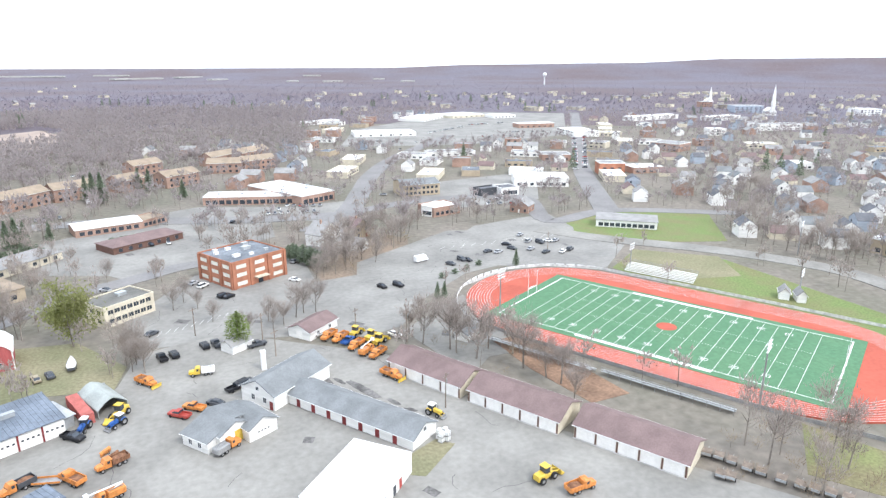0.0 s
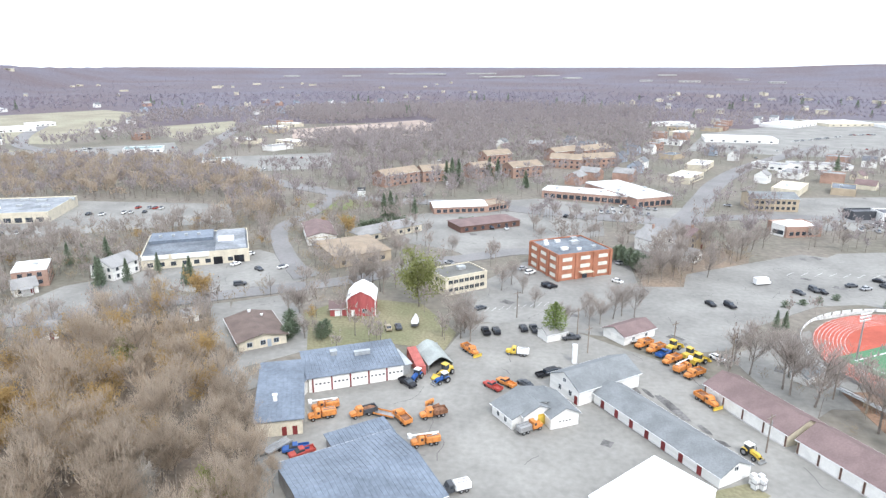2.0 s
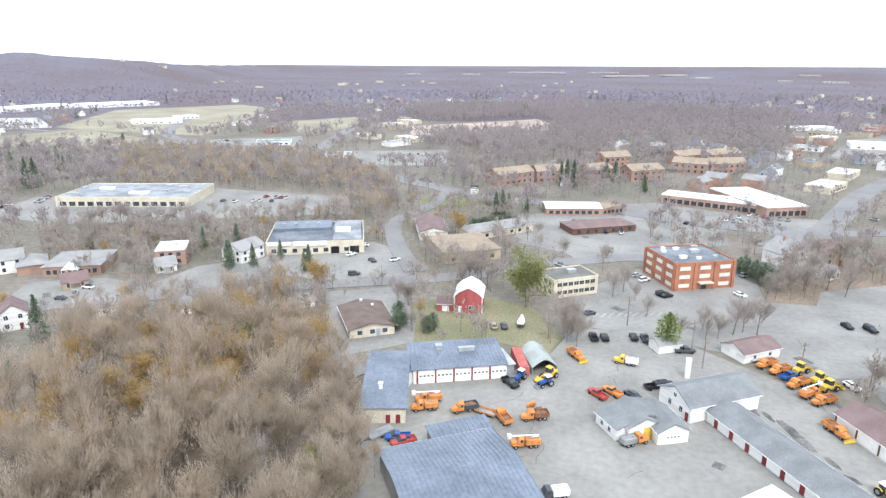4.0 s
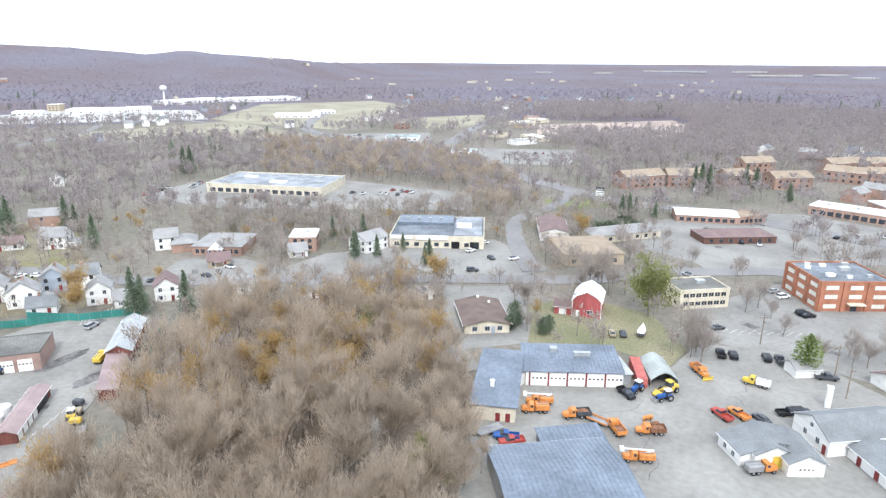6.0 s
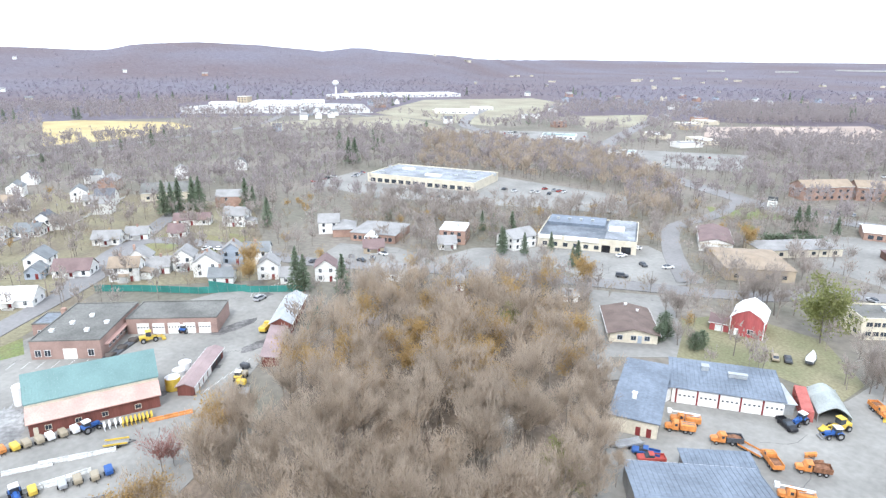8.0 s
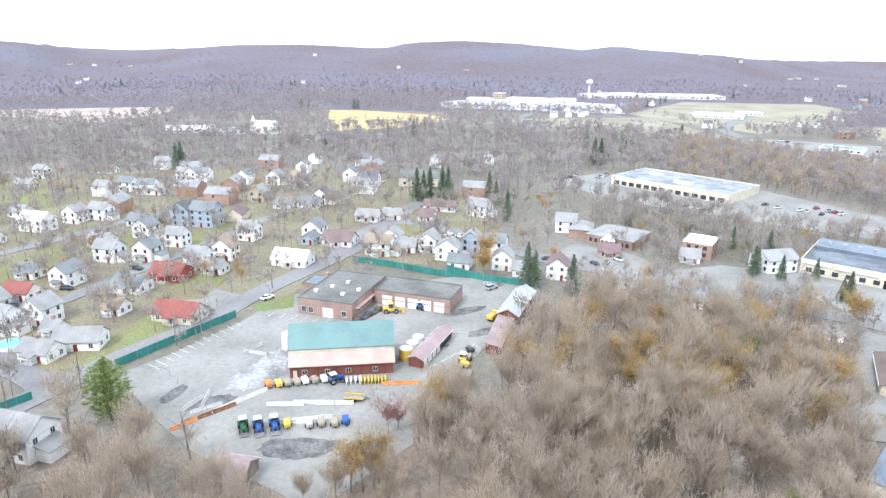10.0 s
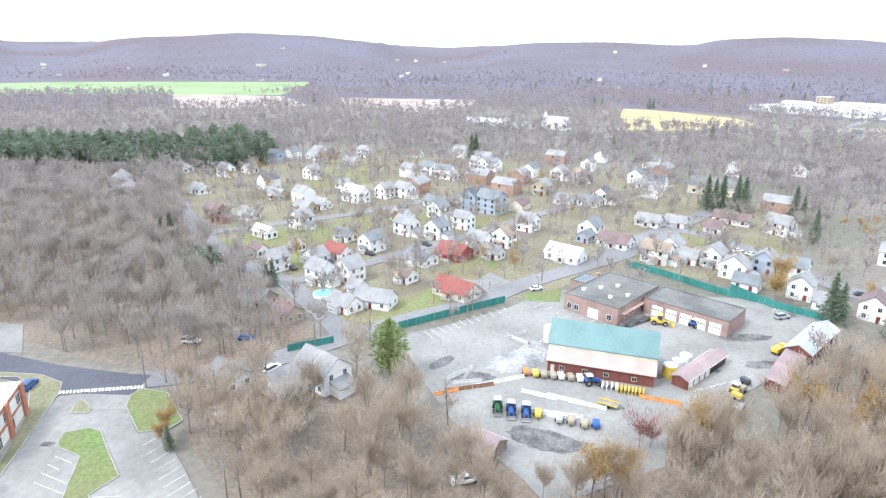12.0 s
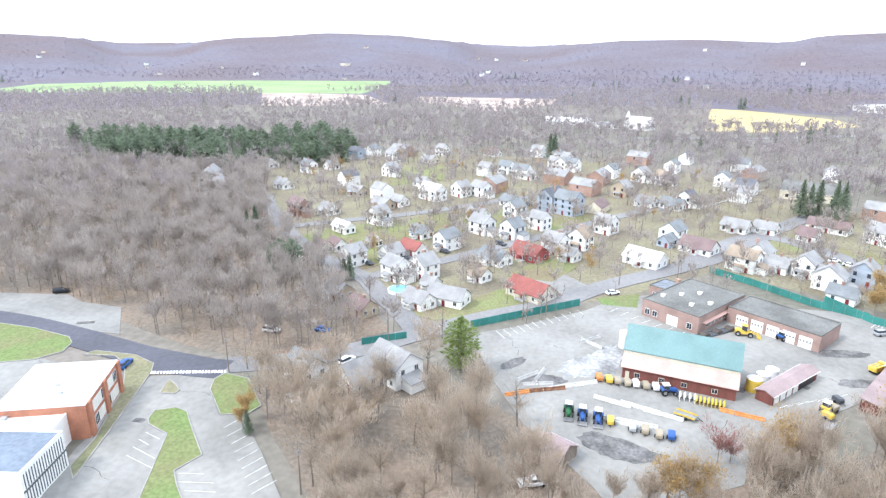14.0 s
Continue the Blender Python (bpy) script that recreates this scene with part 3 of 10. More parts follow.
patch("lawn", [(169.3, 213.9), (195.4, 192.3), (184.7, 169.5), (154.6, 175.9), (151.9, 196.6)], "dry", "dry grass bank above the track", 0.055)
patch("ball_field", [(151.3, 260.8), (197.7, 280.9), (249.6, 257.0), (217.0, 209.5), (179.7, 221.3), (159.6, 241.6)], "lawn", "bright green ball field", 0.05)
patch("lot", [(51.3, 166.6), (79.8, 188.8), (78.3, 167.9), (79.9, 142.1), (67.6, 141.5), (59.1, 133.2)], "lot", "grey lot behind the garages", 0.045, clear=False)
patch("bank", [(73.1, 150.0), (84.9, 152.7), (88.4, 125.2), (90.9, 111.4), (79.9, 110.8), (74.8, 131.5)], "dirt", "bare red-brown earth bank below the stands", 0.05, clear=False)
patch("lawn", [(33.9, 106.6), (40.5, 109.9), (43.7, 106.8), (34.4, 98.7), (31.0, 100.6)], "dry", "patchy dry grass by the long shed", 0.1)
patch("grass_verge", [(118.1, 86.7), (124.9, 72.7), (111.0, 63.0), (103.5, 73.0)], "grass", "grass behind the garages", 0.05, clear=False)
patch("parking_lot", [(-150.3, 203.3), (-148.7, 213.1), (-118.0, 242.4), (-103.6, 234.7), (-81.1, 216.0), (-88.8, 201.3), (-107.8, 188.8), (-141.5, 191.0)], "lot2", "grey asphalt lot before the blue-roofed hall", 0.06)
patch("parking_lot", [(-90.9, 158.7), (-99.9, 182.7), (-85.0, 192.9), (-68.7, 169.2), (-62.4, 151.7), (-78.3, 136.2)], "lot2", "asphalt yard of the brown-roofed building", 0.07)
patch("parking_lot", [(-71.8, 311.5), (-49.5, 329.2), (-5.8, 324.2), (-2.8, 257.2), (-28.7, 244.8), (-49.2, 270.4)], "lot2", "asphalt lots between low tan buildings", 0.06)
patch("parking_lot", [(-62.4, 315.5), (-23.4, 331.9), (31.2, 339.5), (28.6, 289.7), (0.6, 272.5), (-31.4, 252.8), (-62.7, 264.3)], "lot2", "grey asphalt lots beside the main street", 0.035, clear=False)
patch("lawn", [(-131.3, 333.0), (-91.7, 364.8), (-87.7, 337.6), (-117.5, 310.7)], "lawn", "green verge beside the highway", 0.05)
patch("parking_lot", [(-44.8, 348.2), (9.0, 336.1), (53.8, 312.4), (73.9, 328.2), (75.0, 356.3), (44.3, 352.0), (-3.6, 368.8)], "lot2", "full car park before the white-roofed mall", 0.06)
patch("parking_lot", [(107.3, 313.1), (135.6, 393.0), (231.6, 412.1), (183.7, 321.3), (151.3, 317.8)], "lot2", "car park beside the white flat-roofed block", 0.06)
patch("parking_lot", [(126.3, 605.2), (177.7, 763.9), (416.3, 999.3), (556.8, 905.0), (387.8, 623.2), (245.0, 577.9)], "lot2", "large car park of the shopping strip", 0.06)
patch("parking_lot", [(-328.4, 215.9), (-341.9, 261.6), (-267.8, 318.6), (-173.0, 325.1), (-152.5, 286.4), (-208.5, 255.0), (-269.5, 220.0)], "lot2", "car park behind the woods", 0.06)
patch("parking_lot", [(-203.5, 139.0), (-210.3, 152.0), (-188.8, 165.2), (-168.4, 163.7), (-162.3, 151.9), (-192.3, 130.9)], "lot2", "lot round the white hip-roofed office", 0.06)
patch("parking_lot", [(-168.4, 163.7), (-166.5, 187.6), (-151.9, 202.8), (-132.6, 180.5), (-140.0, 160.2), (-156.8, 152.0)], "lot2", "lot by the brick office", 0.06)
patch("car_park", [(-473.2, 491.1), (-365.8, 586.2), (-303.1, 494.5), (-330.8, 455.6), (-416.1, 437.6)], "lot2", "car parks of a distant shopping strip", 0.06)
patch("car_park", [(-292.7, 487.0), (-184.5, 541.3), (-159.9, 456.9), (-225.5, 424.3)], "lot2", "forecourt of a green filling station", 0.06)
patch("car_park", [(-940.7, 397.0), (-1006.3, 539.1), (-825.8, 653.3), (-688.3, 561.3), (-767.9, 459.1), (-840.6, 365.8)], "concrete", "pale forecourts of distant stores", 0.06)
patch("meadow", [(-837.5, 799.1), (-737.9, 988.9), (-616.5, 919.1), (-467.4, 552.9), (-606.5, 549.9), (-687.6, 563.1)], "meadow", "pale green meadows by the highway", 0.05)
patch("meadow", [(-672.7, 368.7), (-640.5, 557.7), (-450.9, 496.4), (-373.4, 473.5), (-421.7, 448.1), (-565.0, 429.9), (-589.7, 350.0)], "meadow", "pale verge along the highway", 0.05)
patch("meadow", [(-485.4, 722.5), (-420.9, 828.4), (-353.6, 680.8), (-383.9, 615.3)], "meadow", "pale meadow beside the farm", 0.05)
patch("field", [(-301.4, 731.2), (-174.0, 886.0), (-125.3, 776.5), (-140.2, 689.4), (-263.2, 638.7)], "pinkfield", "tan ploughed field before the farm", 0.05)
patch("field", [(-618.7, 144.6), (-844.4, 201.5), (-833.6, 239.3), (-745.3, 307.9), (-687.5, 306.5), (-621.1, 214.8)], "straw", "pale straw-yellow field", 0.05)
patch("field", [(-768.0, -355.5), (-978.2, -448.8), (-960.3, -273.1), (-834.2, -219.9), (-768.4, -290.8)], "pinkfield", "pinkish stubble field", 0.05)
patch("field", [(-864.7, -177.0), (-950.0, -190.1), (-946.6, 13.4), (-855.4, 5.3), (-744.9, -69.1), (-787.1, -94.0)], "pinkfield", "pale stubble field", 0.06)
patch("field", [(-799.3, -866.5), (-1050.9, -919.9), (-1199.8, -1008.8), (-1322.3, -324.1), (-1180.9, -289.6), (-983.4, -286.7), (-935.4, -582.8), (-875.6, -827.4)], "farfield", "long pale green field under the hills", 0.05)
patch("field", [(-813.3, -361.7), (-931.8, -404.4), (-953.1, -269.1), (-809.0, -198.9), (-818.7, -300.9)], "pinkfield", "tan stubble beside the green field", 0.055)
patch("driveway", [(-204.8, -1.9), (-213.2, 6.8), (-200.8, 16.4), (-190.4, 11.0), (-191.0, 3.0)], "lot2", "pale asphalt drive beside the red-roofed house", 0.07)
patch("lawns", [(-369.1, -186.7), (-453.2, -96.7), (-441.4, 24.8), (-391.2, 115.5), (-299.2, 160.9), (-190.0, 108.0), (-222.5, 62.6), (-189.7, 24.2), (-166.7, -36.2), (-205.8, -73.3), (-269.6, -119.2)], "homeground", "patchy tan and green lawns between the houses", -0.02, clear=False)
patch("yard", [(-156.4, -18.6), (-164.9, -4.1), (-178.7, 14.3), (-190.1, 24.5), (-195.8, 36.7), (-191.3, 63.0), (-191.2, 95.8), (-174.9, 112.1), (-158.0, 102.2), (-148.7, 86.3), (-134.6, 69.5), (-123.3, 53.6), (-117.5, 44.0), (-103.5, 39.2), (-94.4, 22.1), (-88.7, 16.9), (-97.9, 12.2), (-117.2, -1.8), (-132.2, -8.5), (-146.8, -13.7)], "lot", "worn grey asphalt works yard", 0.08)
patch("verge", [(-135.0, -72.9), (-144.6, -50.6), (-151.5, -38.5), (-146.9, -37.4), (-135.3, -53.4), (-129.7, -68.8)], "dirt", "leaf-strewn bank beside the street", 0.05, clear=False)
patch("salt_spill", [(-140.7, 6.5), (-145.7, 8.8), (-147.7, 11.5), (-150.3, 15.0), (-155.1, 18.3), (-155.9, 21.8), (-149.7, 21.8), (-143.5, 20.6), (-141.0, 17.9), (-140.6, 16.5), (-138.9, 13.2), (-138.5, 9.3)], "salt", "white spilt road salt on asphalt", 0.095, clear=False)
patch("damp_patch", [(22.3, 145.2), (24.0, 146.0), (25.6, 141.5), (24.0, 141.4)], "stain", "dark crack and damp patch in asphalt", 0.1, clear=False)
patch("damp_patch", [(28.4, 140.7), (30.2, 141.5), (33.7, 133.9), (34.3, 130.8), (32.1, 132.3)], "stain", "dark crack and damp patch in asphalt", 0.1, clear=False)
patch("damp_patch", [(25.6, 144.4), (27.0, 144.0), (28.3, 140.2), (26.9, 141.1)], "stain", "dark crack and damp patch in asphalt", 0.1, clear=False)
patch("damp_patch", [(35.3, 129.7), (36.7, 129.4), (38.1, 125.9), (36.6, 126.6)], "stain", "dark crack and damp patch in asphalt", 0.1, clear=False)
patch("damp_patch", [(37.1, 124.2), (39.7, 123.8), (40.8, 121.8), (38.3, 122.0)], "stain", "dark crack and damp patch in asphalt", 0.1, clear=False)
patch("damp_patch", [(-139.8, 41.0), (-142.4, 47.8), (-139.2, 51.3), (-136.2, 44.4)], "stain", "dark damp streak in asphalt", 0.1, clear=False)
patch("damp_patch", [(-147.6, 72.2), (-148.6, 82.8), (-145.6, 83.0), (-143.4, 71.9)], "stain", "dark damp streak in asphalt", 0.1, clear=False)
patch("damp_patch", [(-163.3, 71.9), (-164.4, 85.2), (-160.9, 85.4), (-159.1, 72.0)], "stain", "dark damp streak in asphalt", 0.1, clear=False)
patch("damp_patch", [(-140.1, -8.8), (-146.4, -3.4), (-144.5, -1.4), (-138.9, -5.4)], "stain", "dark damp asphalt", 0.097, clear=False)
patch("damp_patch", [(-133.8, -3.5), (-138.7, 1.9), (-136.3, 9.1), (-132.5, 3.6)], "stain", "dark damp asphalt", 0.097, clear=False)
patch("damp_patch", [(-113.0, 9.5), (-115.8, 14.6), (-110.4, 25.6), (-107.3, 23.8), (-106.9, 15.7)], "stain", "dark damp asphalt", 0.097, clear=False)
patch("verge", [(-189.8, 18.9), (-195.9, 32.7), (-183.9, 30.4), (-184.5, 20.3)], "lawn", "strip of green grass by the works building", 0.06)
patch("school_lot", [(-77.0, -82.7), (-92.2, -87.2), (-121.0, -90.1), (-126.3, -72.2), (-118.2, -72.7), (-108.8, -65.6), (-109.4, -60.7), (-98.3, -51.3), (-82.8, -39.6), (-68.1, -61.5)], "lot", "grey asphalt drive and car park of the school", 0.08)
patch("school_yard", [(-107.9, -147.6), (-123.6, -157.1), (-125.5, -124.4), (-122.4, -110.9), (-96.5, -107.3), (-77.8, -113.0)], "lot2", "pale paved yard behind the school", 0.07)
patch("forecourt", [(-140.4, -184.8), (-158.6, -195.3), (-163.9, -145.5), (-159.4, -137.1), (-157.5, -122.5), (-141.0, -111.5), (-141.2, -129.1), (-141.8, -149.2)], "lot2", "pale car park beside the woods", 0.07)
island([(-114.7, -83.1), (-118.3, -84.0), (-120.4, -84.1), (-118.7, -81.6), (-116.5, -79.4), (-115.0, -79.5)], "grass island with stone kerb")
island([(-82.3, -66.5), (-86.9, -68.0), (-100.4, -72.4), (-103.0, -78.2), (-104.9, -79.5), (-107.9, -79.9), (-109.7, -76.1), (-108.7, -73.0), (-103.0, -68.5), (-95.2, -62.0), (-89.9, -64.6), (-86.4, -62.0), (-83.1, -59.0), (-76.2, -55.4), (-74.8, -63.8)], "long green island with stone kerb")
island([(-118.2, -72.7), (-122.7, -74.0), (-125.6, -72.7), (-124.0, -66.1), (-113.5, -58.2), (-110.3, -59.6), (-108.7, -65.2)], "yellow-green grass corner with stone kerb")
island([(-96.4, -85.7), (-114.9, -92.3), (-125.1, -98.8), (-129.0, -104.2), (-128.7, -112.7), (-130.9, -111.1), (-130.4, -99.6), (-127.1, -92.5), (-123.1, -90.6), (-98.3, -84.4), (-84.7, -81.3), (-87.8, -84.4)], "grass strip along the school wall")
island([(-118.2, -152.8), (-138.2, -174.8), (-142.1, -156.7), (-140.2, -137.0), (-136.8, -123.5), (-133.9, -120.3), (-128.9, -119.2), (-123.9, -123.1), (-118.5, -137.1)], "round green lawn inside the road bend")
patch("garden_lawn", [(-236.8, -98.1), (-251.1, -88.6), (-282.8, -44.6), (-300.1, -8.5), (-269.4, -9.8), (-237.0, -51.1), (-224.7, -79.7)], "grass", "patchy winter lawn between houses", 0.05, clear=False)
patch("garden_lawn", [(-168.5, -38.3), (-161.4, -20.5), (-171.0, -10.1), (-188.0, 13.6), (-200.0, -4.6), (-174.5, -27.4)], "grass", "patchy winter lawn between houses", 0.05, clear=False)
patch("garden_lawn", [(-204.5, -10.6), (-228.2, 2.8), (-220.6, 15.0), (-201.6, 4.8)], "grass", "patchy winter lawn between houses", 0.05, clear=False)
patch("garden_lawn", [(-280.2, -2.6), (-295.0, 23.6), (-270.4, 22.1), (-254.2, 2.7)], "grass", "patchy winter lawn between houses", 0.05, clear=False)
patch("garden_lawn", [(-259.9, 82.5), (-266.1, 95.4), (-256.2, 105.1), (-242.3, 85.9)], "grass", "patchy winter lawn between houses", 0.05, clear=False)
patch("garden_lawn", [(-245.9, 107.5), (-256.1, 126.0), (-246.3, 129.7), (-232.8, 106.3)], "grass", "patchy winter lawn between houses", 0.05, clear=False)
patch("garden_lawn", [(-168.3, -26.4), (-183.9, -11.0), (-171.5, -6.8), (-161.7, -18.9)], "grass", "patchy winter lawn between houses", 0.05, clear=False)
patch("garden_lawn", [(-226.2, -71.1), (-234.7, -64.4), (-208.8, -55.4), (-201.7, -61.7)], "grass", "patchy winter lawn between houses", 0.05, clear=False)
patch("garden_lawn", [(-386.4, -97.2), (-412.8, -65.2), (-358.8, -56.7), (-337.8, -85.2)], "grass", "patchy winter lawn between houses", 0.05, clear=False)
patch("garden_lawn", [(-269.9, 96.7), (-279.3, 113.0), (-259.8, 112.6), (-246.5, 94.5), (-253.1, 89.8)], "grass", "patchy winter lawn between houses", 0.05, clear=False)
patch("garden_lawn", [(-247.0, 108.5), (-261.6, 117.8), (-241.7, 125.3), (-235.0, 112.8)], "grass", "patchy winter lawn between houses", 0.05, clear=False)

# ---- roads ----
road("road", [(-145.9, -181.5), (-143.9, -151.1), (-138.9, -127.3), (-130.6, -98.2), (-127.6, -84.1), (-127.4, -73.6)], 9, "newroad", "dark fresh asphalt road with a wide bend", 0.13)
patch("road_bend", [(-143.8, -131.2), (-135.8, -101.6), (-131.5, -75.6), (-126.3, -72.2), (-122.5, -90.6), (-127.1, -92.1), (-130.6, -102.1), (-131.9, -118.4)], "newroad", "dark fresh asphalt at the junction", 0.125)
road("road", [(-129.2, -75.2), (-134.9, -59.2), (-143.8, -44.2), (-154.9, -31.4), (-168.9, -14.1), (-183.0, 5.4), (-202.3, 24.0), (-238.3, 66.4), (-277.2, 96.6), (-319.9, 133.2)], 8, "road", "grey asphalt street along the works yard", 0.12)
road("street", [(-155.6, -31.5), (-166.0, -37.8), (-181.8, -49.2), (-195.7, -59.2), (-216.2, -82.7), (-242.8, -104.8), (-277.5, -127.5), (-304.9, -142.6)], 7, "road", "grey residential street", 0.11)
road("street", [(-194.8, -57.9), (-212.3, -38.7), (-236.6, -16.1), (-261.5, 8.2), (-291.4, 34.3), (-326.2, 73.6)], 6, "road", "grey residential street", 0.105)
road("street", [(-249.3, -107.5), (-262.0, -88.8), (-278.9, -61.5), (-300.2, -35.0), (-323.4, -8.3), (-337.1, 29.9)], 6, "road", "grey residential street", 0.1)
road("street", [(-226.8, 51.8), (-269.2, 89.6), (-246.7, 111.8), (-198.4, 128.2), (-166.6, 150.4), (-135.6, 170.7), (-107.4, 187.4), (-64.4, 212.9), (-51.9, 230.6), (-28.7, 244.8), (-4.8, 257.8), (27.9, 250.0), (57.6, 287.2), (69.7, 321.6)], 9, "road", "grey main street between houses and offices", 0.115)
road("street", [(-85.6, 210.0), (-107.1, 242.6), (-123.7, 279.9), (-120.0, 317.1), (-124.5, 367.9)], 8, "road", "grey side street to the highway", 0.11)
road("highway", [(69.7, 321.6), (17.8, 328.4), (-44.8, 348.2), (-90.2, 349.3), (-137.3, 371.7), (-185.4, 401.4), (-256.4, 463.6), (-295.4, 505.7), (-360.4, 696.5), (-410.5, 876.4)], 14, "road", "wide grey highway", 0.1)
road("highway", [(-325.8, 483.1), (-470.4, 520.8), (-550.9, 601.7), (-626.3, 719.6)], 14, "road", "pale distant highway", 0.1)
road("avenue", [(45.3, 291.8), (70.9, 328.0), (91.7, 381.3), (114.9, 441.5), (159.9, 523.3), (263.3, 664.6)], 13, "road", "grey avenue past the mall", 0.11)
road("avenue", [(70.2, 324.1), (109.6, 340.4), (146.1, 342.0), (176.7, 326.2), (161.9, 271.4), (206.4, 280.0), (269.2, 248.0)], 10, "road", "grey town street", 0.1)
road("main_street", [(201.9, 278.9), (268.3, 406.4), (341.2, 524.8), (448.9, 698.3), (578.7, 909.5)], 14, "road", "straight town main street lined with cars", 0.1)
road("track_road", [(148.1, 258.6), (168.7, 231.8), (203.3, 197.2), (223.9, 163.4), (225.1, 136.4), (225.5, 117.1)], 11, "lot", "pale grey drive round the sports ground", 0.11)
road("lane", [(-103.4, 181.0), (-90.9, 158.7), (-78.4, 138.1), (-67.5, 128.8)], 6, "lot2", "narrow asphalt lane beside the woods", 0.1)
road("highway", [(-556.4, 73.2), (-579.4, 183.8), (-607.2, 258.0), (-663.6, 376.6), (-830.9, 548.6), (-650.0, 526.2)], 10, "road", "distant valley road", 0.1)


# ---- details of single buildings ----
def garage_bays(b, n):
    w, d = b["w"], b["d"]
    p = (w - 0.6) / n
    for k in range(n):
        add_door(b, "S", -w / 2 + 0.3 + p * (k + 0.5), p - 0.55, 2.6, "doorwhite")
    for k in range(n + 1):
        x = -w / 2 + 0.3 + p * k
        part("post", boxes((x - 0.16, -d / 2 - 0.12, 0, x + 0.16, -d / 2 + 0.05, 2.95)), M["brownpost"], b["thing"], "brown timber post")
    part("sill", boxes((-w / 2, -d / 2 - 0.5, -0.1, w / 2, -d / 2 - 0.14, 0.16)), M["concrete"], b["thing"])


def barn_trim(b):
    X, Y, h = b["w"] / 2, b["d"] / 2, b["h"]
    for sg in (-1, 1):
        part("corner_board", boxes((sg * X - 0.14, -Y - 0.05, 0, sg * X + 0.14, -Y + 0.12, h)), M["white"], b["thing"])


def quonset(x, y, rot, w, d):
    """A round-roofed grey metal shed, open in front."""
    t = thing("arched_shed", x, y, rot, "open arched shed of ribbed grey metal", "shed")
    bm = bmesh.new()
    n, h, r = 12, 2.0, w / 2
    rows = []
    for i in range(15):
        yy = -d / 2 + d * i / 14
        rr = r + (0.05 if i % 2 else 0)
        rows.append([(-rr, yy, 0)] + [(-rr * math.cos(math.pi * k / n), yy, h + rr * 0.62 * (1 - abs(math.cos(math.pi * k / n)) ** 1.5)) for k in range(n + 1)] + [(rr, yy, 0)])
    vv = [[bm.verts.new(p) for p in row] for row in rows]
    for i in range(14):
        for k in range(n + 2):
            bm.faces.new((vv[i][k], vv[i + 1][k], vv[i + 1][k + 1], vv[i][k + 1]))
    ob = part("shell", bm, M["archmetal"], t)
    so = ob.modifiers.new("thickness", "SOLIDIFY")
    so.thickness = 0.12
    part("back_wall", boxes((-r + 0.2, d / 2 - 0.3, 0, r - 0.2, d / 2 - 0.15, h + r * 0.25)), M["silvermetal"], t)
    CLEAR.append([(x - 6, y - 6), (x + 6, y - 6), (x + 6, y + 6), (x - 6, y + 6)])


def container(x, y, rot, m, label):
    t = thing("shipping_container", x, y, rot, label, "container")
    bm = boxes((-1.22, -6, 0.1, 1.22, 6, 2.6))
    for k in range(24):
        yy = -5.8 + k * 0.5
        box(bm, -1.27, yy, 0.3, -1.22, yy + 0.25, 2.45)
        box(bm, 1.22, yy, 0.3, 1.27, yy + 0.25, 2.45)
    part("body", bm, M[m], t)
    part("door", boxes((-1.18, -6.06, 0.2, -0.02, -6, 2.5), (0.02, -6.06, 0.2, 1.18, -6, 2.5)), M[m], t)


def office_block(b):
    """Recessed corner bays, pale strip windows and plant on the roof of the brick office."""
    w, d = b["w"], b["d"]
    for side, span in (("S", w), ("W", d), ("E", d)):
        n = 3
        for z in (1.1, 4.3, 7.3):
            for k in range(n):
                off = -span / 2 + span * (k + 0.5) / n
                if (k == 1 and z < 2 and side == "S"):
                    add_door(b, side, off, 2.0, 2.3, "glass", "plain")
                else:
                    add_window(b, side, off, z, 3.9, 1.25, "paleglass", "brownpost", 3)
    for side, span, half in (("S", w, d), ("W", d, w)):
        for k in range(4):
            off = -span / 2 + span * k / 3
            o = part("pier", boxes((-0.5, -0.45, 0, 0.5, 0.0, 9.8)), M["brick"], b["thing"])
            o.matrix_basis = on_wall(side, w, d, max(-span / 2 + 0.5, min(span / 2 - 0.5, off)), 0)
    for x, y, s, h in ((-5, -4, 2.4, 0.9), (3, 2, 3.2, 1.1), (-2, 6, 1.8, 0.9), (7, -5, 1.6, 0.8), (6, 7, 2.2, 1.0), (-8, 4, 1.6, 0.8), (0, -6, 1.4, 0.8), (-6, 8, 1.4, 0.7)):
        roof_unit(b, x, y, s, s * 0.7, h, "silvermetal" if x > 0 else "white")
    part("canopy", boxes((-2.6, -d / 2 - 2.2, 2.6, 2.6, -d / 2, 2.95)), M["cream"], b["thing"])


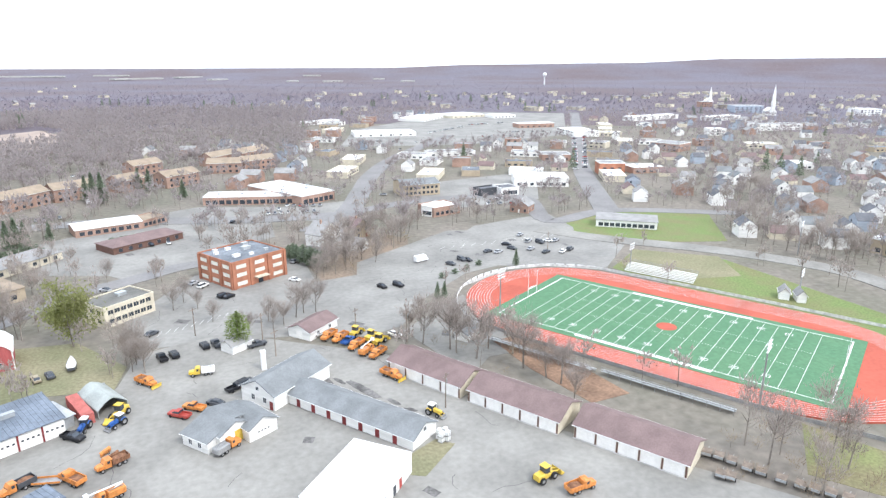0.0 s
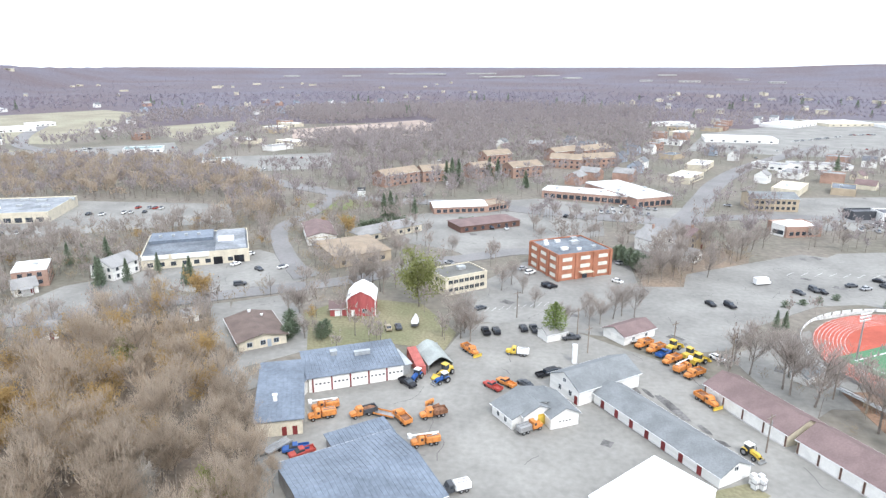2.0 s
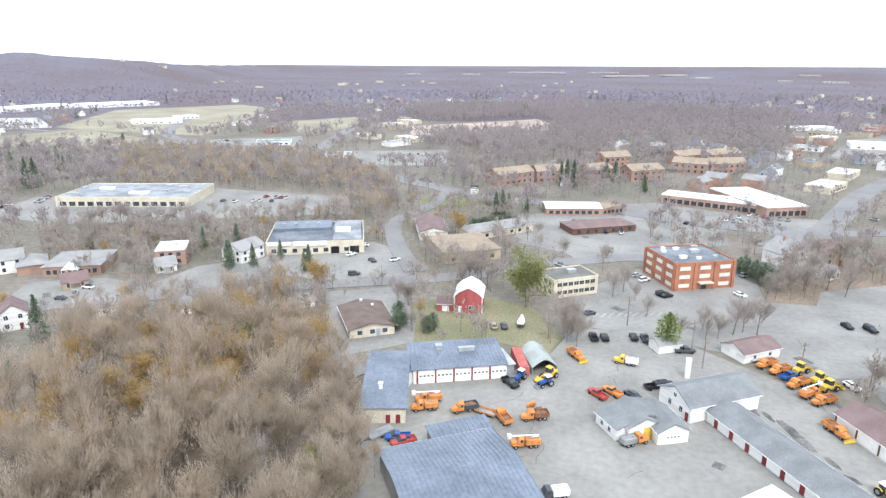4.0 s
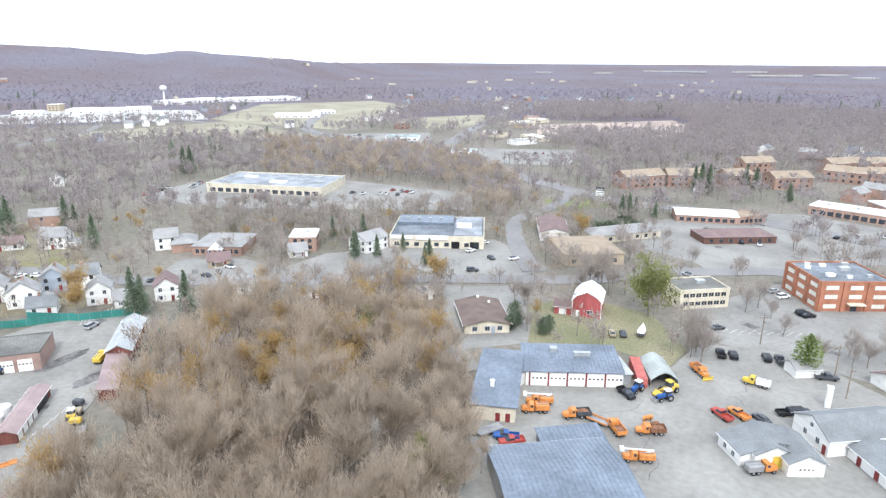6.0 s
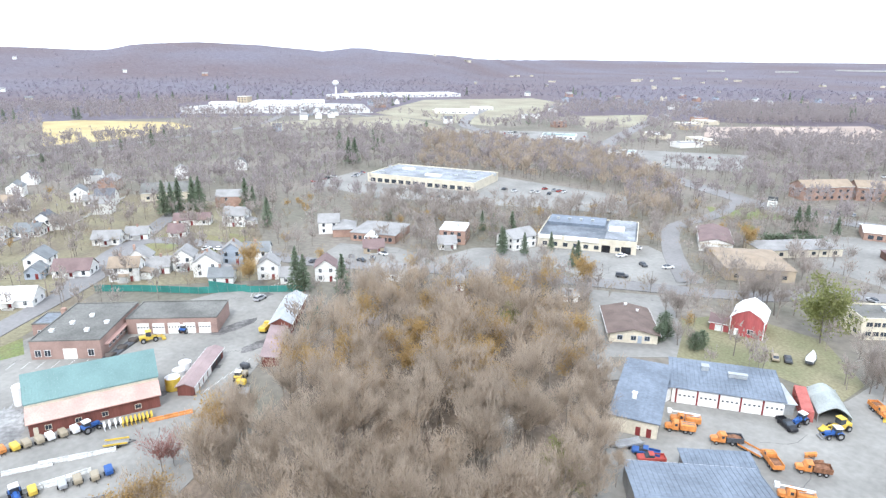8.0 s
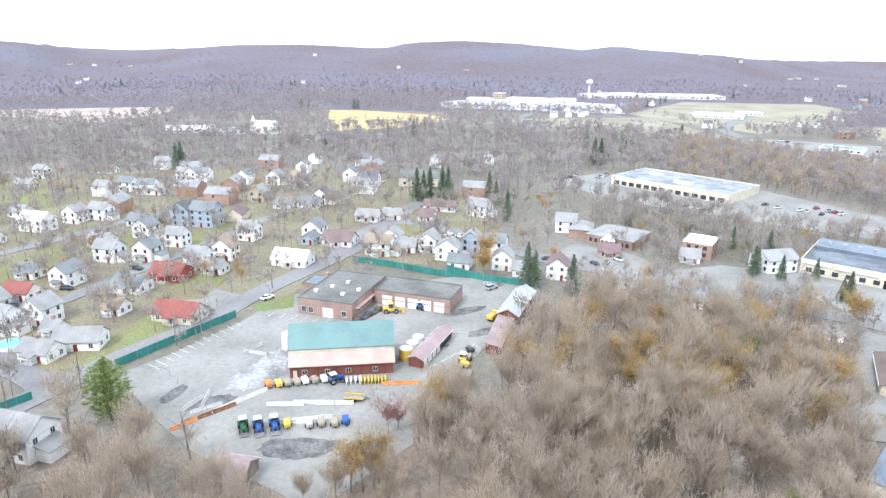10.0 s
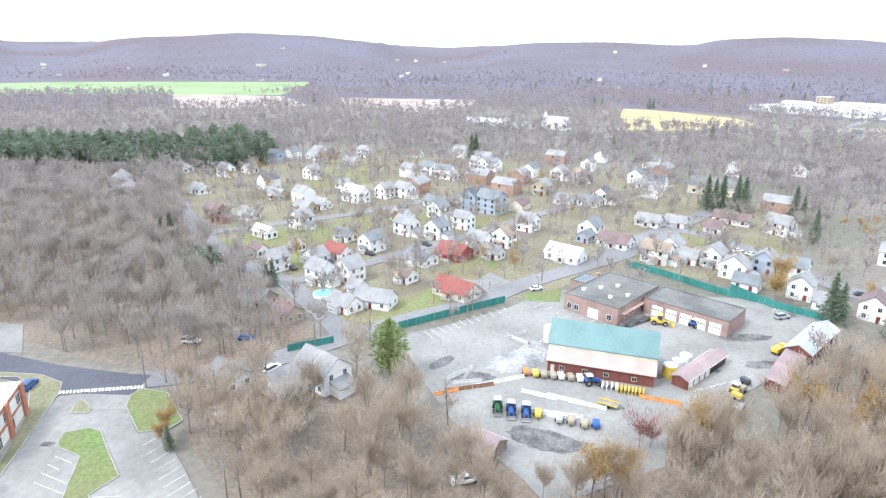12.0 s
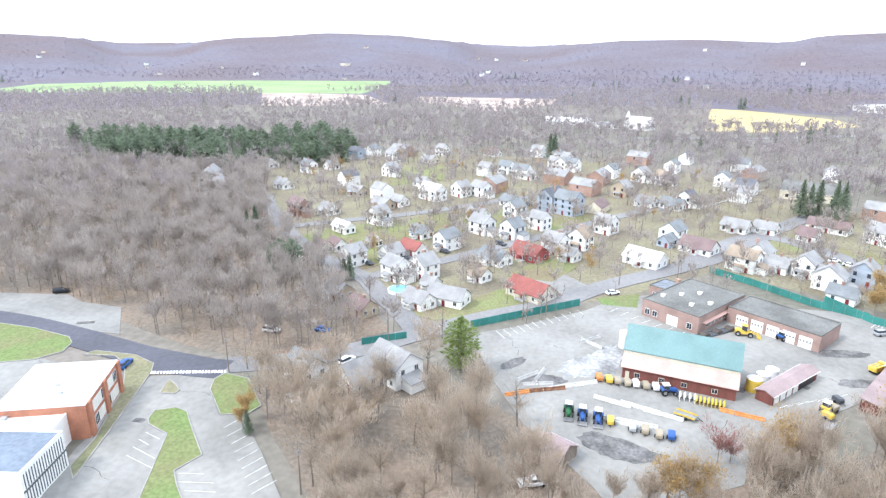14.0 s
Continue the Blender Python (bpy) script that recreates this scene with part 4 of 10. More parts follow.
def hall_front(b):
    """Roof steps, white fascia and dark loading bays of the blue-roofed hall."""
    w, d, h = b["w"], b["d"], b["h"]
    part("upper_roof", boxes((-w / 2 + 1, 2, h - 0.1, w * 0.15, d / 2 - 1, h + 1.3)), M["bluemetal"], b["thing"], "pale blue metal roof")
    part("upper_roof", boxes((w * 0.18, -d / 2 + 1, h - 0.1, w / 2 - 1, d / 2 - 1, h + 0.7)), M["greyroof"], b["thing"])
    part("fascia", boxes((-w / 2 + 0.3, -d / 2 - 0.5, h - 1.0, -w * 0.25, -d / 2, h + 0.4)), M["white"], b["thing"], "white fascia")
    part("fascia", boxes((-w * 0.22, -d / 2 - 0.7, h - 1.2, w * 0.12, -d / 2, h + 0.6)), M["white"], b["thing"], "white fascia")
    part("skylight", boxes((w * 0.2, -4, h + 0.55, w * 0.36, 4, h + 0.95)), M["whiteroof"], b["thing"], "white skylight")
    for x, ww in ((w * 0.2, 3.4), (w * 0.4, 3.8)):
        add_door(b, "S", x, ww, 3.0, "black", "plain")
    window_row(b, "S", 9, 1.0, 1.8, 1.5)
    for k in range(4):
        roof_unit(b, -w / 2 + 5 + k * 5, 8, 1.2, 1.2, 0.8, z=h + 1.3)


def porch(b, x):
    d = b["d"]
    bm = bmesh.new()
    prism(bm, ((x - 3, 2.8), (x + 3, 2.8), (x, 5.6)), "y", -d / 2 - 2.4, -d / 2)
    part("porch_gable", bm, M["white"], b["thing"], "white gabled porch")
    for k in (-2.7, -1.0, 1.0, 2.7):
        part("column", tubes(((x + k, -d / 2 - 2.1, 0), (x + k, -d / 2 - 2.1, 2.8), 0.18, 0.15, 8)), M["white"], b["thing"])


def long_hall(b):
    w, d = b["w"], b["d"]
    for k in range(14):
        add_window(b, "S", -w / 2 + 4 + k * (w - 8) / 13, 0.6, 3.2, 2.2, "glass", "cream", 3)
    for x, y, s in ((-20, 5, 8), (4, -8, 10), (22, 10, 5), (-30, -12, 4), (12, 14, 4), (30, -6, 4), (-8, 12, 3), (36, 12, 3), (-34, 6, 3), (16, -2, 3)):
        roof_unit(b, x, y, s, s * 0.4, 1.0, "whiteroof" if s > 6 else "silvermetal")


def salt_barn(b):
    """Two-pitched roof of the salt barn: teal above, faded pink below."""
    X, Y, h, t = b["w"] / 2, b["d"] / 2, b["h"], b["thing"]
    bm = bmesh.new()
    prism(bm, ((-Y + 3.2, h), (Y - 3.2, h), (Y - 3.2, h + 3.4), (0, h + 7.6), (-Y + 3.2, h + 3.4)), "x", -X, X)
    part("upper_wall", bm, M["brownsiding"], t)
    for sg in (-1, 1):
        bm = bmesh.new()
        a, c = sg * (-Y + 2.6), 0.0
        prism(bm, ((a, h + 2.7), (0, h + 7.7), (0, h + 7.95), (a, h + 2.95)), "x", -X - 0.5, X + 0.5)
        for k in range(44):
            p = -X - 0.5 + (2 * X + 1) * k / 43
            if sg > 0:
                bb = bmesh.new()
                for v in box(bb, p - 0.04, min(a, 0), 0, p + 0.04, max(a, 0), 0.1):
                    v.co.z += h + 2.95 + (1 - abs(v.co.y / a)) * 5.0
                part("seam", bb, M["tealmetal"], t)
        part("upper_roof", bm, M["tealmetal"], t, "teal standing-seam roof")
        bm = bmesh.new()
        o = sg * (-Y - 0.5)
        prism(bm, ((o, h - 0.3), (a, h + 1.9), (a, h + 2.1), (o, h - 0.1)), "x", -X - 0.4, X + 0.4)
        part("lower_roof", bm, M["pinkmetal"], t, "faded pink lower roof")
        part("fascia", boxes((-X - 0.3, min(a + sg * 0.1, a + sg * 0.25), h + 1.95, X + 0.3, max(a + sg * 0.1, a + sg * 0.25), h + 2.85)), M["cream"], t)
    for k in (-9, -3.5, 1.5, 8):
        add_window(b, "S", k, 1.0, 1.1, 1.0, frame_m="cream")
    add_door(b, "S", -X + 1.2, 0.9, 2.0, "cream", "plain")


def school_front(b):
    w, d = b["w"], b["d"]
    for z in (0.9, 4.3):
        for k in range(6):
            add_window(b, "S", -w / 2 + 4.2 + k * (w - 7.2) / 5, z, 2.0, 2.3, "paleglass" if (k + int(z)) % 3 else "glass", "white", 3)
    for x in (-w / 2 + 1.3, w / 2 - 0.9, -w / 2 + 9.5):
        part("pier", boxes((x - 0.8, -d / 2 - 0.5, 0, x + 0.8, -d / 2, 7.85)), M["brick"], b["thing"])
    for k in range(3):
        roof_unit(b, -4 + k * 3.4, -2 + k * 2, 0.7, 0.7, 0.6)
    part("plinth", boxes((-w / 2 - 0.1, -d / 2 - 0.12, -0.1, w / 2 + 0.1, -d / 2, 0.5)), M["concrete"], b["thing"])


def striped_front(b):
    w, d, h = b["w"], b["d"], b["h"]
    n = 16
    for k in range(n):
        x = -w / 2 + 0.4 + (w - 0.8) * (k + 0.5) / n
        for z, hh in ((0.5, 3.0), (3.9, 3.0)):
            add_window(b, "S", x, z, (w - 0.8) / n * 0.45, hh, "glass", "white", 1)
    part("band", boxes((-w / 2, -d / 2 - 0.14, 3.5, w / 2, -d / 2, 3.85)), M["darkgrey"], b["thing"])


def far_windows(b):
    n = max(2, min(6, int(b["w"] / 5)))
    z = 0.9
    while z < b["h"] - 1.4 and z < 11:
        for k in range(n):
            o = part("window", with_mat(panel_mesh("pane", 2.4, 1.3, 1), "glass"), None, b["thing"])
            o.matrix_basis = on_wall("S", b["w"], b["d"], (b["w"] - 2) * ((k + 0.5) / n - 0.5), z) @ pose(0, -0.04, 0)
        z += 3.2
    rnd = random.Random(int(b["w"] * 10))
    for k in range(1):
        roof_unit(b, rnd.uniform(-0.35, 0.35) * b["w"], rnd.uniform(-0.3, 0.3) * b["d"], 2.2, 1.6, 1.1)


def far_hall(x, y, rot, w):
    """A white warehouse on the far side of the valley, on the rising ground."""
    r, a = math.hypot(x, y), math.atan2(y, x)
    slope, q = 76 / r, 1500.0
    while q < 4300 and (76 - gz(q * math.cos(a), q * math.sin(a))) / q > slope:
        q += 20
    k = q / r
    # concrete grey instead of white: dimming by haze is put into the colour
    b = building("warehouse", q * math.cos(a), q * math.sin(a), rot, w * k, 40, 6, "flat", 0.5, "concrete", "concrete", "long pale warehouse on the far plain", "warehouse", group="far warehouses")
    window_row(b, "S", 5, 2, 4, 2)


def apartment(x, y, rot, w):
    b = building("apartment_block", x, y, rot, w, 13, 7.5, "gable", 3.0, "farbrick", "tanshingle", "brick apartment block with tan shingle roof", "apartments", group="apartments")
    for z in (1.0, 4.4):
        window_row(b, "S", max(3, int(w / 4.5)), z, 1.5, 1.4)
    window_row(b, "W", 2, 4.4, 1.4, 1.4)


def house_windows(b, st):
    w, d = b["w"], b["d"]
    for f in range(st):
        z = 0.9 + 2.6 * f
        for side, span in (("S", w), ("E", d)):
            n = 3 if span > 10 else 2
            for k in range(n):
                if f == 0 and side == "S" and k == n // 2:
                    add_door(b, side, -span / 2 + span * (k + 0.5) / n, 1.0, 2.0, "doorred" if int(w * 10) % 3 == 0 else "doorwhite", "plain")
                else:
                    add_window(b, side, -span / 2 + span * (k + 0.5) / n, z, 1.0, 1.3)


def house(x, y, rot, w, d, st, wall, roof, ridge_along, label):
    h = (0, 2.8, 5.3, 7.7)[st]
    rnd = random.Random(int(abs(x * 31 + y * 17)))
    b = building("house", x, y, rot, w, d, h, "gable", 0.32 * (w if ridge_along == "y" else d) + 0.4, wall, roof, label, "house", ridge_along=ridge_along)
    house_windows(b, st)
    rise = 0.32 * (w if ridge_along == "y" else d) + 0.4
    if rnd.random() < 0.6:
        cx = rnd.uniform(-0.25, 0.25) * w
        part("chimney", boxes((cx - 0.35, -0.35, h, cx + 0.35, 0.35, h + rise + 0.9), (cx - 0.42, -0.42, h + rise + 0.9, cx + 0.42, 0.42, h + rise + 1.05)), M["farbrick"], b["thing"], "brick chimney")
    if rnd.random() < 0.55 and st < 3:
        bm = boxes((-1.6, -d / 2 - 1.8, -0.1, 1.6, -d / 2, 0.35))
        part("step", bm, M["concrete"], b["thing"])
        pb = bmesh.new()
        prism(pb, ((-d / 2 - 2.0, 2.35), (-d / 2, 2.75), (-d / 2, 2.9), (-d / 2 - 2.0, 2.5)), "x", -1.9, 1.9)
        part("porch_roof", pb, M[roof], b["thing"])
        for k in (-1.6, 1.6):
            part("porch_post", boxes((k - 0.07, -d / 2 - 1.8, 0.3, k + 0.07, -d / 2 - 1.66, 2.45)), M["white"], b["thing"])
    if st == 2 and rnd.random() < 0.5:
        ww = 3.4
        ob = bmesh.new()
        box(ob, w / 2, -d * 0.3, -0.2, w / 2 + ww, d * 0.3, 2.5)
        part("side_wing", ob, M[wall], b["thing"])
        rb = bmesh.new()
        prism(rb, ((w / 2, 3.4), (w / 2 + ww + 0.3, 2.45), (w / 2 + ww + 0.3, 2.6), (w / 2, 3.55)), "y", -d * 0.3 - 0.3, d * 0.3 + 0.3)
        part("wing_roof", rb, M[roof], b["thing"])
    return b


# ---- vehicles; each points along its own +x ----
def wheel_mesh(r, w):
    key = ("wheel", r, w)
    if key not in MESHES:
        bm = tubes(((0, -w / 2, 0), (0, w / 2, 0), r, r, 12))
        me = bpy.data.meshes.new("wheel")
        bm.to_mesh(me)
        bm.free()
        me.materials.append(M["rubber"])
        hb = tubes(((0, -w / 2 - 0.02, 0), (0, w / 2 + 0.02, 0), r * 0.55, r * 0.55, 8))
        hm = bpy.data.meshes.new("rim")
        hb.to_mesh(hm)
        hb.free()
        hm.materials.append(M["steel"])
        MESHES[key] = (me, hm)
    return MESHES[key]


def wheels(t, axles, track, r=0.34, w=0.24):
    me, hm = wheel_mesh(r, w)
    for x in axles:
        for sg in (-1, 1):
            o = part("wheel", me, None, t)
            o.location = (x, sg * track / 2, r)
            if r > 0.4:
                part("rim", hm, None, o)


PROTO = {}


def loft(sections):
    """A rounded shell through half-width profiles: (x, half width, z low, z high)."""
    bm = bmesh.new()
    prev = None
    for x, hw, z0, z1 in sections:
        c = 0.12
        ring = [bm.verts.new((x, y, z)) for y, z in ((-hw, z0), (hw, z0), (hw, z1 - c), (hw - c * 1.3, z1), (-hw + c * 1.3, z1), (-hw, z1 - c))]
        if prev:
            for k in range(6):
                bm.faces.new((prev[k], prev[(k + 1) % 6], ring[(k + 1) % 6], ring[k]))
        else:
            bm.faces.new(ring[::-1])
        prev = ring
    bm.faces.new(prev)
    bmesh.ops.recalc_face_normals(bm, faces=bm.faces)
    return bm


def make_car(kind, m):
    t = new("car" if kind != "pickup" else "pickup_truck")
    if kind == "car":
        part("body", loft([(-2.25, 0.72, 0.45, 0.85), (-2.1, 0.86, 0.3, 0.95), (-0.9, 0.9, 0.25, 0.98), (0.9, 0.9, 0.25, 0.95), (2.0, 0.85, 0.3, 0.82), (2.25, 0.7, 0.4, 0.68)]), M[m], t)
        part("cabin", loft([(-1.9, 0.66, 0.9, 0.98), (-1.1, 0.66, 0.9, 1.42), (0.35, 0.66, 0.9, 1.42), (1.15, 0.68, 0.9, 0.96)]), M["glass"], t)
        part("roof", loft([(-1.15, 0.6, 1.38, 1.47), (0.35, 0.6, 1.38, 1.47)]), M[m], t)
        ax = (-1.4, 1.4)
    elif kind == "suv":
        part("body", loft([(-2.3, 0.85, 0.4, 1.05), (-2.1, 0.93, 0.3, 1.12), (0.9, 0.93, 0.3, 1.1), (2.1, 0.88, 0.35, 1.0), (2.35, 0.75, 0.45, 0.85)]), M[m], t)
        part("cabin", loft([(-2.2, 0.78, 1.0, 1.6), (-2.0, 0.8, 1.0, 1.72), (0.3, 0.8, 1.0, 1.72), (1.15, 0.8, 1.0, 1.12)]), M["glass"], t)
        part("roof", loft([(-2.05, 0.72, 1.66, 1.78), (0.3, 0.72, 1.66, 1.78)]), M[m], t)
        ax = (-1.4, 1.45)
    elif kind == "van":
        part("body", loft([(-3.0, 1.0, 0.4, 2.5), (-2.8, 1.05, 0.35, 2.6), (1.9, 1.05, 0.35, 2.6), (2.2, 1.0, 0.35, 1.3), (3.0, 0.9, 0.4, 1.1)]), M[m], t)
        part("windscreen", loft([(1.7, 0.9, 1.35, 2.4), (2.3, 0.85, 1.3, 1.5)]), M["glass"], t)
        ax = (-1.9, 2.1)
    else:
        part("body", loft([(-0.4, 0.95, 0.4, 1.15), (0.8, 0.95, 0.4, 1.15), (2.5, 0.9, 0.45, 1.05), (2.75, 0.78, 0.5, 0.9)]), M[m], t)
        part("bed", boxes((-2.7, -0.95, 0.5, -0.45, 0.95, 0.7), (-2.7, -0.95, 0.7, -0.45, -0.85, 1.15), (-2.7, 0.85, 0.7, -0.45, 0.95, 1.15), (-2.7, -0.85, 0.7, -2.6, 0.85, 1.15)), M[m], t)
        part("cabin", loft([(-0.4, 0.82, 1.1, 1.7), (0.6, 0.82, 1.1, 1.75), (1.35, 0.82, 1.1, 1.2)]), M["glass"], t)
        part("roof", loft([(-0.4, 0.76, 1.7, 1.8), (0.6, 0.76, 1.7, 1.8)]), M[m], t)
        ax = (-1.6, 1.8)
    wheels(t, ax, 1.7)
    return t


COLOUR = {"white": "white", "black": "black", "darkgrey": "dark grey", "silver": "silver", "red": "red", "blue": "blue", "cartan": "tan", "orange": "orange", "yellow": "yellow"}


def car(x, y, rot, m="darkgrey", kind="car", place="parked on asphalt"):
    name = {"car": "car", "suv": "suv", "van": "van", "pickup": "pickup_truck"}[kind]
    cat = {"car": "car", "suv": "car", "van": "van", "pickup": "pickup truck"}[kind]
    at = pose(x, y, gz(x, y) + 0.15, 0, 0, rot)
    if (kind, m) in PROTO:
        t = copy_thing(PROTO[kind, m], at)
    else:
        t = PROTO[kind, m] = make_car(kind, m)
        t.name = name
        t.matrix_basis = at
    return tagged(t, "%s %s %s" % (COLOUR[m], {"car": "saloon car", "suv": "estate car", "van": "box van", "pickup": "pickup truck"}[kind], place), cat, "parked cars")


def dump_truck(x, y, rot, m="orange", load="rust", plow=False, tank=None, label="", bed=None):
    t = thing("dump_truck", x, y, rot, label or "orange municipal dump truck with black load bed", "truck", z=0.15)
    part("chassis", boxes((-3.4, -0.45, 0.55, 3.4, 0.45, 0.85)), M["black"], t)
    part("hood", loft([(1.9, 0.85, 0.7, 1.75), (3.2, 0.8, 0.75, 1.6), (3.5, 0.7, 0.8, 1.4)]), M[m], t)
    part("cab", loft([(0.4, 1.05, 0.7, 2.6), (1.5, 1.05, 0.7, 2.65), (2.0, 1.0, 0.7, 1.85)]), M[m], t)
    part("windscreen", loft([(1.35, 0.92, 1.75, 2.5), (2.02, 0.9, 1.72, 1.85)]), M["glass"], t)
    part("side_window", boxes((0.7, -1.08, 1.7, 1.3, 1.08, 2.35)), M["glass"], t)
    if tank:
        part("tank", loft([(-3.6, 0.9, 0.95, 2.0), (-3.4, 1.15, 0.9, 2.3), (-0.1, 1.15, 0.9, 2.3), (0.1, 0.9, 0.95, 2.0)]), M[tank], t)
        part("tank_rail", boxes((-3.2, -0.5, 2.3, -0.3, -0.42, 2.5), (-3.2, 0.42, 2.3, -0.3, 0.5, 2.5)), M["steel"], t)
    else:
        bm = boxes((-3.6, -1.2, 0.95, 0.2, 1.2, 1.1), (-3.6, -1.2, 1.1, 0.2, -1.08, 2.1), (-3.6, 1.08, 1.1, 0.2, 1.2, 2.1), (0.08, -1.08, 1.1, 0.2, 1.08, 2.4), (-3.6, -1.08, 1.1, -3.5, 1.08, 2.0))
        for k in range(5):
            xx = -3.3 + k * 0.8
            box(bm, xx, -1.28, 1.0, xx + 0.1, -1.2, 2.1)
            box(bm, xx, 1.2, 1.0, xx + 0.1, 1.28, 2.1)
        part("load_bed", bm, M[bed or m], t)
        part("load", loft([(-3.4, 0.9, 1.1, 1.55), (-2.2, 1.0, 1.1, 1.95), (-0.8, 1.0, 1.1, 1.85), (0.0, 0.9, 1.1, 1.5)]), M[load], t, "dark load in the bed")
        part("cab_guard", boxes((0.1, -1.1, 2.4, 1.0, 1.1, 2.5)), M[m], t)
    wheels(t, (-2.4, -1.2, 2.4), 1.9, 0.5, 0.34)
    if plow:
        bm = bmesh.new()
        prism(bm, ((3.9, 0.15), (4.15, 0.1), (4.0, 0.5), (4.05, 0.95), (4.3, 1.2), (4.15, 1.2), (3.85, 0.9)), "y", -1.6, 1.6)
        part("plow", bm, M["yellow"], t, "yellow snow plow blade")
    part("mudguard", boxes((1.9, -1.12, 0.85, 3.0, -0.8, 1.05), (1.9, 0.8, 0.85, 3.0, 1.12, 1.05)), M[m], t)
    t.scale = (0.88, 0.88, 0.88)
    return t


def bucket_truck(x, y, rot, m="orange"):
    t = dump_truck(x, y, rot, m, tank="orange", label="orange utility truck with a white folded lift boom")
    t.name = "boom_truck"
    bm = tubes(((-3.2, 0.2, 2.9), (3.6, 0.2, 3.1), 0.22, 0.16, 8), ((-1.5, 0.2, 2.2), (-3.2, 0.2, 2.9), 0.2, 0.2, 8))
    part("boom", bm, M["white"], t, "white lift boom")
    part("basket", boxes((3.4, -0.3, 2.6, 4.3, 0.7, 3.5)), M["white"], t)
    return t


def tractor(x, y, rot, m="blue"):
    t = thing("tractor", x, y, rot, "%s farm tractor with large rear wheels" % {"blue": "blue", "green": "green", "yellow": "yellow", "orange": "orange"}[m], "tractor", "parked tractors", z=0.14)
    part("hood", loft([(0.1, 0.42, 0.9, 1.75), (1.8, 0.38, 0.9, 1.65), (2.1, 0.32, 0.95, 1.5)]), M[m], t)
    part("chassis", boxes((-1.0, -0.3, 0.6, 2.0, 0.3, 1.0)), M["black"], t)
    part("cab", boxes((-1.1, -0.7, 1.2, 0.1, 0.7, 2.5)), M["glass"], t)
    part("cab_roof", loft([(-1.25, 0.8, 2.5, 2.72), (0.25, 0.8, 2.5, 2.72)]), M["white"], t)
    part("fender", loft([(-1.5, 1.0, 1.1, 1.5), (-0.9, 1.0, 1.5, 1.75), (-0.2, 1.0, 1.1, 1.5)]), M[m], t)
    part("exhaust", tubes(((0.9, 0.3, 1.6), (0.9, 0.3, 2.6), 0.06, 0.06, 6)), M["black"], t)
    part("loader_arm", tubes(((0.2, 0.55, 1.5), (2.6, 0.55, 0.7), 0.09, 0.09, 6), ((0.2, -0.55, 1.5), (2.6, -0.55, 0.7), 0.09, 0.09, 6)), M[m], t)
    part("bucket", boxes((2.5, -0.95, 0.15, 3.1, 0.95, 0.3), (2.5, -0.95, 0.3, 2.6, 0.95, 0.8)), M["steel"], t)
    for sg in (-1, 1):
        for xx, r, w in ((-0.85, 0.82, 0.45), (1.5, 0.5, 0.32)):
            me2, hm = wheel_mesh(r, w)
            o = part("wheel", me2, None, t)
            o.location = (xx, sg * 0.85, r)
            part("rim", hm, None, o)


def loader(x, y, rot, m="yellow"):
    t = thing("wheel_loader", x, y, rot, "yellow wheel loader with raised arm and bucket", "loader", z=0.14)
    part("body", loft([(-2.6, 0.8, 0.7, 1.8), (-0.6, 0.85, 0.7, 1.9), (0.2, 0.7, 0.7, 1.3), (1.6, 0.6, 0.7, 1.3)]), M[m], t)
    part("cab", boxes((-0.9, -0.75, 1.7, 0.4, 0.75, 3.0)), M["glass"], t)
    part("cab_roof", boxes((-1.0, -0.85, 3.0, 0.5, 0.85, 3.15)), M[m], t)
    part("arm", tubes(((0.6, 0.5, 1.5), (3.0, 0.5, 0.9), 0.16, 0.12, 6), ((0.6, -0.5, 1.5), (3.0, -0.5, 0.9), 0.16, 0.12, 6)), M[m], t)
    part("bucket", loft([(3.0, 1.25, 0.2, 1.3), (3.3, 1.25, 0.15, 0.9), (4.0, 1.25, 0.12, 0.4)]), M[m], t)
    wheels(t, (-1.7, 1.4), 1.9, 0.7, 0.5)


def trailer(x, y, rot, m="silver", length=5.0, label="flat grey equipment trailer"):
    t = thing("trailer", x, y, rot, label, "trailer", z=0.14)
    L = length / 2
    part("deck", boxes((-L, -1.0, 0.6, L, 1.0, 0.72)), M["steel"], t)
    part("side_rail", boxes((-L, -1.05, 0.72, L, -0.98, 1.1), (-L, 0.98, 0.72, L, 1.05, 1.1)), M[m], t)
    part("drawbar", tubes(((L, -0.6, 0.6), (L + 1.4, 0, 0.55), 0.06, 0.06, 6), ((L, 0.6, 0.6), (L + 1.4, 0, 0.55), 0.06, 0.06, 6)), M["black"], t)
    wheels(t, (-0.45, 0.45), 2.1, 0.36, 0.22)


def compressor(x, y, rot, m="yellow"):
    """A small two-wheeled machine: a compressor or generator on its trailer."""
    t = thing("towed_machine", x, y, rot, "%s towed compressor on two wheels" % COLOUR.get(m, m), "machine", "row of machines", z=0.14)
    part("housing", loft([(-1.3, 0.6, 0.5, 1.3), (-1.1, 0.7, 0.45, 1.5), (0.8, 0.7, 0.45, 1.5), (1.1, 0.6, 0.5, 1.2)]), M[m], t)
    part("drawbar", tubes(((1.0, 0, 0.55), (2.2, 0, 0.5), 0.06, 0.05, 6)), M["black"], t)
    part("grille", boxes((-1.36, -0.4, 0.7, -1.28, 0.4, 1.2)), M["black"], t)
    wheels(t, (-0.1,), 1.6, 0.36, 0.22)


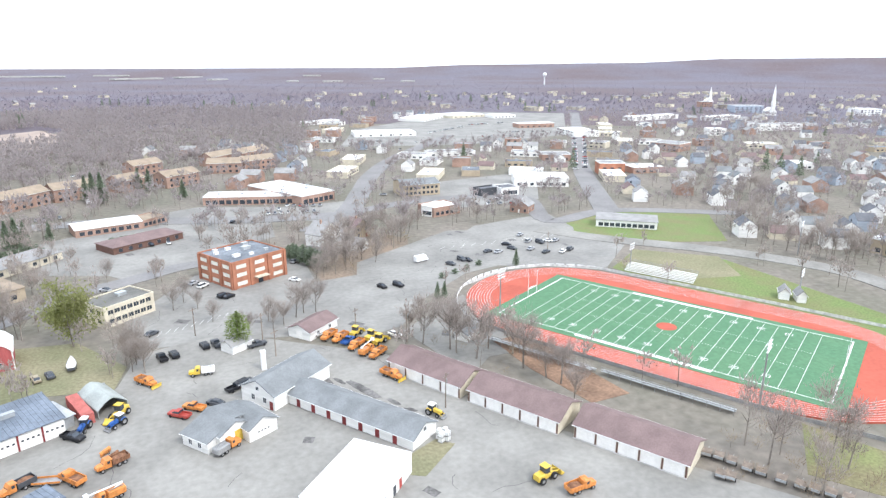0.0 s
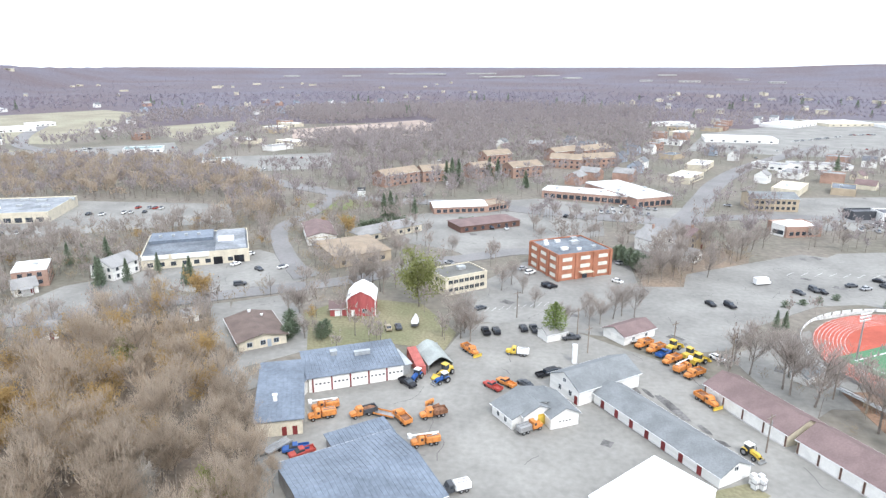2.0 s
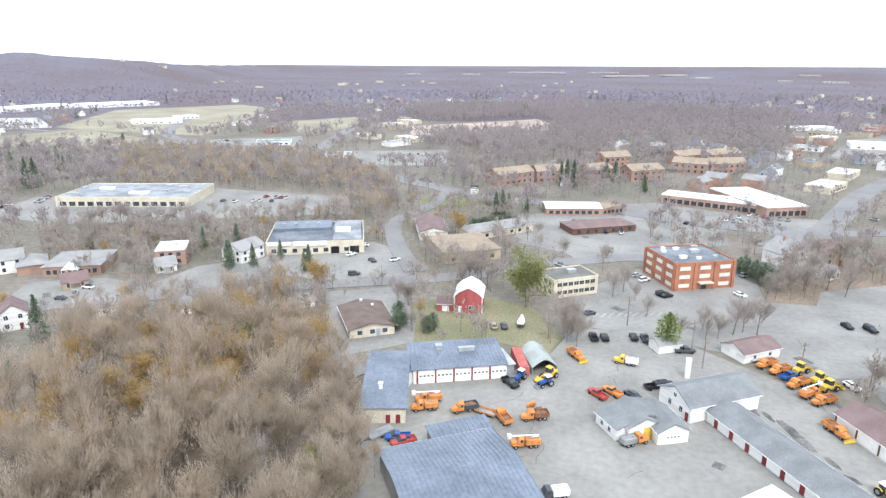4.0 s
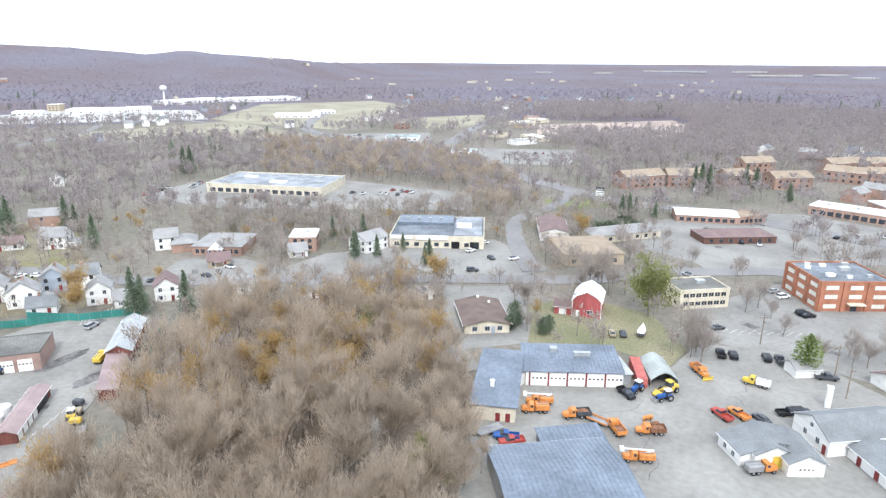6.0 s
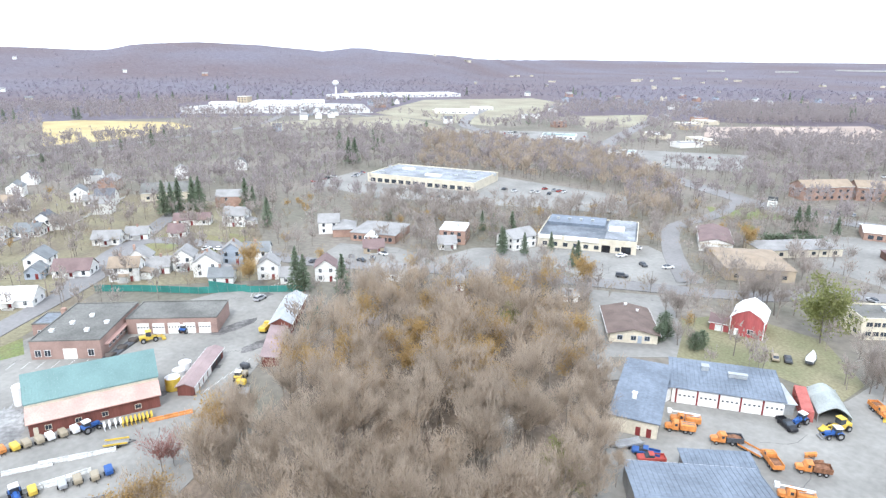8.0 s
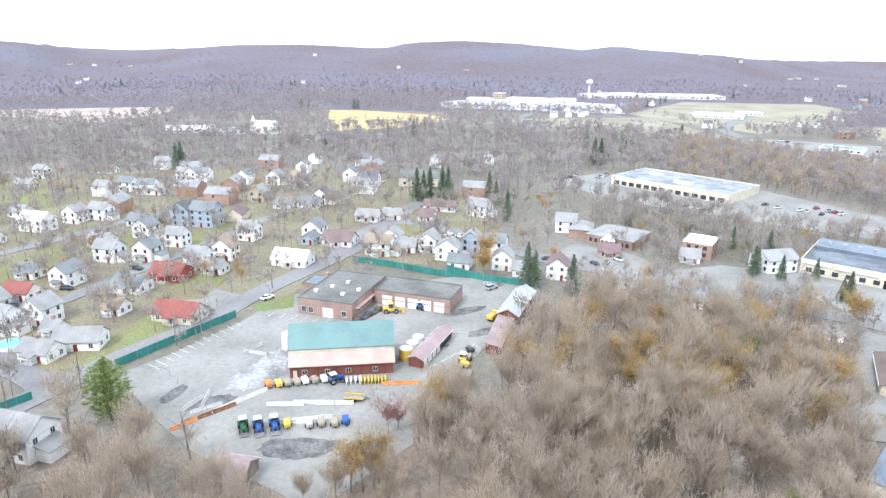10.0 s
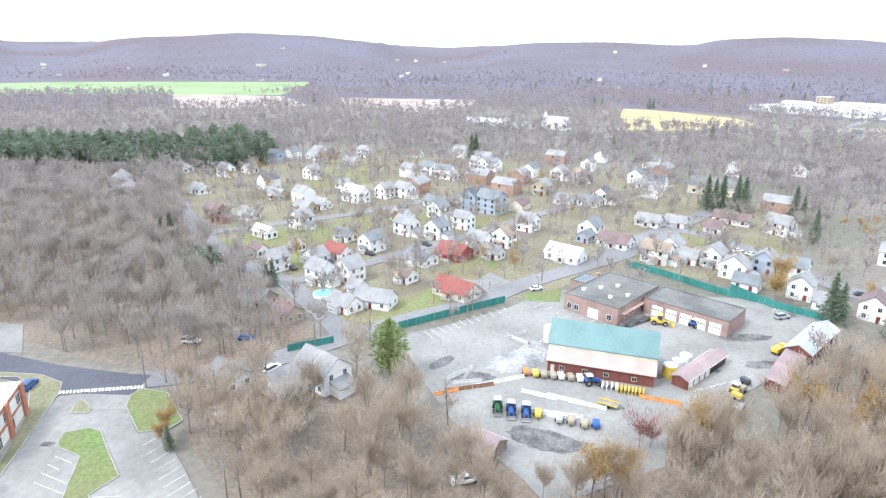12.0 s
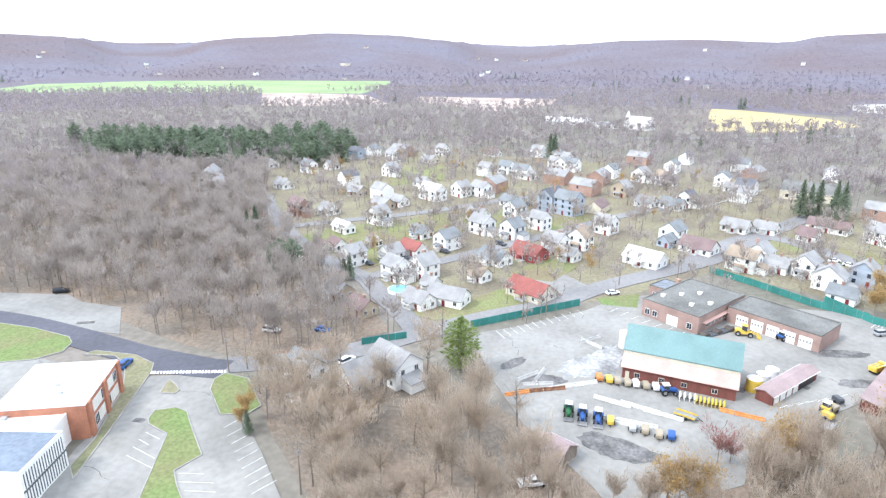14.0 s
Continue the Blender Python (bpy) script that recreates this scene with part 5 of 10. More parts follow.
def plow_blade(x, y, rot, m="yellow", length=3.0):
    t = thing("plow_blade", x, y, rot, "%s snow plow blade set on the ground" % COLOUR.get(m, m), "plow", "stored plow blades", z=0.14)
    bm = bmesh.new()
    prism(bm, ((0, 0), (0.15, 0), (0.02, 0.4), (0.06, 0.85), (0.3, 1.1), (0.18, 1.12), (-0.1, 0.85), (-0.14, 0.4)), "x", -length / 2, length / 2)
    part("blade", bm, M[m], t)
    part("frame", tubes(((-0.7, -0.1, 0.5), (0, -1.0, 0.35), 0.07, 0.07, 6), ((0.7, -0.1, 0.5), (0, -1.0, 0.35), 0.07, 0.07, 6)), M["black"], t)


def barrier(x, y, rot, length=9.0, m="wornwhite", label="long pale concrete barrier laid in the yard"):
    t = thing("barrier", x, y, rot, label, "barrier", "yard barriers", z=0.13)
    n = max(1, int(length / 3))
    for k in range(n):
        a = -length / 2 + length * k / n + 0.05
        bm = bmesh.new()
        prism(bm, ((-0.45, 0), (0.45, 0), (0.4, 0.25), (0.15, 0.5), (0.1, 0.8), (-0.1, 0.8), (-0.15, 0.5), (-0.4, 0.25)), "x", a, a + length / n - 0.1)
        part("block", bm, M[m], t)


def boat(x, y, rot):
    t = thing("wrapped_boat", x, y, rot, "boat under white shrink wrap on a trailer", "boat", z=0.13)
    part("hull", loft([(-3.2, 0.9, 0.7, 1.5), (0, 1.2, 0.6, 1.7), (2.2, 0.8, 0.8, 1.8), (3.5, 0.15, 1.3, 1.9)]), M["darkgrey"], t)
    bm = bmesh.new()
    prev = None
    for xx, hw, top in ((-3.3, 0.9, 1.9), (-1, 1.2, 2.9), (0.8, 1.1, 3.2), (2.4, 0.75, 2.6), (3.6, 0.15, 1.95)):
        ring = [bm.verts.new((xx, -hw, 1.5)), bm.verts.new((xx, 0, top)), bm.verts.new((xx, hw, 1.5))]
        if prev:
            for k in range(3):
                bm.faces.new((prev[k], prev[(k + 1) % 3], ring[(k + 1) % 3], ring[k]))
        else:
            bm.faces.new(ring)
        prev = ring
    bm.faces.new(prev)
    bmesh.ops.recalc_face_normals(bm, faces=bm.faces)
    part("wrap", bm, M["white"], t, "white shrink wrap")
    wheels(t, (-1.0,), 1.9, 0.34, 0.2)


# ---- poles, fences, tanks ----
def utility_pole(x, y, h=11.0, rot=0, arm=True, m="wood"):
    t = thing("utility_pole", x, y, rot, "weathered wooden utility pole with crossarm", "utility pole", "utility poles")
    part("pole", tubes(((0, 0, -0.3), (0, 0, h), 0.17, 0.11, 8)), M[m], t)
    if arm:
        part("crossarm", boxes((-1.3, -0.06, h - 0.9, 1.3, 0.06, h - 0.75)), M[m], t)
        for k in (-1.2, -0.5, 0.5, 1.2):
            part("insulator", tubes(((k, 0, h - 0.75), (k, 0, h - 0.5), 0.05, 0.04, 6)), M["steel"], t)
        part("transformer", tubes(((0.32, 0, h - 2.6), (0.32, 0, h - 1.7), 0.22, 0.22, 8)), M["steel"], t, "grey drum transformer")
    CLEAR.append([(x - 0.8, y - 0.8), (x + 0.8, y - 0.8), (x + 0.8, y + 0.8), (x - 0.8, y + 0.8)])


def wire(p, q, sag=0.8, r=0.025):
    cu = bpy.data.curves.new("overhead_wire", "CURVE")
    cu.dimensions, cu.bevel_depth, cu.bevel_resolution = "3D", r, 0
    s = cu.splines.new("POLY")
    s.points.add(10)
    for i in range(11):
        t = i / 10
        v = Vector(p).lerp(Vector(q), t)
        s.points[i].co = (v.x, v.y, v.z - sag * 4 * t * (1 - t), 1)
    cu.materials.append(M["darkgrey"])
    tagged(new("overhead_wire", cu), "thin dark overhead wire between poles", "wire", "overhead wires")


def mesh_fence(pts, h=2.4, m="fence", label="teal screened chain fence", step=3.0):
    t = thing("fence", *pts[0], 0, label, "fence", z=0)
    o = Vector((*pts[0], 0))
    for p, q in zip(pts, pts[1:]):
        p, q = Vector((*p, 0)) - o, Vector((*q, 0)) - o
        n = max(1, round((q - p).length / step))
        d = (q - p).normalized()
        s = Vector((-d.y, d.x, 0)) * 0.03
        for k in range(n):
            a, c = p.lerp(q, k / n), p.lerp(q, (k + 1) / n)
            part("post", tubes(((*a.xy, -0.2), (*a.xy, h + 0.15), 0.05, 0.05, 5)), M["steel"], t)
            bm = bmesh.new()
            v = [bm.verts.new(w) for w in (a + s, c + s, c - s, a - s)]
            u = [bm.verts.new(w.co + Vector((0, 0, h))) for w in v]
            for i in range(4):
                v[i].co.z = 0.1
            for f in ((v[0], v[1], u[1], u[0]), (v[1], v[2], u[2], u[1]), (v[2], v[3], u[3], u[2]), (v[3], v[0], u[0], u[3]), (u[0], u[1], u[2], u[3])):
                bm.faces.new(f)
            bmesh.ops.recalc_face_normals(bm, faces=bm.faces)
            part("panel", bm, M[m], t)


def tank(x, y, r, h, m="yellow", label="yellow round brine tank"):
    t = thing("tank", x, y, 0, label, "tank")
    part("shell", tubes(((0, 0, 0), (0, 0, h), r, r, 20)), M[m], t)
    part("dome", tubes(((0, 0, h), (0, 0, h + r * 0.3), r, r * 0.4, 20)), M["white"], t)


def light_mast(x, y, h=20, rot=0):
    t = thing("floodlight_mast", x, y, rot, "tall steel floodlight mast with a bank of lamps", "floodlight", "stadium floodlights")
    part("pole", tubes(((0, 0, -0.3), (0, 0, h), 0.3, 0.14, 10)), M["steel"], t)
    for r in range(3):
        part("crossarm", boxes((-1.9, -0.06, h - 0.4 - r * 0.9, 1.9, 0.06, h - 0.28 - r * 0.9)), M["steel"], t)
        for k in range(5):
            x0 = -1.7 + k * 0.85
            part("lamp", tubes(((x0, 0.0, h - 0.1 - r * 0.9), (x0, -0.4, h - 0.25 - r * 0.9), 0.16, 0.3, 8)), M["white"], t)


def goalposts(x, y, rot):
    t = thing("goalposts", x, y, rot, "white football goalposts on green turf", "goalposts", "goalposts")
    part("crossbar", tubes(((-2.9, 0, 3.05), (2.9, 0, 3.05), 0.09, 0.09, 8)), M["white"], t)
    for k in (-2.9, 2.9):
        part("upright", tubes(((k, 0, 3.0), (k, 0, 8.5), 0.08, 0.06, 8)), M["white"], t)
        part("leg", tubes(((k, 0, 0), (k, 0, 3.05), 0.1, 0.1, 8)), M["white"], t)


def bleachers(x, y, rot, length, rows, label, m="silvermetal"):
    t = thing("bleachers", x, y, rot, label, "bleachers")
    for k in range(rows):
        part("bench", boxes((-length / 2, k * 0.75, 0.35 + k * 0.35, length / 2, k * 0.75 + 0.3, 0.42 + k * 0.35)), M[m], t)
        part("footboard", boxes((-length / 2, k * 0.75 + 0.35, 0.05 + k * 0.35, length / 2, k * 0.75 + 0.7, 0.1 + k * 0.35)), M[m], t)
    for k in range(int(length / 3) + 1):
        xx = -length / 2 + 3 * k
        part("support", tubes(((xx, 0, 0), (xx, rows * 0.75, rows * 0.35), 0.06, 0.06, 5), ((xx, rows * 0.75, 0), (xx, rows * 0.75, rows * 0.35 + 1.0), 0.05, 0.05, 5)), M["steel"], t)
    part("back_rail", boxes((-length / 2, rows * 0.75, rows * 0.35 + 0.9, length / 2, rows * 0.75 + 0.06, rows * 0.35 + 1.0), (-length / 2, rows * 0.75, rows * 0.35 + 0.45, length / 2, rows * 0.75 + 0.06, rows * 0.35 + 0.52)), M["steel"], t)


def steeple(x, y, h, label):
    t = thing("church_steeple", x, y, -30, label, "church")
    part("tower", boxes((-2.6, -2.6, -0.2, 2.6, 2.6, h * 0.45)), M["siding"], t)
    part("belfry", boxes((-2.0, -2.0, h * 0.45, 2.0, 2.0, h * 0.62)), M["siding"], t)
    bm = bmesh.new()
    v = [bm.verts.new(p) for p in ((-1.9, -1.9, h * 0.62), (1.9, -1.9, h * 0.62), (1.9, 1.9, h * 0.62), (-1.9, 1.9, h * 0.62), (0, 0, h))]
    for k in range(4):
        bm.faces.new((v[k], v[(k + 1) % 4], v[4]))
    bm.faces.new(v[3::-1])
    part("spire", bm, M["white"], t)
    bm = bmesh.new()
    prism(bm, ((-7, -0.2), (7, -0.2), (7, 7), (0, 12), (-7, 7)), "y", 2.6, 24)
    part("nave", bm, M["siding"], t)
    for k in range(4):
        o = part("window", with_mat(panel_mesh("frame", 1.2, 3.0, 2), "white"), None, t)
        o.matrix_basis = pose(-7, 6 + 4.5 * k, 2, 0, 0, 270)
        part("pane", with_mat(panel_mesh("pane", 1.2, 3.0, 1), "glass"), None, o)


def water_tower(x, y, h):
    t = thing("water_tower", x, y, 0, "white bulb-topped water tower", "water tower")
    part("shaft", tubes(((0, 0, -0.5), (0, 0, h * 0.7), 2.0, 1.2, 10)), M["white"], t)
    bm = bmesh.new()
    bmesh.ops.create_uvsphere(bm, u_segments=16, v_segments=10, radius=h * 0.17, matrix=Matrix.Translation((0, 0, h * 0.83)))
    for v in bm.verts:
        v.co.z = h * 0.83 + (v.co.z - h * 0.83) * 0.8
    part("bowl", bm, M["white"], t)


def cart(x, y, rot):
    """A weathered two-wheeled wagon with a railed tray."""
    t = thing("wagon", x, y, rot, "weathered grey wagon stored below bare trees", "wagon", "row of wagons", z=0.12)
    part("tray", boxes((-1.5, -0.9, 0.75, 1.5, 0.9, 0.85)), M["wood"], t)
    for sd in (-1, 1):
        part("rail", boxes((-1.5, sd * 0.9 - 0.04, 1.25, 1.5, sd * 0.9 + 0.04, 1.4), (-1.5, sd * 0.9 - 0.04, 0.85, -1.4, sd * 0.9 + 0.04, 1.25), (1.4, sd * 0.9 - 0.04, 0.85, 1.5, sd * 0.9 + 0.04, 1.25)), M["wood"], t)
    part("tailboard", boxes((-1.55, -0.9, 0.85, -1.5, 0.9, 1.4)), M["silvermetal"], t)
    part("drawbar", tubes(((1.5, 0, 0.7), (3.0, 0, 0.4), 0.06, 0.05, 6)), M["steel"], t)
    wheels(t, (-0.5,), 1.9, 0.42, 0.2)


def sign_board(x, y, rot):
    """A tall roadside sign: two posts and three panels, its writing too far to read."""
    t = thing("road_sign", x, y, rot, "tall grey roadside sign with three panels", "sign")
    for k in (-1.6, 1.6):
        part("post", boxes((k - 0.15, -0.15, -0.2, k + 0.15, 0.15, 7.2)), M["steel"], t)
    for z0, z1, m in ((5.4, 7.4, "darkgrey"), (3.6, 5.2, "white"), (2.2, 3.4, "white")):
        p = part("panel", boxes((-2.3, -0.25, z0, 2.3, 0.25, z1)), M[m], t)
        part("text_bar", boxes((-1.7, -0.29, z0 + 0.5, 1.7, -0.25, z0 + 0.75)), M["white" if m == "darkgrey" else "darkgrey"], p)


def totes(x, y, rot):
    """A stack of white caged tanks at the end of the long shed."""
    for i in range(4):
        for k in range(2):
            t = thing("caged_tank", x + (i % 2) * 1.3 - 0.6, y + (i // 2) * 1.3 - 0.6, rot, "white plastic tank in a wire cage", "tank", "stacked tanks", z=0.13 + k * 1.2)
            part("tank", loft([(-0.5, 0.5, 0.15, 1.1), (0.5, 0.5, 0.15, 1.1)]), M["white"], t)
            part("pallet", boxes((-0.6, -0.6, 0, 0.6, 0.6, 0.14)), M["steel"], t)
            for q in (-0.56, 0, 0.56):
                part("cage_bar", boxes((q - 0.02, -0.58, 0.14, q + 0.02, -0.54, 1.12)), M["steel"], t)


# ---- trees ----
def sliver(rng, p, d, length, width):
    """Twig or leaf: one narrow triangle."""
    d = d / (np.linalg.norm(d) + 1e-9)
    s = np.cross(d, rng.normal(size=3))
    s = s / (np.linalg.norm(s) + 1e-9) * width / 2
    return [p - s, p + s, p + d * length]


def limb(p, q, r0, r1):
    d = (q - p) / (np.linalg.norm(q - p) + 1e-9)
    u = np.cross(d, (0.3, 0.9, 0.2))
    u /= np.linalg.norm(u)
    w = np.cross(d, u)
    ang = [0, 2.1, 4.2]
    a = [p + (u * math.cos(k) + w * math.sin(k)) * r0 for k in ang]
    b = [q + (u * math.cos(k) + w * math.sin(k)) * r1 for k in ang]
    t = []
    for k in range(3):
        j = (k + 1) % 3
        t += [a[k], a[j], b[j], a[k], b[j], b[k]]
    return t


def bare_tree(seed, h=13.0, spread=4.2, limbs=9, subs=4, twigs=600, width=0.1, length=1.1, leafy=0.0, detail=2, fork=0.3, stout=0.016):
    """A tapered trunk with rising limbs and a fan of many fine twigs, as triangle soups (wood, twigs)."""
    rng = np.random.default_rng(seed)
    wood, tw, runs = [], [], []
    top = np.array((rng.normal() * 0.4, rng.normal() * 0.4, h * 0.7))
    mid = np.array((top[0] * 0.4, top[1] * 0.4, h * fork))
    r = stout * h
    if detail >= 0:
        wood += limb(np.array((0, 0, -0.3)), mid, r, r * 0.75) + limb(mid, top, r * 0.75, r * 0.3)
    for i in range(limbs):
        f = rng.uniform(0.0, 0.9)
        base = mid + (top - mid) * f
        a = i * 2.4 + rng.uniform(-0.4, 0.4)
        out = spread * rng.uniform(0.35, 0.95) * (1.1 - 0.45 * f)
        end = base + np.array((math.cos(a) * out, math.sin(a) * out, out * rng.uniform(0.7, 1.5)))
        end[2] = min(end[2], h * 0.92)
        runs.append((base, end, 1.0))
        if detail > 0:
            wood += limb(base, end, r * 0.34, r * 0.1)
        for j in range(subs):
            s = base + (end - base) * rng.uniform(0.3, 0.95)
            e = s + (end - base) * 0.25 + np.array((rng.normal() * spread * 0.22, rng.normal() * spread * 0.22, abs(rng.normal()) * h * 0.09 + 0.4))
            runs.append((s, e, 0.6))
            if detail > 1:
                wood += limb(s, e, r * 0.13, r * 0.04)
    runs.append((mid + (top - mid) * 0.5, top, 0.8))
    share = np.array([q[2] for q in runs])
    heart = np.array((0, 0, h * 0.28))
    for k in rng.choice(len(runs), twigs, p=share / share.sum()):
        s, e, _ = runs[k]
        p = s + (e - s) * rng.uniform(0.15, 1.08) + rng.normal(size=3) * spread * 0.1
        d = p - heart
        d = d / (np.linalg.norm(d) + 1e-9) + rng.normal(size=3) * 0.5 + np.array((0, 0, 0.5))
        tw += sliver(rng, p, d, length * rng.uniform(0.5, 1.3), width * rng.uniform(0.7, 1.3))
        if leafy and rng.random() < leafy:
            for _ in range(3):
                tw += sliver(rng, p + rng.normal(size=3) * 0.55, rng.normal(size=3), 0.42, 0.36)
    return np.array(wood), np.array(tw)


def conifer(seed, h=12.0, spread=3.0, tiers=14, per=12, width=0.6, rounded=False, reach=0.45):
    rng = np.random.default_rng(seed)
    wood = limb(np.array((0, 0, -0.3)), np.array((0, 0, h * 0.97)), 0.02 * h, 0.02)
    tw = []
    for i in range(tiers):
        f = (i + 0.5) / tiers
        z = h * (0.1 + 0.88 * f)
        rad = spread * ((1 - f) ** 0.8 if not rounded else math.sqrt(max(0.02, 1 - (2 * f - 0.9) ** 2))) * rng.uniform(0.75, 1.15)
        for k in range(per):
            a = k * math.tau / per + rng.uniform(0, 0.5)
            o = np.array((math.cos(a), math.sin(a), 0))
            for q in (0.25, 0.55, 0.85):
                p = o * rad * (q - 0.15) + np.array((0, 0, z + rng.normal() * 0.3))
                d = o * 1.0 + rng.normal(size=3) * 0.35 + np.array((0, 0, -0.25 if not rounded else 0.2))
                tw += sliver(rng, p, d, rad * reach * rng.uniform(0.7, 1.2) + 0.3, width * rng.uniform(0.6, 1.2))
    return np.array(wood), np.array(tw)


def soup_mesh(name, v, material):
    """A mesh out of a soup of triangles."""
    n = len(v) // 3
    me = bpy.data.meshes.new(name)
    me.vertices.add(n * 3)
    me.loops.add(n * 3)
    me.polygons.add(n)
    me.vertices.foreach_set("co", np.ascontiguousarray(v, dtype=np.float32).ravel())
    me.loops.foreach_set("vertex_index", np.arange(n * 3, dtype=np.int32))
    me.polygons.foreach_set("loop_start", np.arange(0, n * 3, 3, dtype=np.int32))
    me.polygons.foreach_set("loop_total", np.full(n, 3, dtype=np.int32))
    me.update(calc_edges=True)
    me.materials.append(material)
    return me


def inside(px, py, poly):
    res = np.zeros(len(px), bool)
    j = len(poly) - 1
    for i in range(len(poly)):
        xi, yi, xj, yj = poly[i][0], poly[i][1], poly[j][0], poly[j][1]
        if yi != yj:
            hit = ((yi > py) != (yj > py)) & (px < (xj - xi) * (py - yi) / (yj - yi) + xi)
            res ^= hit
        j = i
    return res


def free(pts):
    ok = np.ones(len(pts), bool)
    x, y = pts[:, 0], pts[:, 1]
    for poly in CLEAR:
        bx = [p[0] for p in poly]
        by = [p[1] for p in poly]
        m = ok & (x > min(bx)) & (x < max(bx)) & (y > min(by)) & (y < max(by))
        k = np.nonzero(m)[0]
        if len(k):
            ok[k[inside(x[k], y[k], poly)]] = False
    return ok


def scatter(rng, poly, density):
    bx, by = [p[0] for p in poly], [p[1] for p in poly]
    n = int((max(bx) - min(bx)) * (max(by) - min(by)) * density)
    p = np.c_[rng.uniform(min(bx), max(bx), n), rng.uniform(min(by), max(by), n)]
    p = p[inside(p[:, 0], p[:, 1], poly)]
    return p[free(p)]


def plant_stuff(name, soups, pts, size, mats, label, rng, category="trees", suffixes=("trunks", "twigs")):
    """Many trees in one mesh each for wood and twigs: woods that nobody could count."""
    zz = np.array([gz(x, y) for x, y in pts]) if len(pts) else np.zeros(0)
    for part_no, suffix in enumerate(suffixes):
        out = []
        for s in range(len(soups)):
            k = np.arange(s, len(pts), len(soups))
            v = soups[s][part_no]
            if not len(k) or not len(v):
                continue
            a, sc = rng.uniform(0, math.tau, len(k)), size * rng.uniform(0.7, 1.25, len(k))
            sz = sc * rng.uniform(0.85, 1.15, len(k))
            c, sn = np.cos(a) * sc, np.sin(a) * sc
            x = v[None, :, 0] * c[:, None] - v[None, :, 1] * sn[:, None] + pts[k, 0][:, None]
            y = v[None, :, 0] * sn[:, None] + v[None, :, 1] * c[:, None] + pts[k, 1][:, None]
            z = v[None, :, 2] * sz[:, None] + zz[k][:, None]
            out.append(np.stack([x, y, z], -1).reshape(-1, 3))
        if out:
            tagged(new(name + "_" + suffix, soup_mesh(name, np.concatenate(out), mats[part_no])), label, category, kind="stuff")


TREES = {}


def tree(kind, x, y, s=1.0, rot=0):
    """One tree of its own: trunk and crown."""
    if kind not in TREES:
        base = kind.rstrip("0123456789")
        seed = sum(map(ord, kind))
        if base == "brown":
            w, t = bare_tree(seed, h=14.5, spread=4.0, limbs=11, subs=5, twigs=1750, width=0.085, length=1.08, stout=0.013)
            ms = (M["bark"], M["browntwig"])
        elif base in ("bare", "pale"):
            w, t = bare_tree(seed, spread=4.8, limbs=11, subs=5, twigs=2200, width=0.065, length=1.15, fork=0.2, stout=0.021)
            ms = (M["bark"] if base == "bare" else M["palebark"], M["twig"] if base == "bare" else M["palebark"])
        elif base == "oak":
            w, t = bare_tree(seed, spread=4.4, twigs=800, leafy=0.75)
            ms = (M["bark"], M["oak"])
        elif base == "russet":
            w, t = bare_tree(seed, h=8, spread=4, twigs=900)
            ms = (M["bark"], M["russet"])
        elif base == "fresh":
            w, t = bare_tree(seed, h=11, spread=4.6, twigs=850, leafy=1.0, fork=0.12)
            ms = (M["bark"], M["fresh"])
        elif base == "spruce":
            w, t = conifer(seed, 13, 4.6, 24, 26, 0.36, True, 0.2)
            ms = (M["bark"], M["spruceleaf"])
        elif base == "cedar":
            w, t = conifer(seed, 8, 3.4, 16, 20, 0.36, True, 0.22)
            ms = (M["bark"], M["pine"])
        elif base == "bush":
            w, t = conifer(seed, 2.2, 1.6, 6, 8, 0.4, True)
            ms = (M["bark"], M["pine"])
        else:
            w, t = conifer(seed, tiers=20, per=18, width=0.4, reach=0.28)
            ms = (M["bark"], M["pine"])
        TREES[kind] = (soup_mesh("trunk", w, ms[0]), soup_mesh("crown", t, ms[1]))
    base = kind.rstrip("0123456789")
    lab, nm, cat = {"brown": ("tall leafless brown tree in dense woods", "bare_tree", "tree"), "bare": ("leafless grey-brown tree with a fine twiggy crown", "bare_tree", "tree"), "pale": ("pale-barked leafless tree among darker ones", "pale_tree", "tree"),
                    "oak": ("oak holding dry orange-brown leaves", "oak_tree", "tree"), "russet": ("small tree with pinkish-red twigs", "russet_tree", "tree"),
                    "fresh": ("tree with yellow-green leaves in winter woods", "green_tree", "tree"), "spruce": ("broad yellow-green conifer beside asphalt", "conifer", "tree"),
                    "cedar": ("broad dark evergreen beside a building", "evergreen", "tree"), "bush": ("low dark evergreen bush", "bush", "bush"), "pine": ("dark green conifer with drooping boughs", "conifer", "tree")}[base]
    t = thing(nm, x, y, rot, lab, cat, "trees")
    t.scale = (s, s, s)
    part("trunk", TREES[kind][0], None, t)
    part("crown", TREES[kind][1], None, t)


def grove(kind, pts, rng, s=1.0, n=6):
    for i, (x, y) in enumerate(pts):
        tree(kind + str(i % n), x, y, s * rng.uniform(0.75, 1.2), rng.uniform(0, 360))


# ---- sports ground ----
TRACK = Matrix.Translation((124.7, 139.6, 0)) @ pose(0, 0, 0, 0, 0, -58.7)


def oval(r, half, n=26, cy=4.0):
    """Outline of a running track: two half circles and two straights."""
    p = [(half + r * math.cos(a), cy + r * math.sin(a)) for a in (-math.pi / 2 + math.pi * k / n for k in range(n + 1))]
    return p + [(-half + r * math.cos(a), cy + r * math.sin(a)) for a in (math.pi / 2 + math.pi * k / n for k in range(n + 1))]


def world_of(pts):
    return [tuple((TRACK @ Vector((*p, 0))).xy) for p in pts]


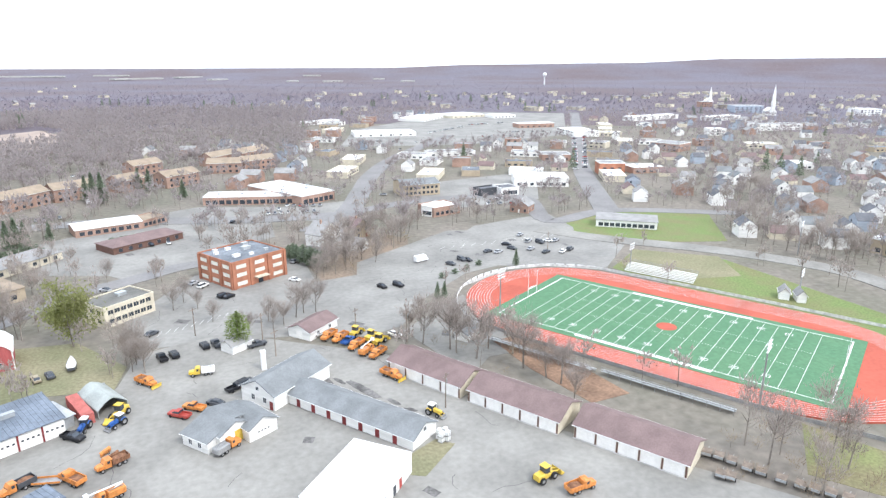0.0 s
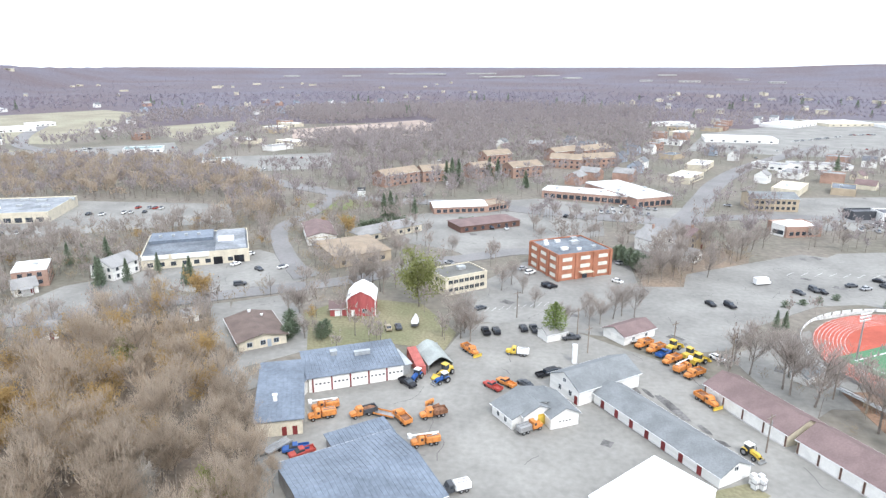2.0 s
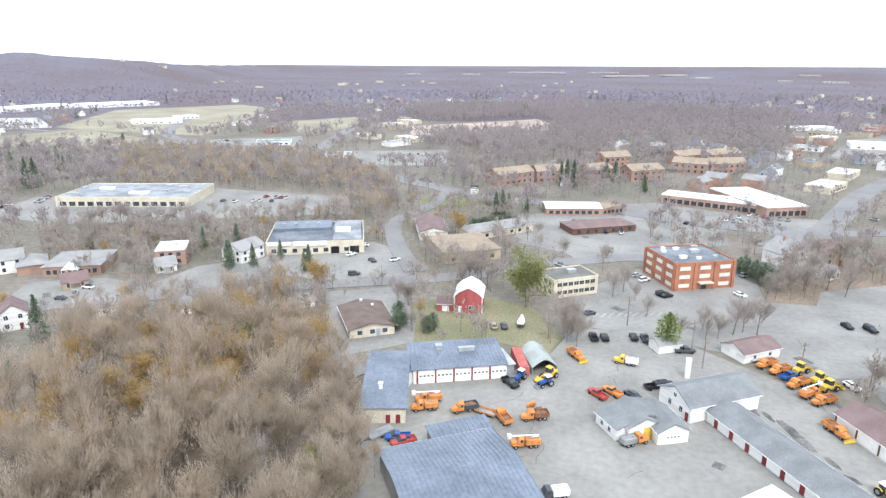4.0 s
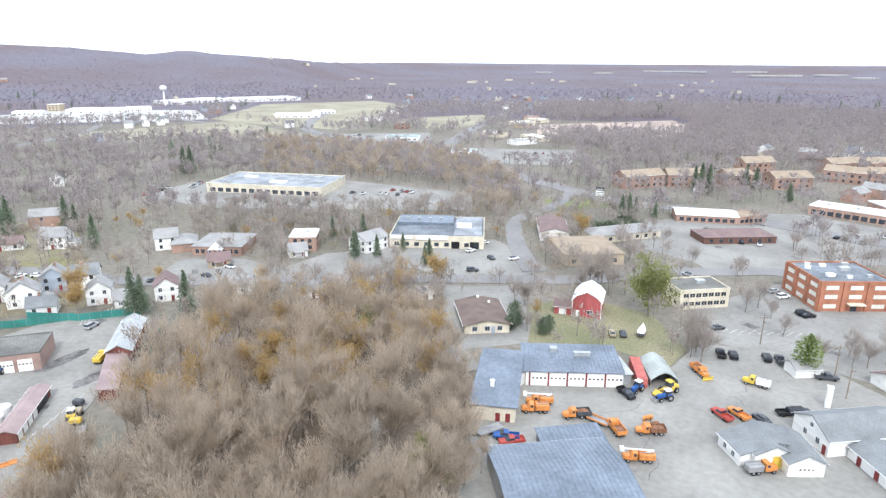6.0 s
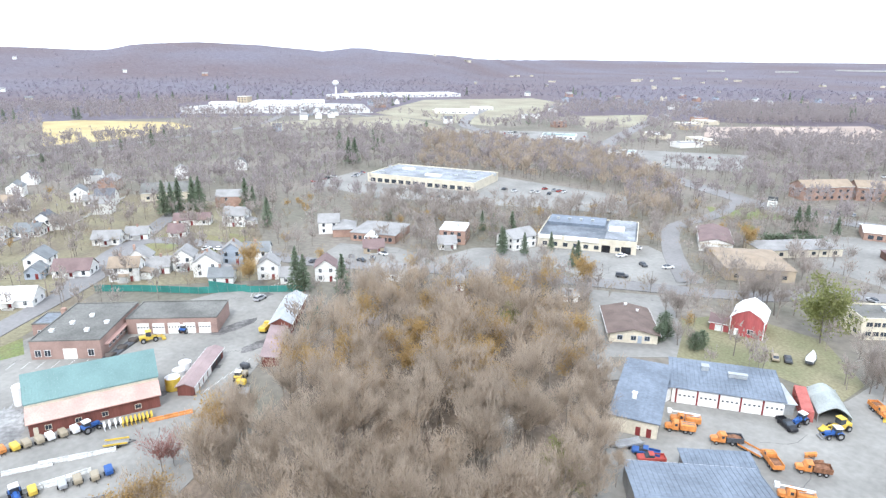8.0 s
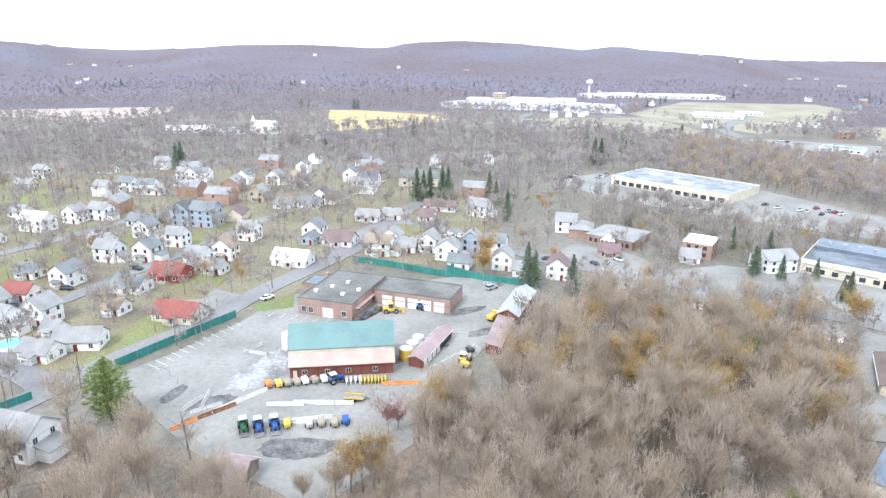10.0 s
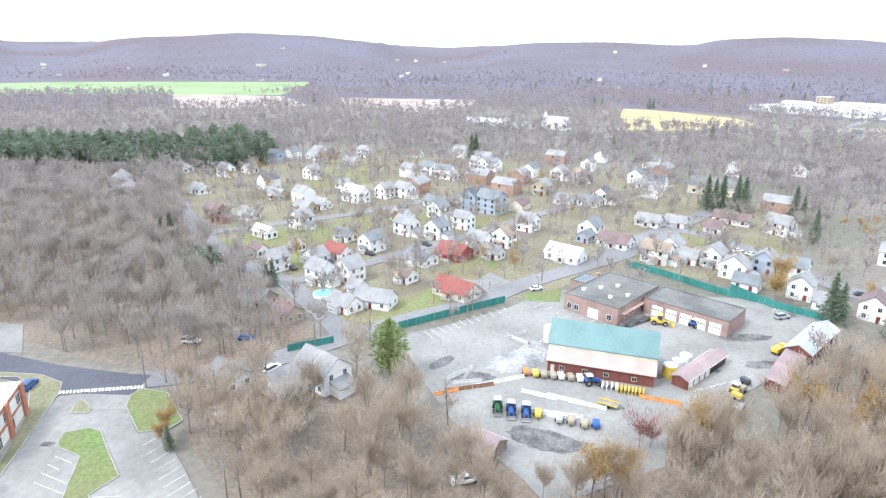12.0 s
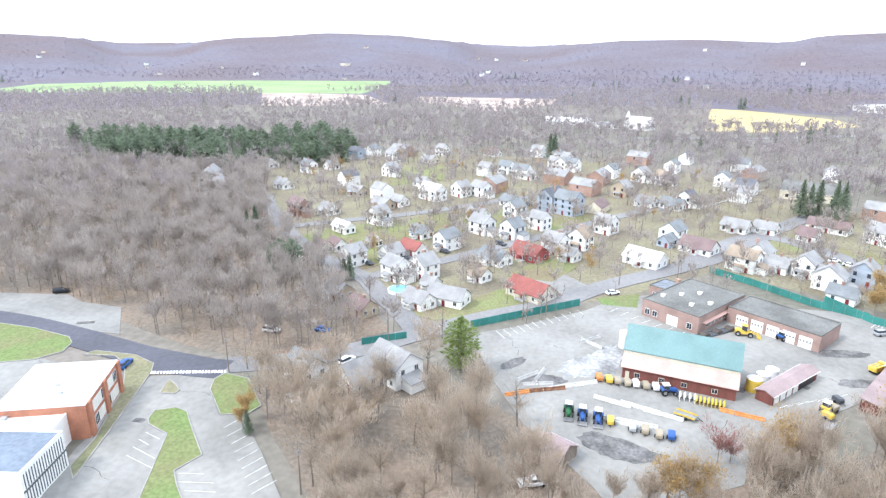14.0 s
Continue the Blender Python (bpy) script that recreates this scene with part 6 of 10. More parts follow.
def ring(r0, r1, half, z):
    bm = bmesh.new()
    a, b = [bm.verts.new((*p, z)) for p in oval(r0, half)], [bm.verts.new((*p, z)) for p in oval(r1, half)]
    n = len(a)
    for i in range(n):
        bm.faces.new((a[i], b[i], b[(i + 1) % n], a[(i + 1) % n]))
    bmesh.ops.recalc_face_normals(bm, faces=bm.faces)
    return bm


bm = bmesh.new()
prism(bm, oval(35, 33), "z", -0.2, 0.5)
track = tagged(part("running_track", bm, M["track"], None), "red running track with white lane lines", "running track", kind="structure")
track.matrix_world = TRACK
CLEAR.append(world_of(oval(36, 33)))
for k in range(9):
    part("lane_line", ring(27.0 + k * 0.97, 27.09 + k * 0.97, 33, 0.53), M["white"], track)
part("throwing_circle", boxes((-50, 5, 0.4, -46, 8.5, 0.54)), M["white"], track)

bm = bmesh.new()
prism(bm, ((-49, -23.2), (49, -23.2), (49, 25.2), (-49, 25.2)), "z", -0.1, 0.57)
turf = tagged(part("football_field", bm, M["turf"], None), "green artificial turf football field with white markings", "sports field", kind="structure")
turf.matrix_world = TRACK
YD = 0.8333 * 0.9144
Y0, Y1 = -20.4, 22.4
for k in range(-10, 11):
    x = k * 5 * YD
    part("yard_line", boxes((x - 0.07, Y0, 0.57, x + 0.07, Y1, 0.585)), M["wornwhite"], turf)
    if abs(k) < 10:
        for j in (1, 2, 3, 4):
            xx = x + j * YD
            part("hash_mark", boxes((xx - 0.06, Y0 + 0.2, 0.57, xx + 0.06, Y0 + 0.8, 0.584), (xx - 0.06, Y1 - 0.8, 0.57, xx + 0.06, Y1 - 0.2, 0.584),
                                    (xx - 0.06, -5, 0.57, xx + 0.06, -4.5, 0.584), (xx - 0.06, 6.5, 0.57, xx + 0.06, 7.0, 0.584)), M["wornwhite"], turf)
for x in (-60 * YD, 60 * YD):
    part("end_line", boxes((x - 0.2, Y0, 0.57, x + 0.2, Y1, 0.586)), M["white"], turf)
for y in (Y0, Y1):
    part("side_line", boxes((-60 * YD, y - 0.1, 0.57, 60 * YD, y + 0.1, 0.587)), M["white"], turf)
    s = -1 if y < 0 else 1
    part("team_box_line", boxes((-25 * YD, min(y, y + s * 1.3), 0.57, 25 * YD, max(y, y + s * 1.3), 0.588)), M["white"], turf)
bm = bmesh.new()
bmesh.ops.create_cone(bm, cap_ends=True, segments=28, radius1=3.0, radius2=3.0, depth=0.02, matrix=Matrix.Translation((0, 1, 0.58)))
part("midfield_mark", bm, M["track"], turf, "round red mark at midfield")
for side, y, rz in ((0, Y0 + 5.5, 0), (1, Y1 - 5.5, 180)):
    for k in range(-4, 5):
        cu = bpy.data.curves.new("yard_number", "FONT")
        cu.body, cu.size, cu.align_x, cu.align_y = str(50 - abs(k) * 10), 2.6, "CENTER", "CENTER"
        ob = new("tmp", cu)
        me = bpy.data.meshes.new_from_object(ob)
        bpy.data.objects.remove(ob)
        o = part("yard_number", me, M["wornwhite"], turf)
        if not me.materials:
            me.materials.append(M["wornwhite"])
        o.matrix_basis = pose(k * 10 * YD, y, 0.59, 0, 0, rz)
p = world_of([(-46, 1), (46, 1)])
goalposts(*p[0], 31.3)
goalposts(*p[1], 31.3)
p = world_of([(-19, 46.5), (-21, -37.0), (13, -36.2)])
bleachers(*p[0], -58.7, 26, 7, "white metal grandstand beside the track", "white")
bleachers(*p[1], -58.7 + 180, 32, 5, "low grey metal stands above the earth bank")
bleachers(*p[2], -58.7 + 180, 32, 4, "low grey metal stands along the track")
mesh_fence(world_of([(-70, -6), (-68, 20), (-58, 33), (-40, 41.5), (-20, 42), (20, 42), (60, 41)]), 1.1, "wornwhite", "pale low fence round the track", 4)
mesh_fence(world_of([(-64, -20), (-50, -30), (-30, -32.5), (40, -32.2), (64, -30)]), 1.1, "steel", "low grey chain fence beside the track", 4)
for k in range(26):
    f = math.radians(105 + k * 6.0)
    x, y = world_of([(-33 + 38 * math.cos(f), 4 + 38 * math.sin(f))])[0]
    t = thing("fence_banner", x, y, -58.7 + math.degrees(f) + 90, "white advertising banner on the track fence", "banner", "track banners", z=0)
    part("sheet", boxes((-1.6, -0.04, 0.15, 1.6, 0.04, 1.15)), M["white"], t)
    part("post", tubes(((-1.7, 0, 0), (-1.7, 0, 1.3), 0.05, 0.05, 5)), M["steel"], t)


def pool(x, y):
    t = thing("garden_pool", x, y, 0, "round blue above-ground pool in a garden", "pool")
    part("wall", tubes(((0, 0, 0), (0, 0, 1.2), 3.4, 3.4, 24)), M["white"], t)
    part("water", tubes(((0, 0, 1.1), (0, 0, 1.23), 3.2, 3.2, 24)), M["water"], t)


def water_tower_far(x, y):
    d = math.hypot(x, y)
    k = 2600 / d
    t = thing("water_tower", x * k, y * k, 0, "white round water tower on the horizon", "water tower")
    part("shaft", tubes(((0, 0, -0.5), (0, 0, 22), 3, 2, 10)), M["white"], t)
    bm = bmesh.new()
    bmesh.ops.create_uvsphere(bm, u_segments=14, v_segments=9, radius=8, matrix=Matrix.Translation((0, 0, 38)))
    part("bowl", bm, M["white"], t)
    part("neck", tubes(((0, 0, 22), (0, 0, 32), 2, 4, 10)), M["white"], t)


def covered_pile(x, y, rot, length):
    """A long heap of stored pipes and beams under dark sheets."""
    t = thing("covered_pile", x, y, rot, "long dark heap of stored pipes beside a brick wall", "heap")
    rnd = random.Random(5)
    for k in range(6):
        o, r = -1.0 + 0.4 * k, 0.28 + 0.1 * rnd.random()
        a, e = -length / 2 + rnd.random() * 2, length / 2 - rnd.random() * 2
        part("pipe", tubes(((a, o, r), (e, o + rnd.uniform(-0.2, 0.2), r), r, r, 9)), M["darkgrey"], t)
    for k in range(3):
        bm = loft([(-1.5, 0.7, 0.0, 0.8), (-0.6, 1.2, 0.0, 1.25), (0.7, 1.1, 0.0, 1.15), (1.6, 0.6, 0.0, 0.7)])
        part("sheet", bm, M["mulch"], t, "dark cover sheet").matrix_basis = pose(-length / 3 + k * length / 3.2, 0, 0, 0, 0, 6 * k)


# ---- buildings ----
b = building("garage", 50.4, 136.2, -59.2, 23.0, 10.5, 3.1, "gable", 2.3, "cream", "brownshingle", "long cream garage with white bay doors and mauve-brown roof", "garage", group="row of garages")
garage_bays(b, 4)
b = building("garage", 63.8, 114.9, -57.8, 23.4, 10.5, 3.1, "gable", 2.3, "cream", "brownshingle", "long cream garage with white bay doors and mauve-brown roof", "garage", group="row of garages")
garage_bays(b, 5)
b = building("garage", 78.9, 93.0, -57.8, 23.6, 10.5, 3.1, "gable", 2.3, "cream", "brownshingle", "long cream garage with white bay doors and mauve-brown roof", "garage", group="row of garages")
garage_bays(b, 5)
b = building("long_shed", 27.7, 124.2, -53.6, 35.3, 8.5, 2.6, "gable", 1.9, "siding", "greyshingle", "long white shed with maroon doors and grey shingle roof", "shed")
for k in range(7):
    add_door(b, "S", -b["w"] / 2 + 3 + k * 4.6, 1.1, 2.1, "doorred", "plain")
add_window(b, "E", 0, 2.6, 1.0, 0.9)
b = building("office_wing", 14.4, 143.5, -51.4, 10.6, 19.0, 3.8, "gable", 2.6, "siding", "greyshingle", "white gabled hall with grey shingle roof joined to the long shed", "building", ridge_along="y")
add_window(b, "S", -1.5, 1.3, 1.0, 1.3)
add_window(b, "S", 2.2, 1.3, 1.0, 1.3)
add_door(b, "S", 4.2, 1.0, 2.1, "doorred", "plain")
add_window(b, "S", 0, 3.9, 0.9, 0.9)
b = building("roof_cupola", 10.1, 155.8, 6.1, 1.2, 1.2, 5.0, "flat", 0.3, "white", "whiteroof", "tall white flue stack behind the hall", "chimney")
b = building("small_office", -1.0, 128.8, -50.6, 7.5, 15.0, 2.7, "gable", 2.0, "siding", "greyshingle", "small white office with grey shingle roof", "building")
window_row(b, "W", 2, 0.9, 0.9, 1.1)
window_row(b, "S", 2, 0.9, 0.9, 1.1)
b = building("truck_bay", 4.4, 128.5, 29.4, 6.9, 10.0, 3.0, "gable", 1.7, "siding", "greyshingle", "white truck bay with grey roof beside the office", "garage", ridge_along="y")
add_door(b, "S", 0, 3.2, 2.6, "doorwhite", lights=True)
window_row(b, "E", 2, 1.0, 0.9, 1.0)
b = building("truck_bay", -1.1, 127.7, 32.4, 7.7, 9.0, 3.2, "gable", 1.7, "siding", "greyshingle", "white gabled bay between office and garage", "garage", ridge_along="y")
add_door(b, "S", 1, 2.6, 2.7, "yellow")
b = building("white_hall", 21.2, 98.3, -43.1, 12.6, 19.0, 4.2, "flat", 0.35, "siding", "whiteroof", "low white hall with bright white flat roof", "building", rib_m="white")
add_door(b, "E", 2, 1.0, 2.1, "darkgrey", "plain")
add_window(b, "E", -2, 1.6, 0.8, 0.8)
add_door(b, "E", 4.5, 1.0, 2.1, "red", "plain")
b = building("maintenance_garage", -46.1, 140.5, 28.1, 23.1, 13.0, 3.9, "shed", 0.9, "siding", "bluemetal", "white garage wing with blue-grey metal roof and white bay doors", "garage", ribs=0.9, over=0.5)
for k in range(5):
    add_door(b, "S", -b["w"] / 2 + 3.2 + k * 4.55, 3.9, 3.3, "doorwhite", lights=True)
    part("door_post", boxes((-b["w"] / 2 + 0.75 + k * 4.55, -b["d"] / 2 - 0.14, 0, -b["w"] / 2 + 1.1 + k * 4.55, -b["d"] / 2 + 0.05, 3.6)), M["doorred"], b["thing"])
roof_unit(b, 3, 1, 4, 1.0, 0.7, z=4.9)
roof_unit(b, -4, 3, 1.6, 1.6, 0.8, z=5.0)
b = building("maintenance_garage", -57.5, 123.0, 20.9, 9.6, 26.0, 3.8, "shed", 0.8, "cream", "bluemetal", "tan block wing with streaked blue-grey metal roof", "garage", ribs=0.9, over=0.5)
add_door(b, "S", 1.0, 1.0, 2.1, "doorred", "plain")
add_door(b, "S", 3.2, 1.0, 2.1, "doorred", "plain")
roof_unit(b, -1, -5, 0.9, 0.9, 1.6, "white", z=4.0)
window_row(b, "E", 2, 1.2, 1.2, 1.2)
corner = thing("corner_bay", 0, 0, 0, "white angled bay joining two garage wings under a blue-grey roof", "garage")
bm = bmesh.new()
prism(bm, [(-54.5, 124.6), (-53.7, 130.1), (-56.2, 134.1), (-58.0, 125.6)], "z", -0.2, 3.75)
part("wall", bm, M["siding"], corner)
bm = bmesh.new()
prism(bm, [(-54.2, 124.3), (-53.300000000000004, 129.79999999999998), (-56.2, 134.1), (-58.0, 125.6)], "z", 3.76, 4.0)
part("roof", bm, M["bluemetal"], corner)
b = building("storage_shed", -30.5, 94.0, 38.3, 23.1, 23.0, 4.2, "gable", 1.6, "steel", "bluemetal", "open storage shed with big blue-grey metal roof", "shed", ribs=0.9)
for k in range(6):
    add_door(b, "E", -b["d"] / 2 + 1.6 + k * 2.3, 1.8, 3.0, "darkgrey", "plain")
b = building("lean_to", -34.8, 109.4, 40.0, 12.6, 5.0, 3.2, "shed", 0.5, "steel", "bluemetal", "lean-to with faded blue-grey metal roof", "shed", ribs=0.9)
b = building("red_barn", -55.6, 183.4, 12.1, 8.7, 11.0, 5.2, "gambrel", 3.1, "redsiding", "whiteroof", "red barn with white trim and white gambrel roof", "barn", over=0.35)
add_window(b, "S", 1.0, 1.2, 1.4, 1.2)
add_door(b, "S", -2.6, 1.2, 2.1, "white", "plain")
barn_trim(b)
b = building("barn_annex", -62.4, 179.7, 16.2, 5.1, 6.0, 2.6, "gable", 1.5, "redsiding", "brownshingle", "low red annex with brown roof beside the barn", "shed")
add_door(b, "S", 0, 2.2, 1.9, "white")
quonset(-26.7, 150.5, 119 - 90, 6.4, 11.5)
container(-30.9, 147.9, 114 - 90, "fadedred", "faded red shipping container")
b = building("side_shed", -34.7, 145.5, 38.8, 2.2, 8.0, 2.8, "shed", 0.5, "silvermetal", "silvermetal", "small grey metal shed at the end of the garage", "shed")
b = building("brown_roofed_office", -80.7, 159.1, 37.2, 13.0, 19.0, 2.9, "gable", 1.4, "cream", "umbershingle", "single-storey cream building with brown roof", "building", ridge_along="y", over=0.7)
window_row(b, "S", 3, 1.0, 1.3, 1.2, frame_m="greysiding")
add_door(b, "S", 1.7, 1.1, 2.2, "greysiding", "plain")
roof_unit(b, 0, 8, 0.7, 0.7, 0.8, "white", z=4.2)
roof_unit(b, 3, 5, 0.6, 0.6, 0.7, "white", z=3.6)
b = building("tan_shed", 26.4, 176.0, 40.8, 12.5, 8.0, 2.7, "gable", 1.6, "siding", "brownshingle", "white shed with mauve-brown roof beside parked trucks", "shed")
add_door(b, "W", 0, 2.2, 2.2, "doorwhite")
window_row(b, "S", 2, 1, 0.9, 0.9)
b = building("white_shed", 4.3, 171.3, 34.5, 6.5, 5.0, 2.4, "gable", 1.2, "siding", "palegrey", "small white shed in the car park", "shed")
add_door(b, "S", 0, 1.8, 1.9, "doorwhite")
b = building("ticket_shed", 67.1, 155.8, 40.1, 6.6, 4.0, 2.2, "gable", 1.0, "siding", "greyshingle", "small white shed behind the stands", "shed")
window_row(b, "S", 2, 0.8, 0.7, 0.8)
b = building("brick_office", 11.0, 236.1, 30.4, 22.9, 21.0, 9.6, "flat", 0.5, "brick", "slateroof", "three-storey red brick office block with pale windows and flat grey roof", "office building")
office_block(b)
b = building("tan_office", -28.5, 209.6, 39.3, 16.9, 12.0, 6.2, "flat", 0.4, "cream", "gravelroof", "two-storey tan office with ribbon windows", "building")
for z in (1.2, 4.0):
    window_row(b, "S", 7, z, 1.7, 1.3, frame_m="cream")
    window_row(b, "W", 3, z, 1.7, 1.3, frame_m="cream")
roof_unit(b, 2, 1, 3, 2, 1.0)
b = building("bay_building", -99.7, 265.6, 25.7, 12.5, 26.0, 4.0, "gable", 1.6, "siding", "brownshingle", "white-fronted building with brown roof", "building", ridge_along="y")
add_door(b, "S", 0, 12, 0.4, "cream", z=3.2)
b = building("tan_hall", -76.2, 240.3, 36.3, 23.3, 26.0, 4.4, "hip", 2.2, "tan", "tanshingle", "low tan hall with tan hipped roof", "building")
window_row(b, "S", 4, 1.2, 1.6, 1.4, frame_m="tan")
b = building("grey_hip_office", -72.2, 276.3, 50.5, 34.0, 14.0, 3.2, "hip", 2.2, "cream", "palegrey", "low office with pale grey hipped roof", "building")
window_row(b, "S", 7, 1.0, 1.5, 1.3)
b = building("shop_row", -45.2, 331.2, 18.5, 28.5, 16.0, 3.6, "gable", 1.2, "farbrick", "whiteroof", "low brick shop with bright white roof", "shop")
window_row(b, "S", 8, 0.8, 2.0, 1.6)
b = building("brick_shop", -28.1, 337.7, 44.5, 15.0, 12.0, 3.4, "flat", 0.4, "farbrick", "tanshingle", "low brick shop with tan roof", "shop")
window_row(b, "S", 5, 0.8, 1.8, 1.6)
b = building("dark_roof_hall", -27.9, 298.1, 34.2, 32.1, 14.0, 3.0, "hip", 2.2, "brownpost", "brownshingle", "long low building with dark brown roof", "building")
window_row(b, "S", 7, 0.8, 1.5, 1.4)
b = building("blue_roofed_hall", -140.0, 232.6, 27.0, 39.6, 34.0, 5.0, "flat", 0.5, "cream", "slateroof", "wide industrial hall with patched blue-grey flat roof", "warehouse")
hall_front(b)
b = building("white_house", -156.4, 202.8, -10.1, 10.6, 13.0, 5.0, "gable", 2.6, "siding", "palegrey", "white two-storey house with grey roof", "house", ridge_along="y")
house_windows(b, 2)
b = building("small_brick_office", -180.1, 190.1, 33.6, 10.9, 13.0, 6.0, "flat", 0.5, "farbrick", "whiteroof", "small two-storey brick office with white flat roof", "building", rib_m="white")
for z in (1.2, 3.9):
    window_row(b, "S", 3, z, 1.3, 1.4)
    window_row(b, "E", 3, z, 1.3, 1.4)
roof_unit(b, 1, 2, 1.6, 1.2, 0.7)
b = building("hip_roof_office", -207.1, 171.4, 29.6, 20.0, 20.0, 3.6, "hip", 3.2, "farbrick", "palegrey", "brick office with pale grey hipped roof and white porch", "building")
window_row(b, "S", 8, 0.9, 1.3, 1.5)
porch(b, 0)
b = building("hip_roof_wing", -222.3, 163.2, 51.7, 9.8, 14.0, 3.4, "hip", 2.4, "farbrick", "palegrey", "lower wing with pale grey hipped roof", "building")
b = building("cream_bungalow", -164.0, 138.2, 38.0, 11.5, 8.0, 3.6, "gable", 1.6, "siding", "palegrey", "white bungalow among bare trees", "house")
window_row(b, "S", 3, 1.0, 1.3, 1.1)
window_row(b, "W", 2, 1.0, 1.1, 1.1)
b = building("garden_shed", -106.3, 167.4, 38.0, 4.6, 6.0, 2.4, "gable", 1.2, "siding", "palegrey", "small white shed among bare trees", "shed")
add_door(b, "S", 0, 1.6, 1.9, "darkgrey", "plain")
b = building("long_white_hall", -282.0, 277.2, 19.7, 72.0, 40.0, 5.0, "flat", 0.6, "cream", "greyroof", "long white single-storey hall with grey flat roof", "warehouse", rib_m="cream")
long_hall(b)
b = building("mall", 48.5, 380.8, 29.0, 24.0, 52.0, 5.0, "flat", 0.6, "farbrick", "whiteroof", "brick mall with bright white flat roof", "mall", rib_m="white")
window_row(b, "S", 6, 0.6, 2.6, 2.4)
for k in range(5):
    roof_unit(b, -12 + k * 6, (k % 3) * 7 - 8, 1.6, 1.6, 0.9)
b = building("mall_wing", 27.2, 372.6, -14.9, 54.2, 15.0, 4.4, "flat", 0.6, "farbrick", "whiteroof", "long mall wing with white roof over a shop front", "mall", rib_m="white")
window_row(b, "S", 14, 0.6, 2.6, 2.2)
for k in range(4):
    roof_unit(b, -20 + k * 13, 1, 1.6, 1.6, 0.9)
b = building("blue_roof_block", 122.3, 364.3, 2.4, 23.7, 18.0, 7.0, "gable", 2.0, "tan", "greyshingle", "two-storey tan block with blue-grey roof", "building")
for z in (1.2, 4.2):
    window_row(b, "S", 8, z, 1.5, 1.4)
b = building("corner_shop", 112.7, 307.2, -50.3, 6.9, 14.0, 5.0, "flat", 0.5, "siding", "whiteroof", "white and brick corner shop with white roof", "shop")
window_row(b, "S", 3, 1.0, 1.8, 1.8)
b = building("corner_shop", 116.0, 308.2, 17.0, 17.5, 14.0, 4.6, "flat", 0.5, "farbrick", "whiteroof", "brick corner shop with white roof", "shop")
window_row(b, "S", 5, 1.0, 1.8, 1.6)
b = building("columned_bank", 172.2, 342.4, 2.5, 11.9, 12.0, 4.6, "flat", 0.6, "siding", "darkshingle", "white pavilion with dark roof and dark windows", "building")
window_row(b, "S", 6, 0.8, 1.4, 2.2)
b = building("drive_canopy", 161.3, 345.2, 12.6, 15.5, 8.0, 4.0, "flat", 0.8, "darkgrey", "darkshingle", "long dark canopy beside the pavilion", "canopy")
b = building("white_block", 208.4, 364.7, -22.1, 35.0, 22.0, 5.6, "flat", 0.6, "siding", "whiteroof", "large white flat-roofed block", "building")
window_row(b, "S", 8, 1.0, 2.0, 1.6)
b = building("brick_cottage", 159.6, 296.7, -47.9, 10.3, 10.0, 4.0, "gable", 3.2, "farbrick", "palegrey", "brick cottage with steep grey roof", "house", ridge_along="y")
house_windows(b, 1)
b = building("field_house", 192.5, 250.2, -36.2, 28.5, 12.0, 3.6, "shed", 0.8, "siding", "palegrey", "long white field house with grey roof beside the ball field", "building")
window_row(b, "S", 10, 0.6, 2.0, 1.6)
b = building("track_hut", 180.2, 147.0, -45.1, 3.1, 5.0, 2.6, "gable", 1.6, "siding", "palegrey", "small white hut with pale roof by the track", "shed", group="track huts", ridge_along="y")
b = building("track_hut", 182.9, 143.0, -35.5, 2.8, 5.0, 2.6, "gable", 1.6, "siding", "palegrey", "small white hut with pale roof by the track", "shed", group="track huts", ridge_along="y")
b = building("dark_roof_school", 281.9, 160.7, -80.2, 34.7, 40.0, 6.0, "flat", 0.8, "tan", "slateroof", "large low building with blue-grey flat roof and pale edge", "building", rib_m="white")
window_row(b, "S", 8, 1.0, 2.0, 1.6)
b = building("salt_barn", -143.2, 35.1, 74.3, 24.9, 14.0, 3.4, "flat", 0.0, "brownsiding", "mauvemetal", "brown-red salt barn with teal upper roof and pink lower roof", "barn")
salt_barn(b)
b = building("works_office", -183.0, 46.1, 49.0, 17.6, 26.0, 5.2, "flat", 0.3, "pinkbrick", "gravelroof", "pale red brick works office with flat gravel roof", "building", rib_m="gravelroof")
add_door(b, "S", 1.0, 3.4, 3.0, "doorwhite")
for k in (-7, -4.6, 6.2):
    add_window(b, "S", k, 1.0, 1.4, 1.7)
for k in range(5):
    add_window(b, "E", -8 + k * 2.4, 1.2, 1.2, 1.7)
for k in range(5):
    roof_unit(b, -6 + k * 3, -7 + (k * 5) % 15, 1.0, 1.0, 0.7, "white")
add_door(b, "W", 6, 1.0, 2.1, "darkgrey", "plain")
part("canopy", boxes((8.8, -11.0, 3.0, 9.9, 3.5, 3.25)), M["pinkmetal"], b["thing"], "faded pink canopy over the windows")
b = building("entry_wing", -194.6, 40.0, 49.0, 6.0, 8.5, 4.2, "flat", 0.3, "pinkbrick", "slateroof", "lower brick entry wing with dark flat roof", "building", rib_m="gravelroof")
window_row(b, "S", 2, 1.0, 1.2, 1.4)
part("chimney", boxes((1.6, 2.6, 4.0, 2.8, 3.8, 6.0)), M["farbrick"], b["thing"], "brick chimney")
covered_pile(-169.6, 50.2, 125.0, 15.0)
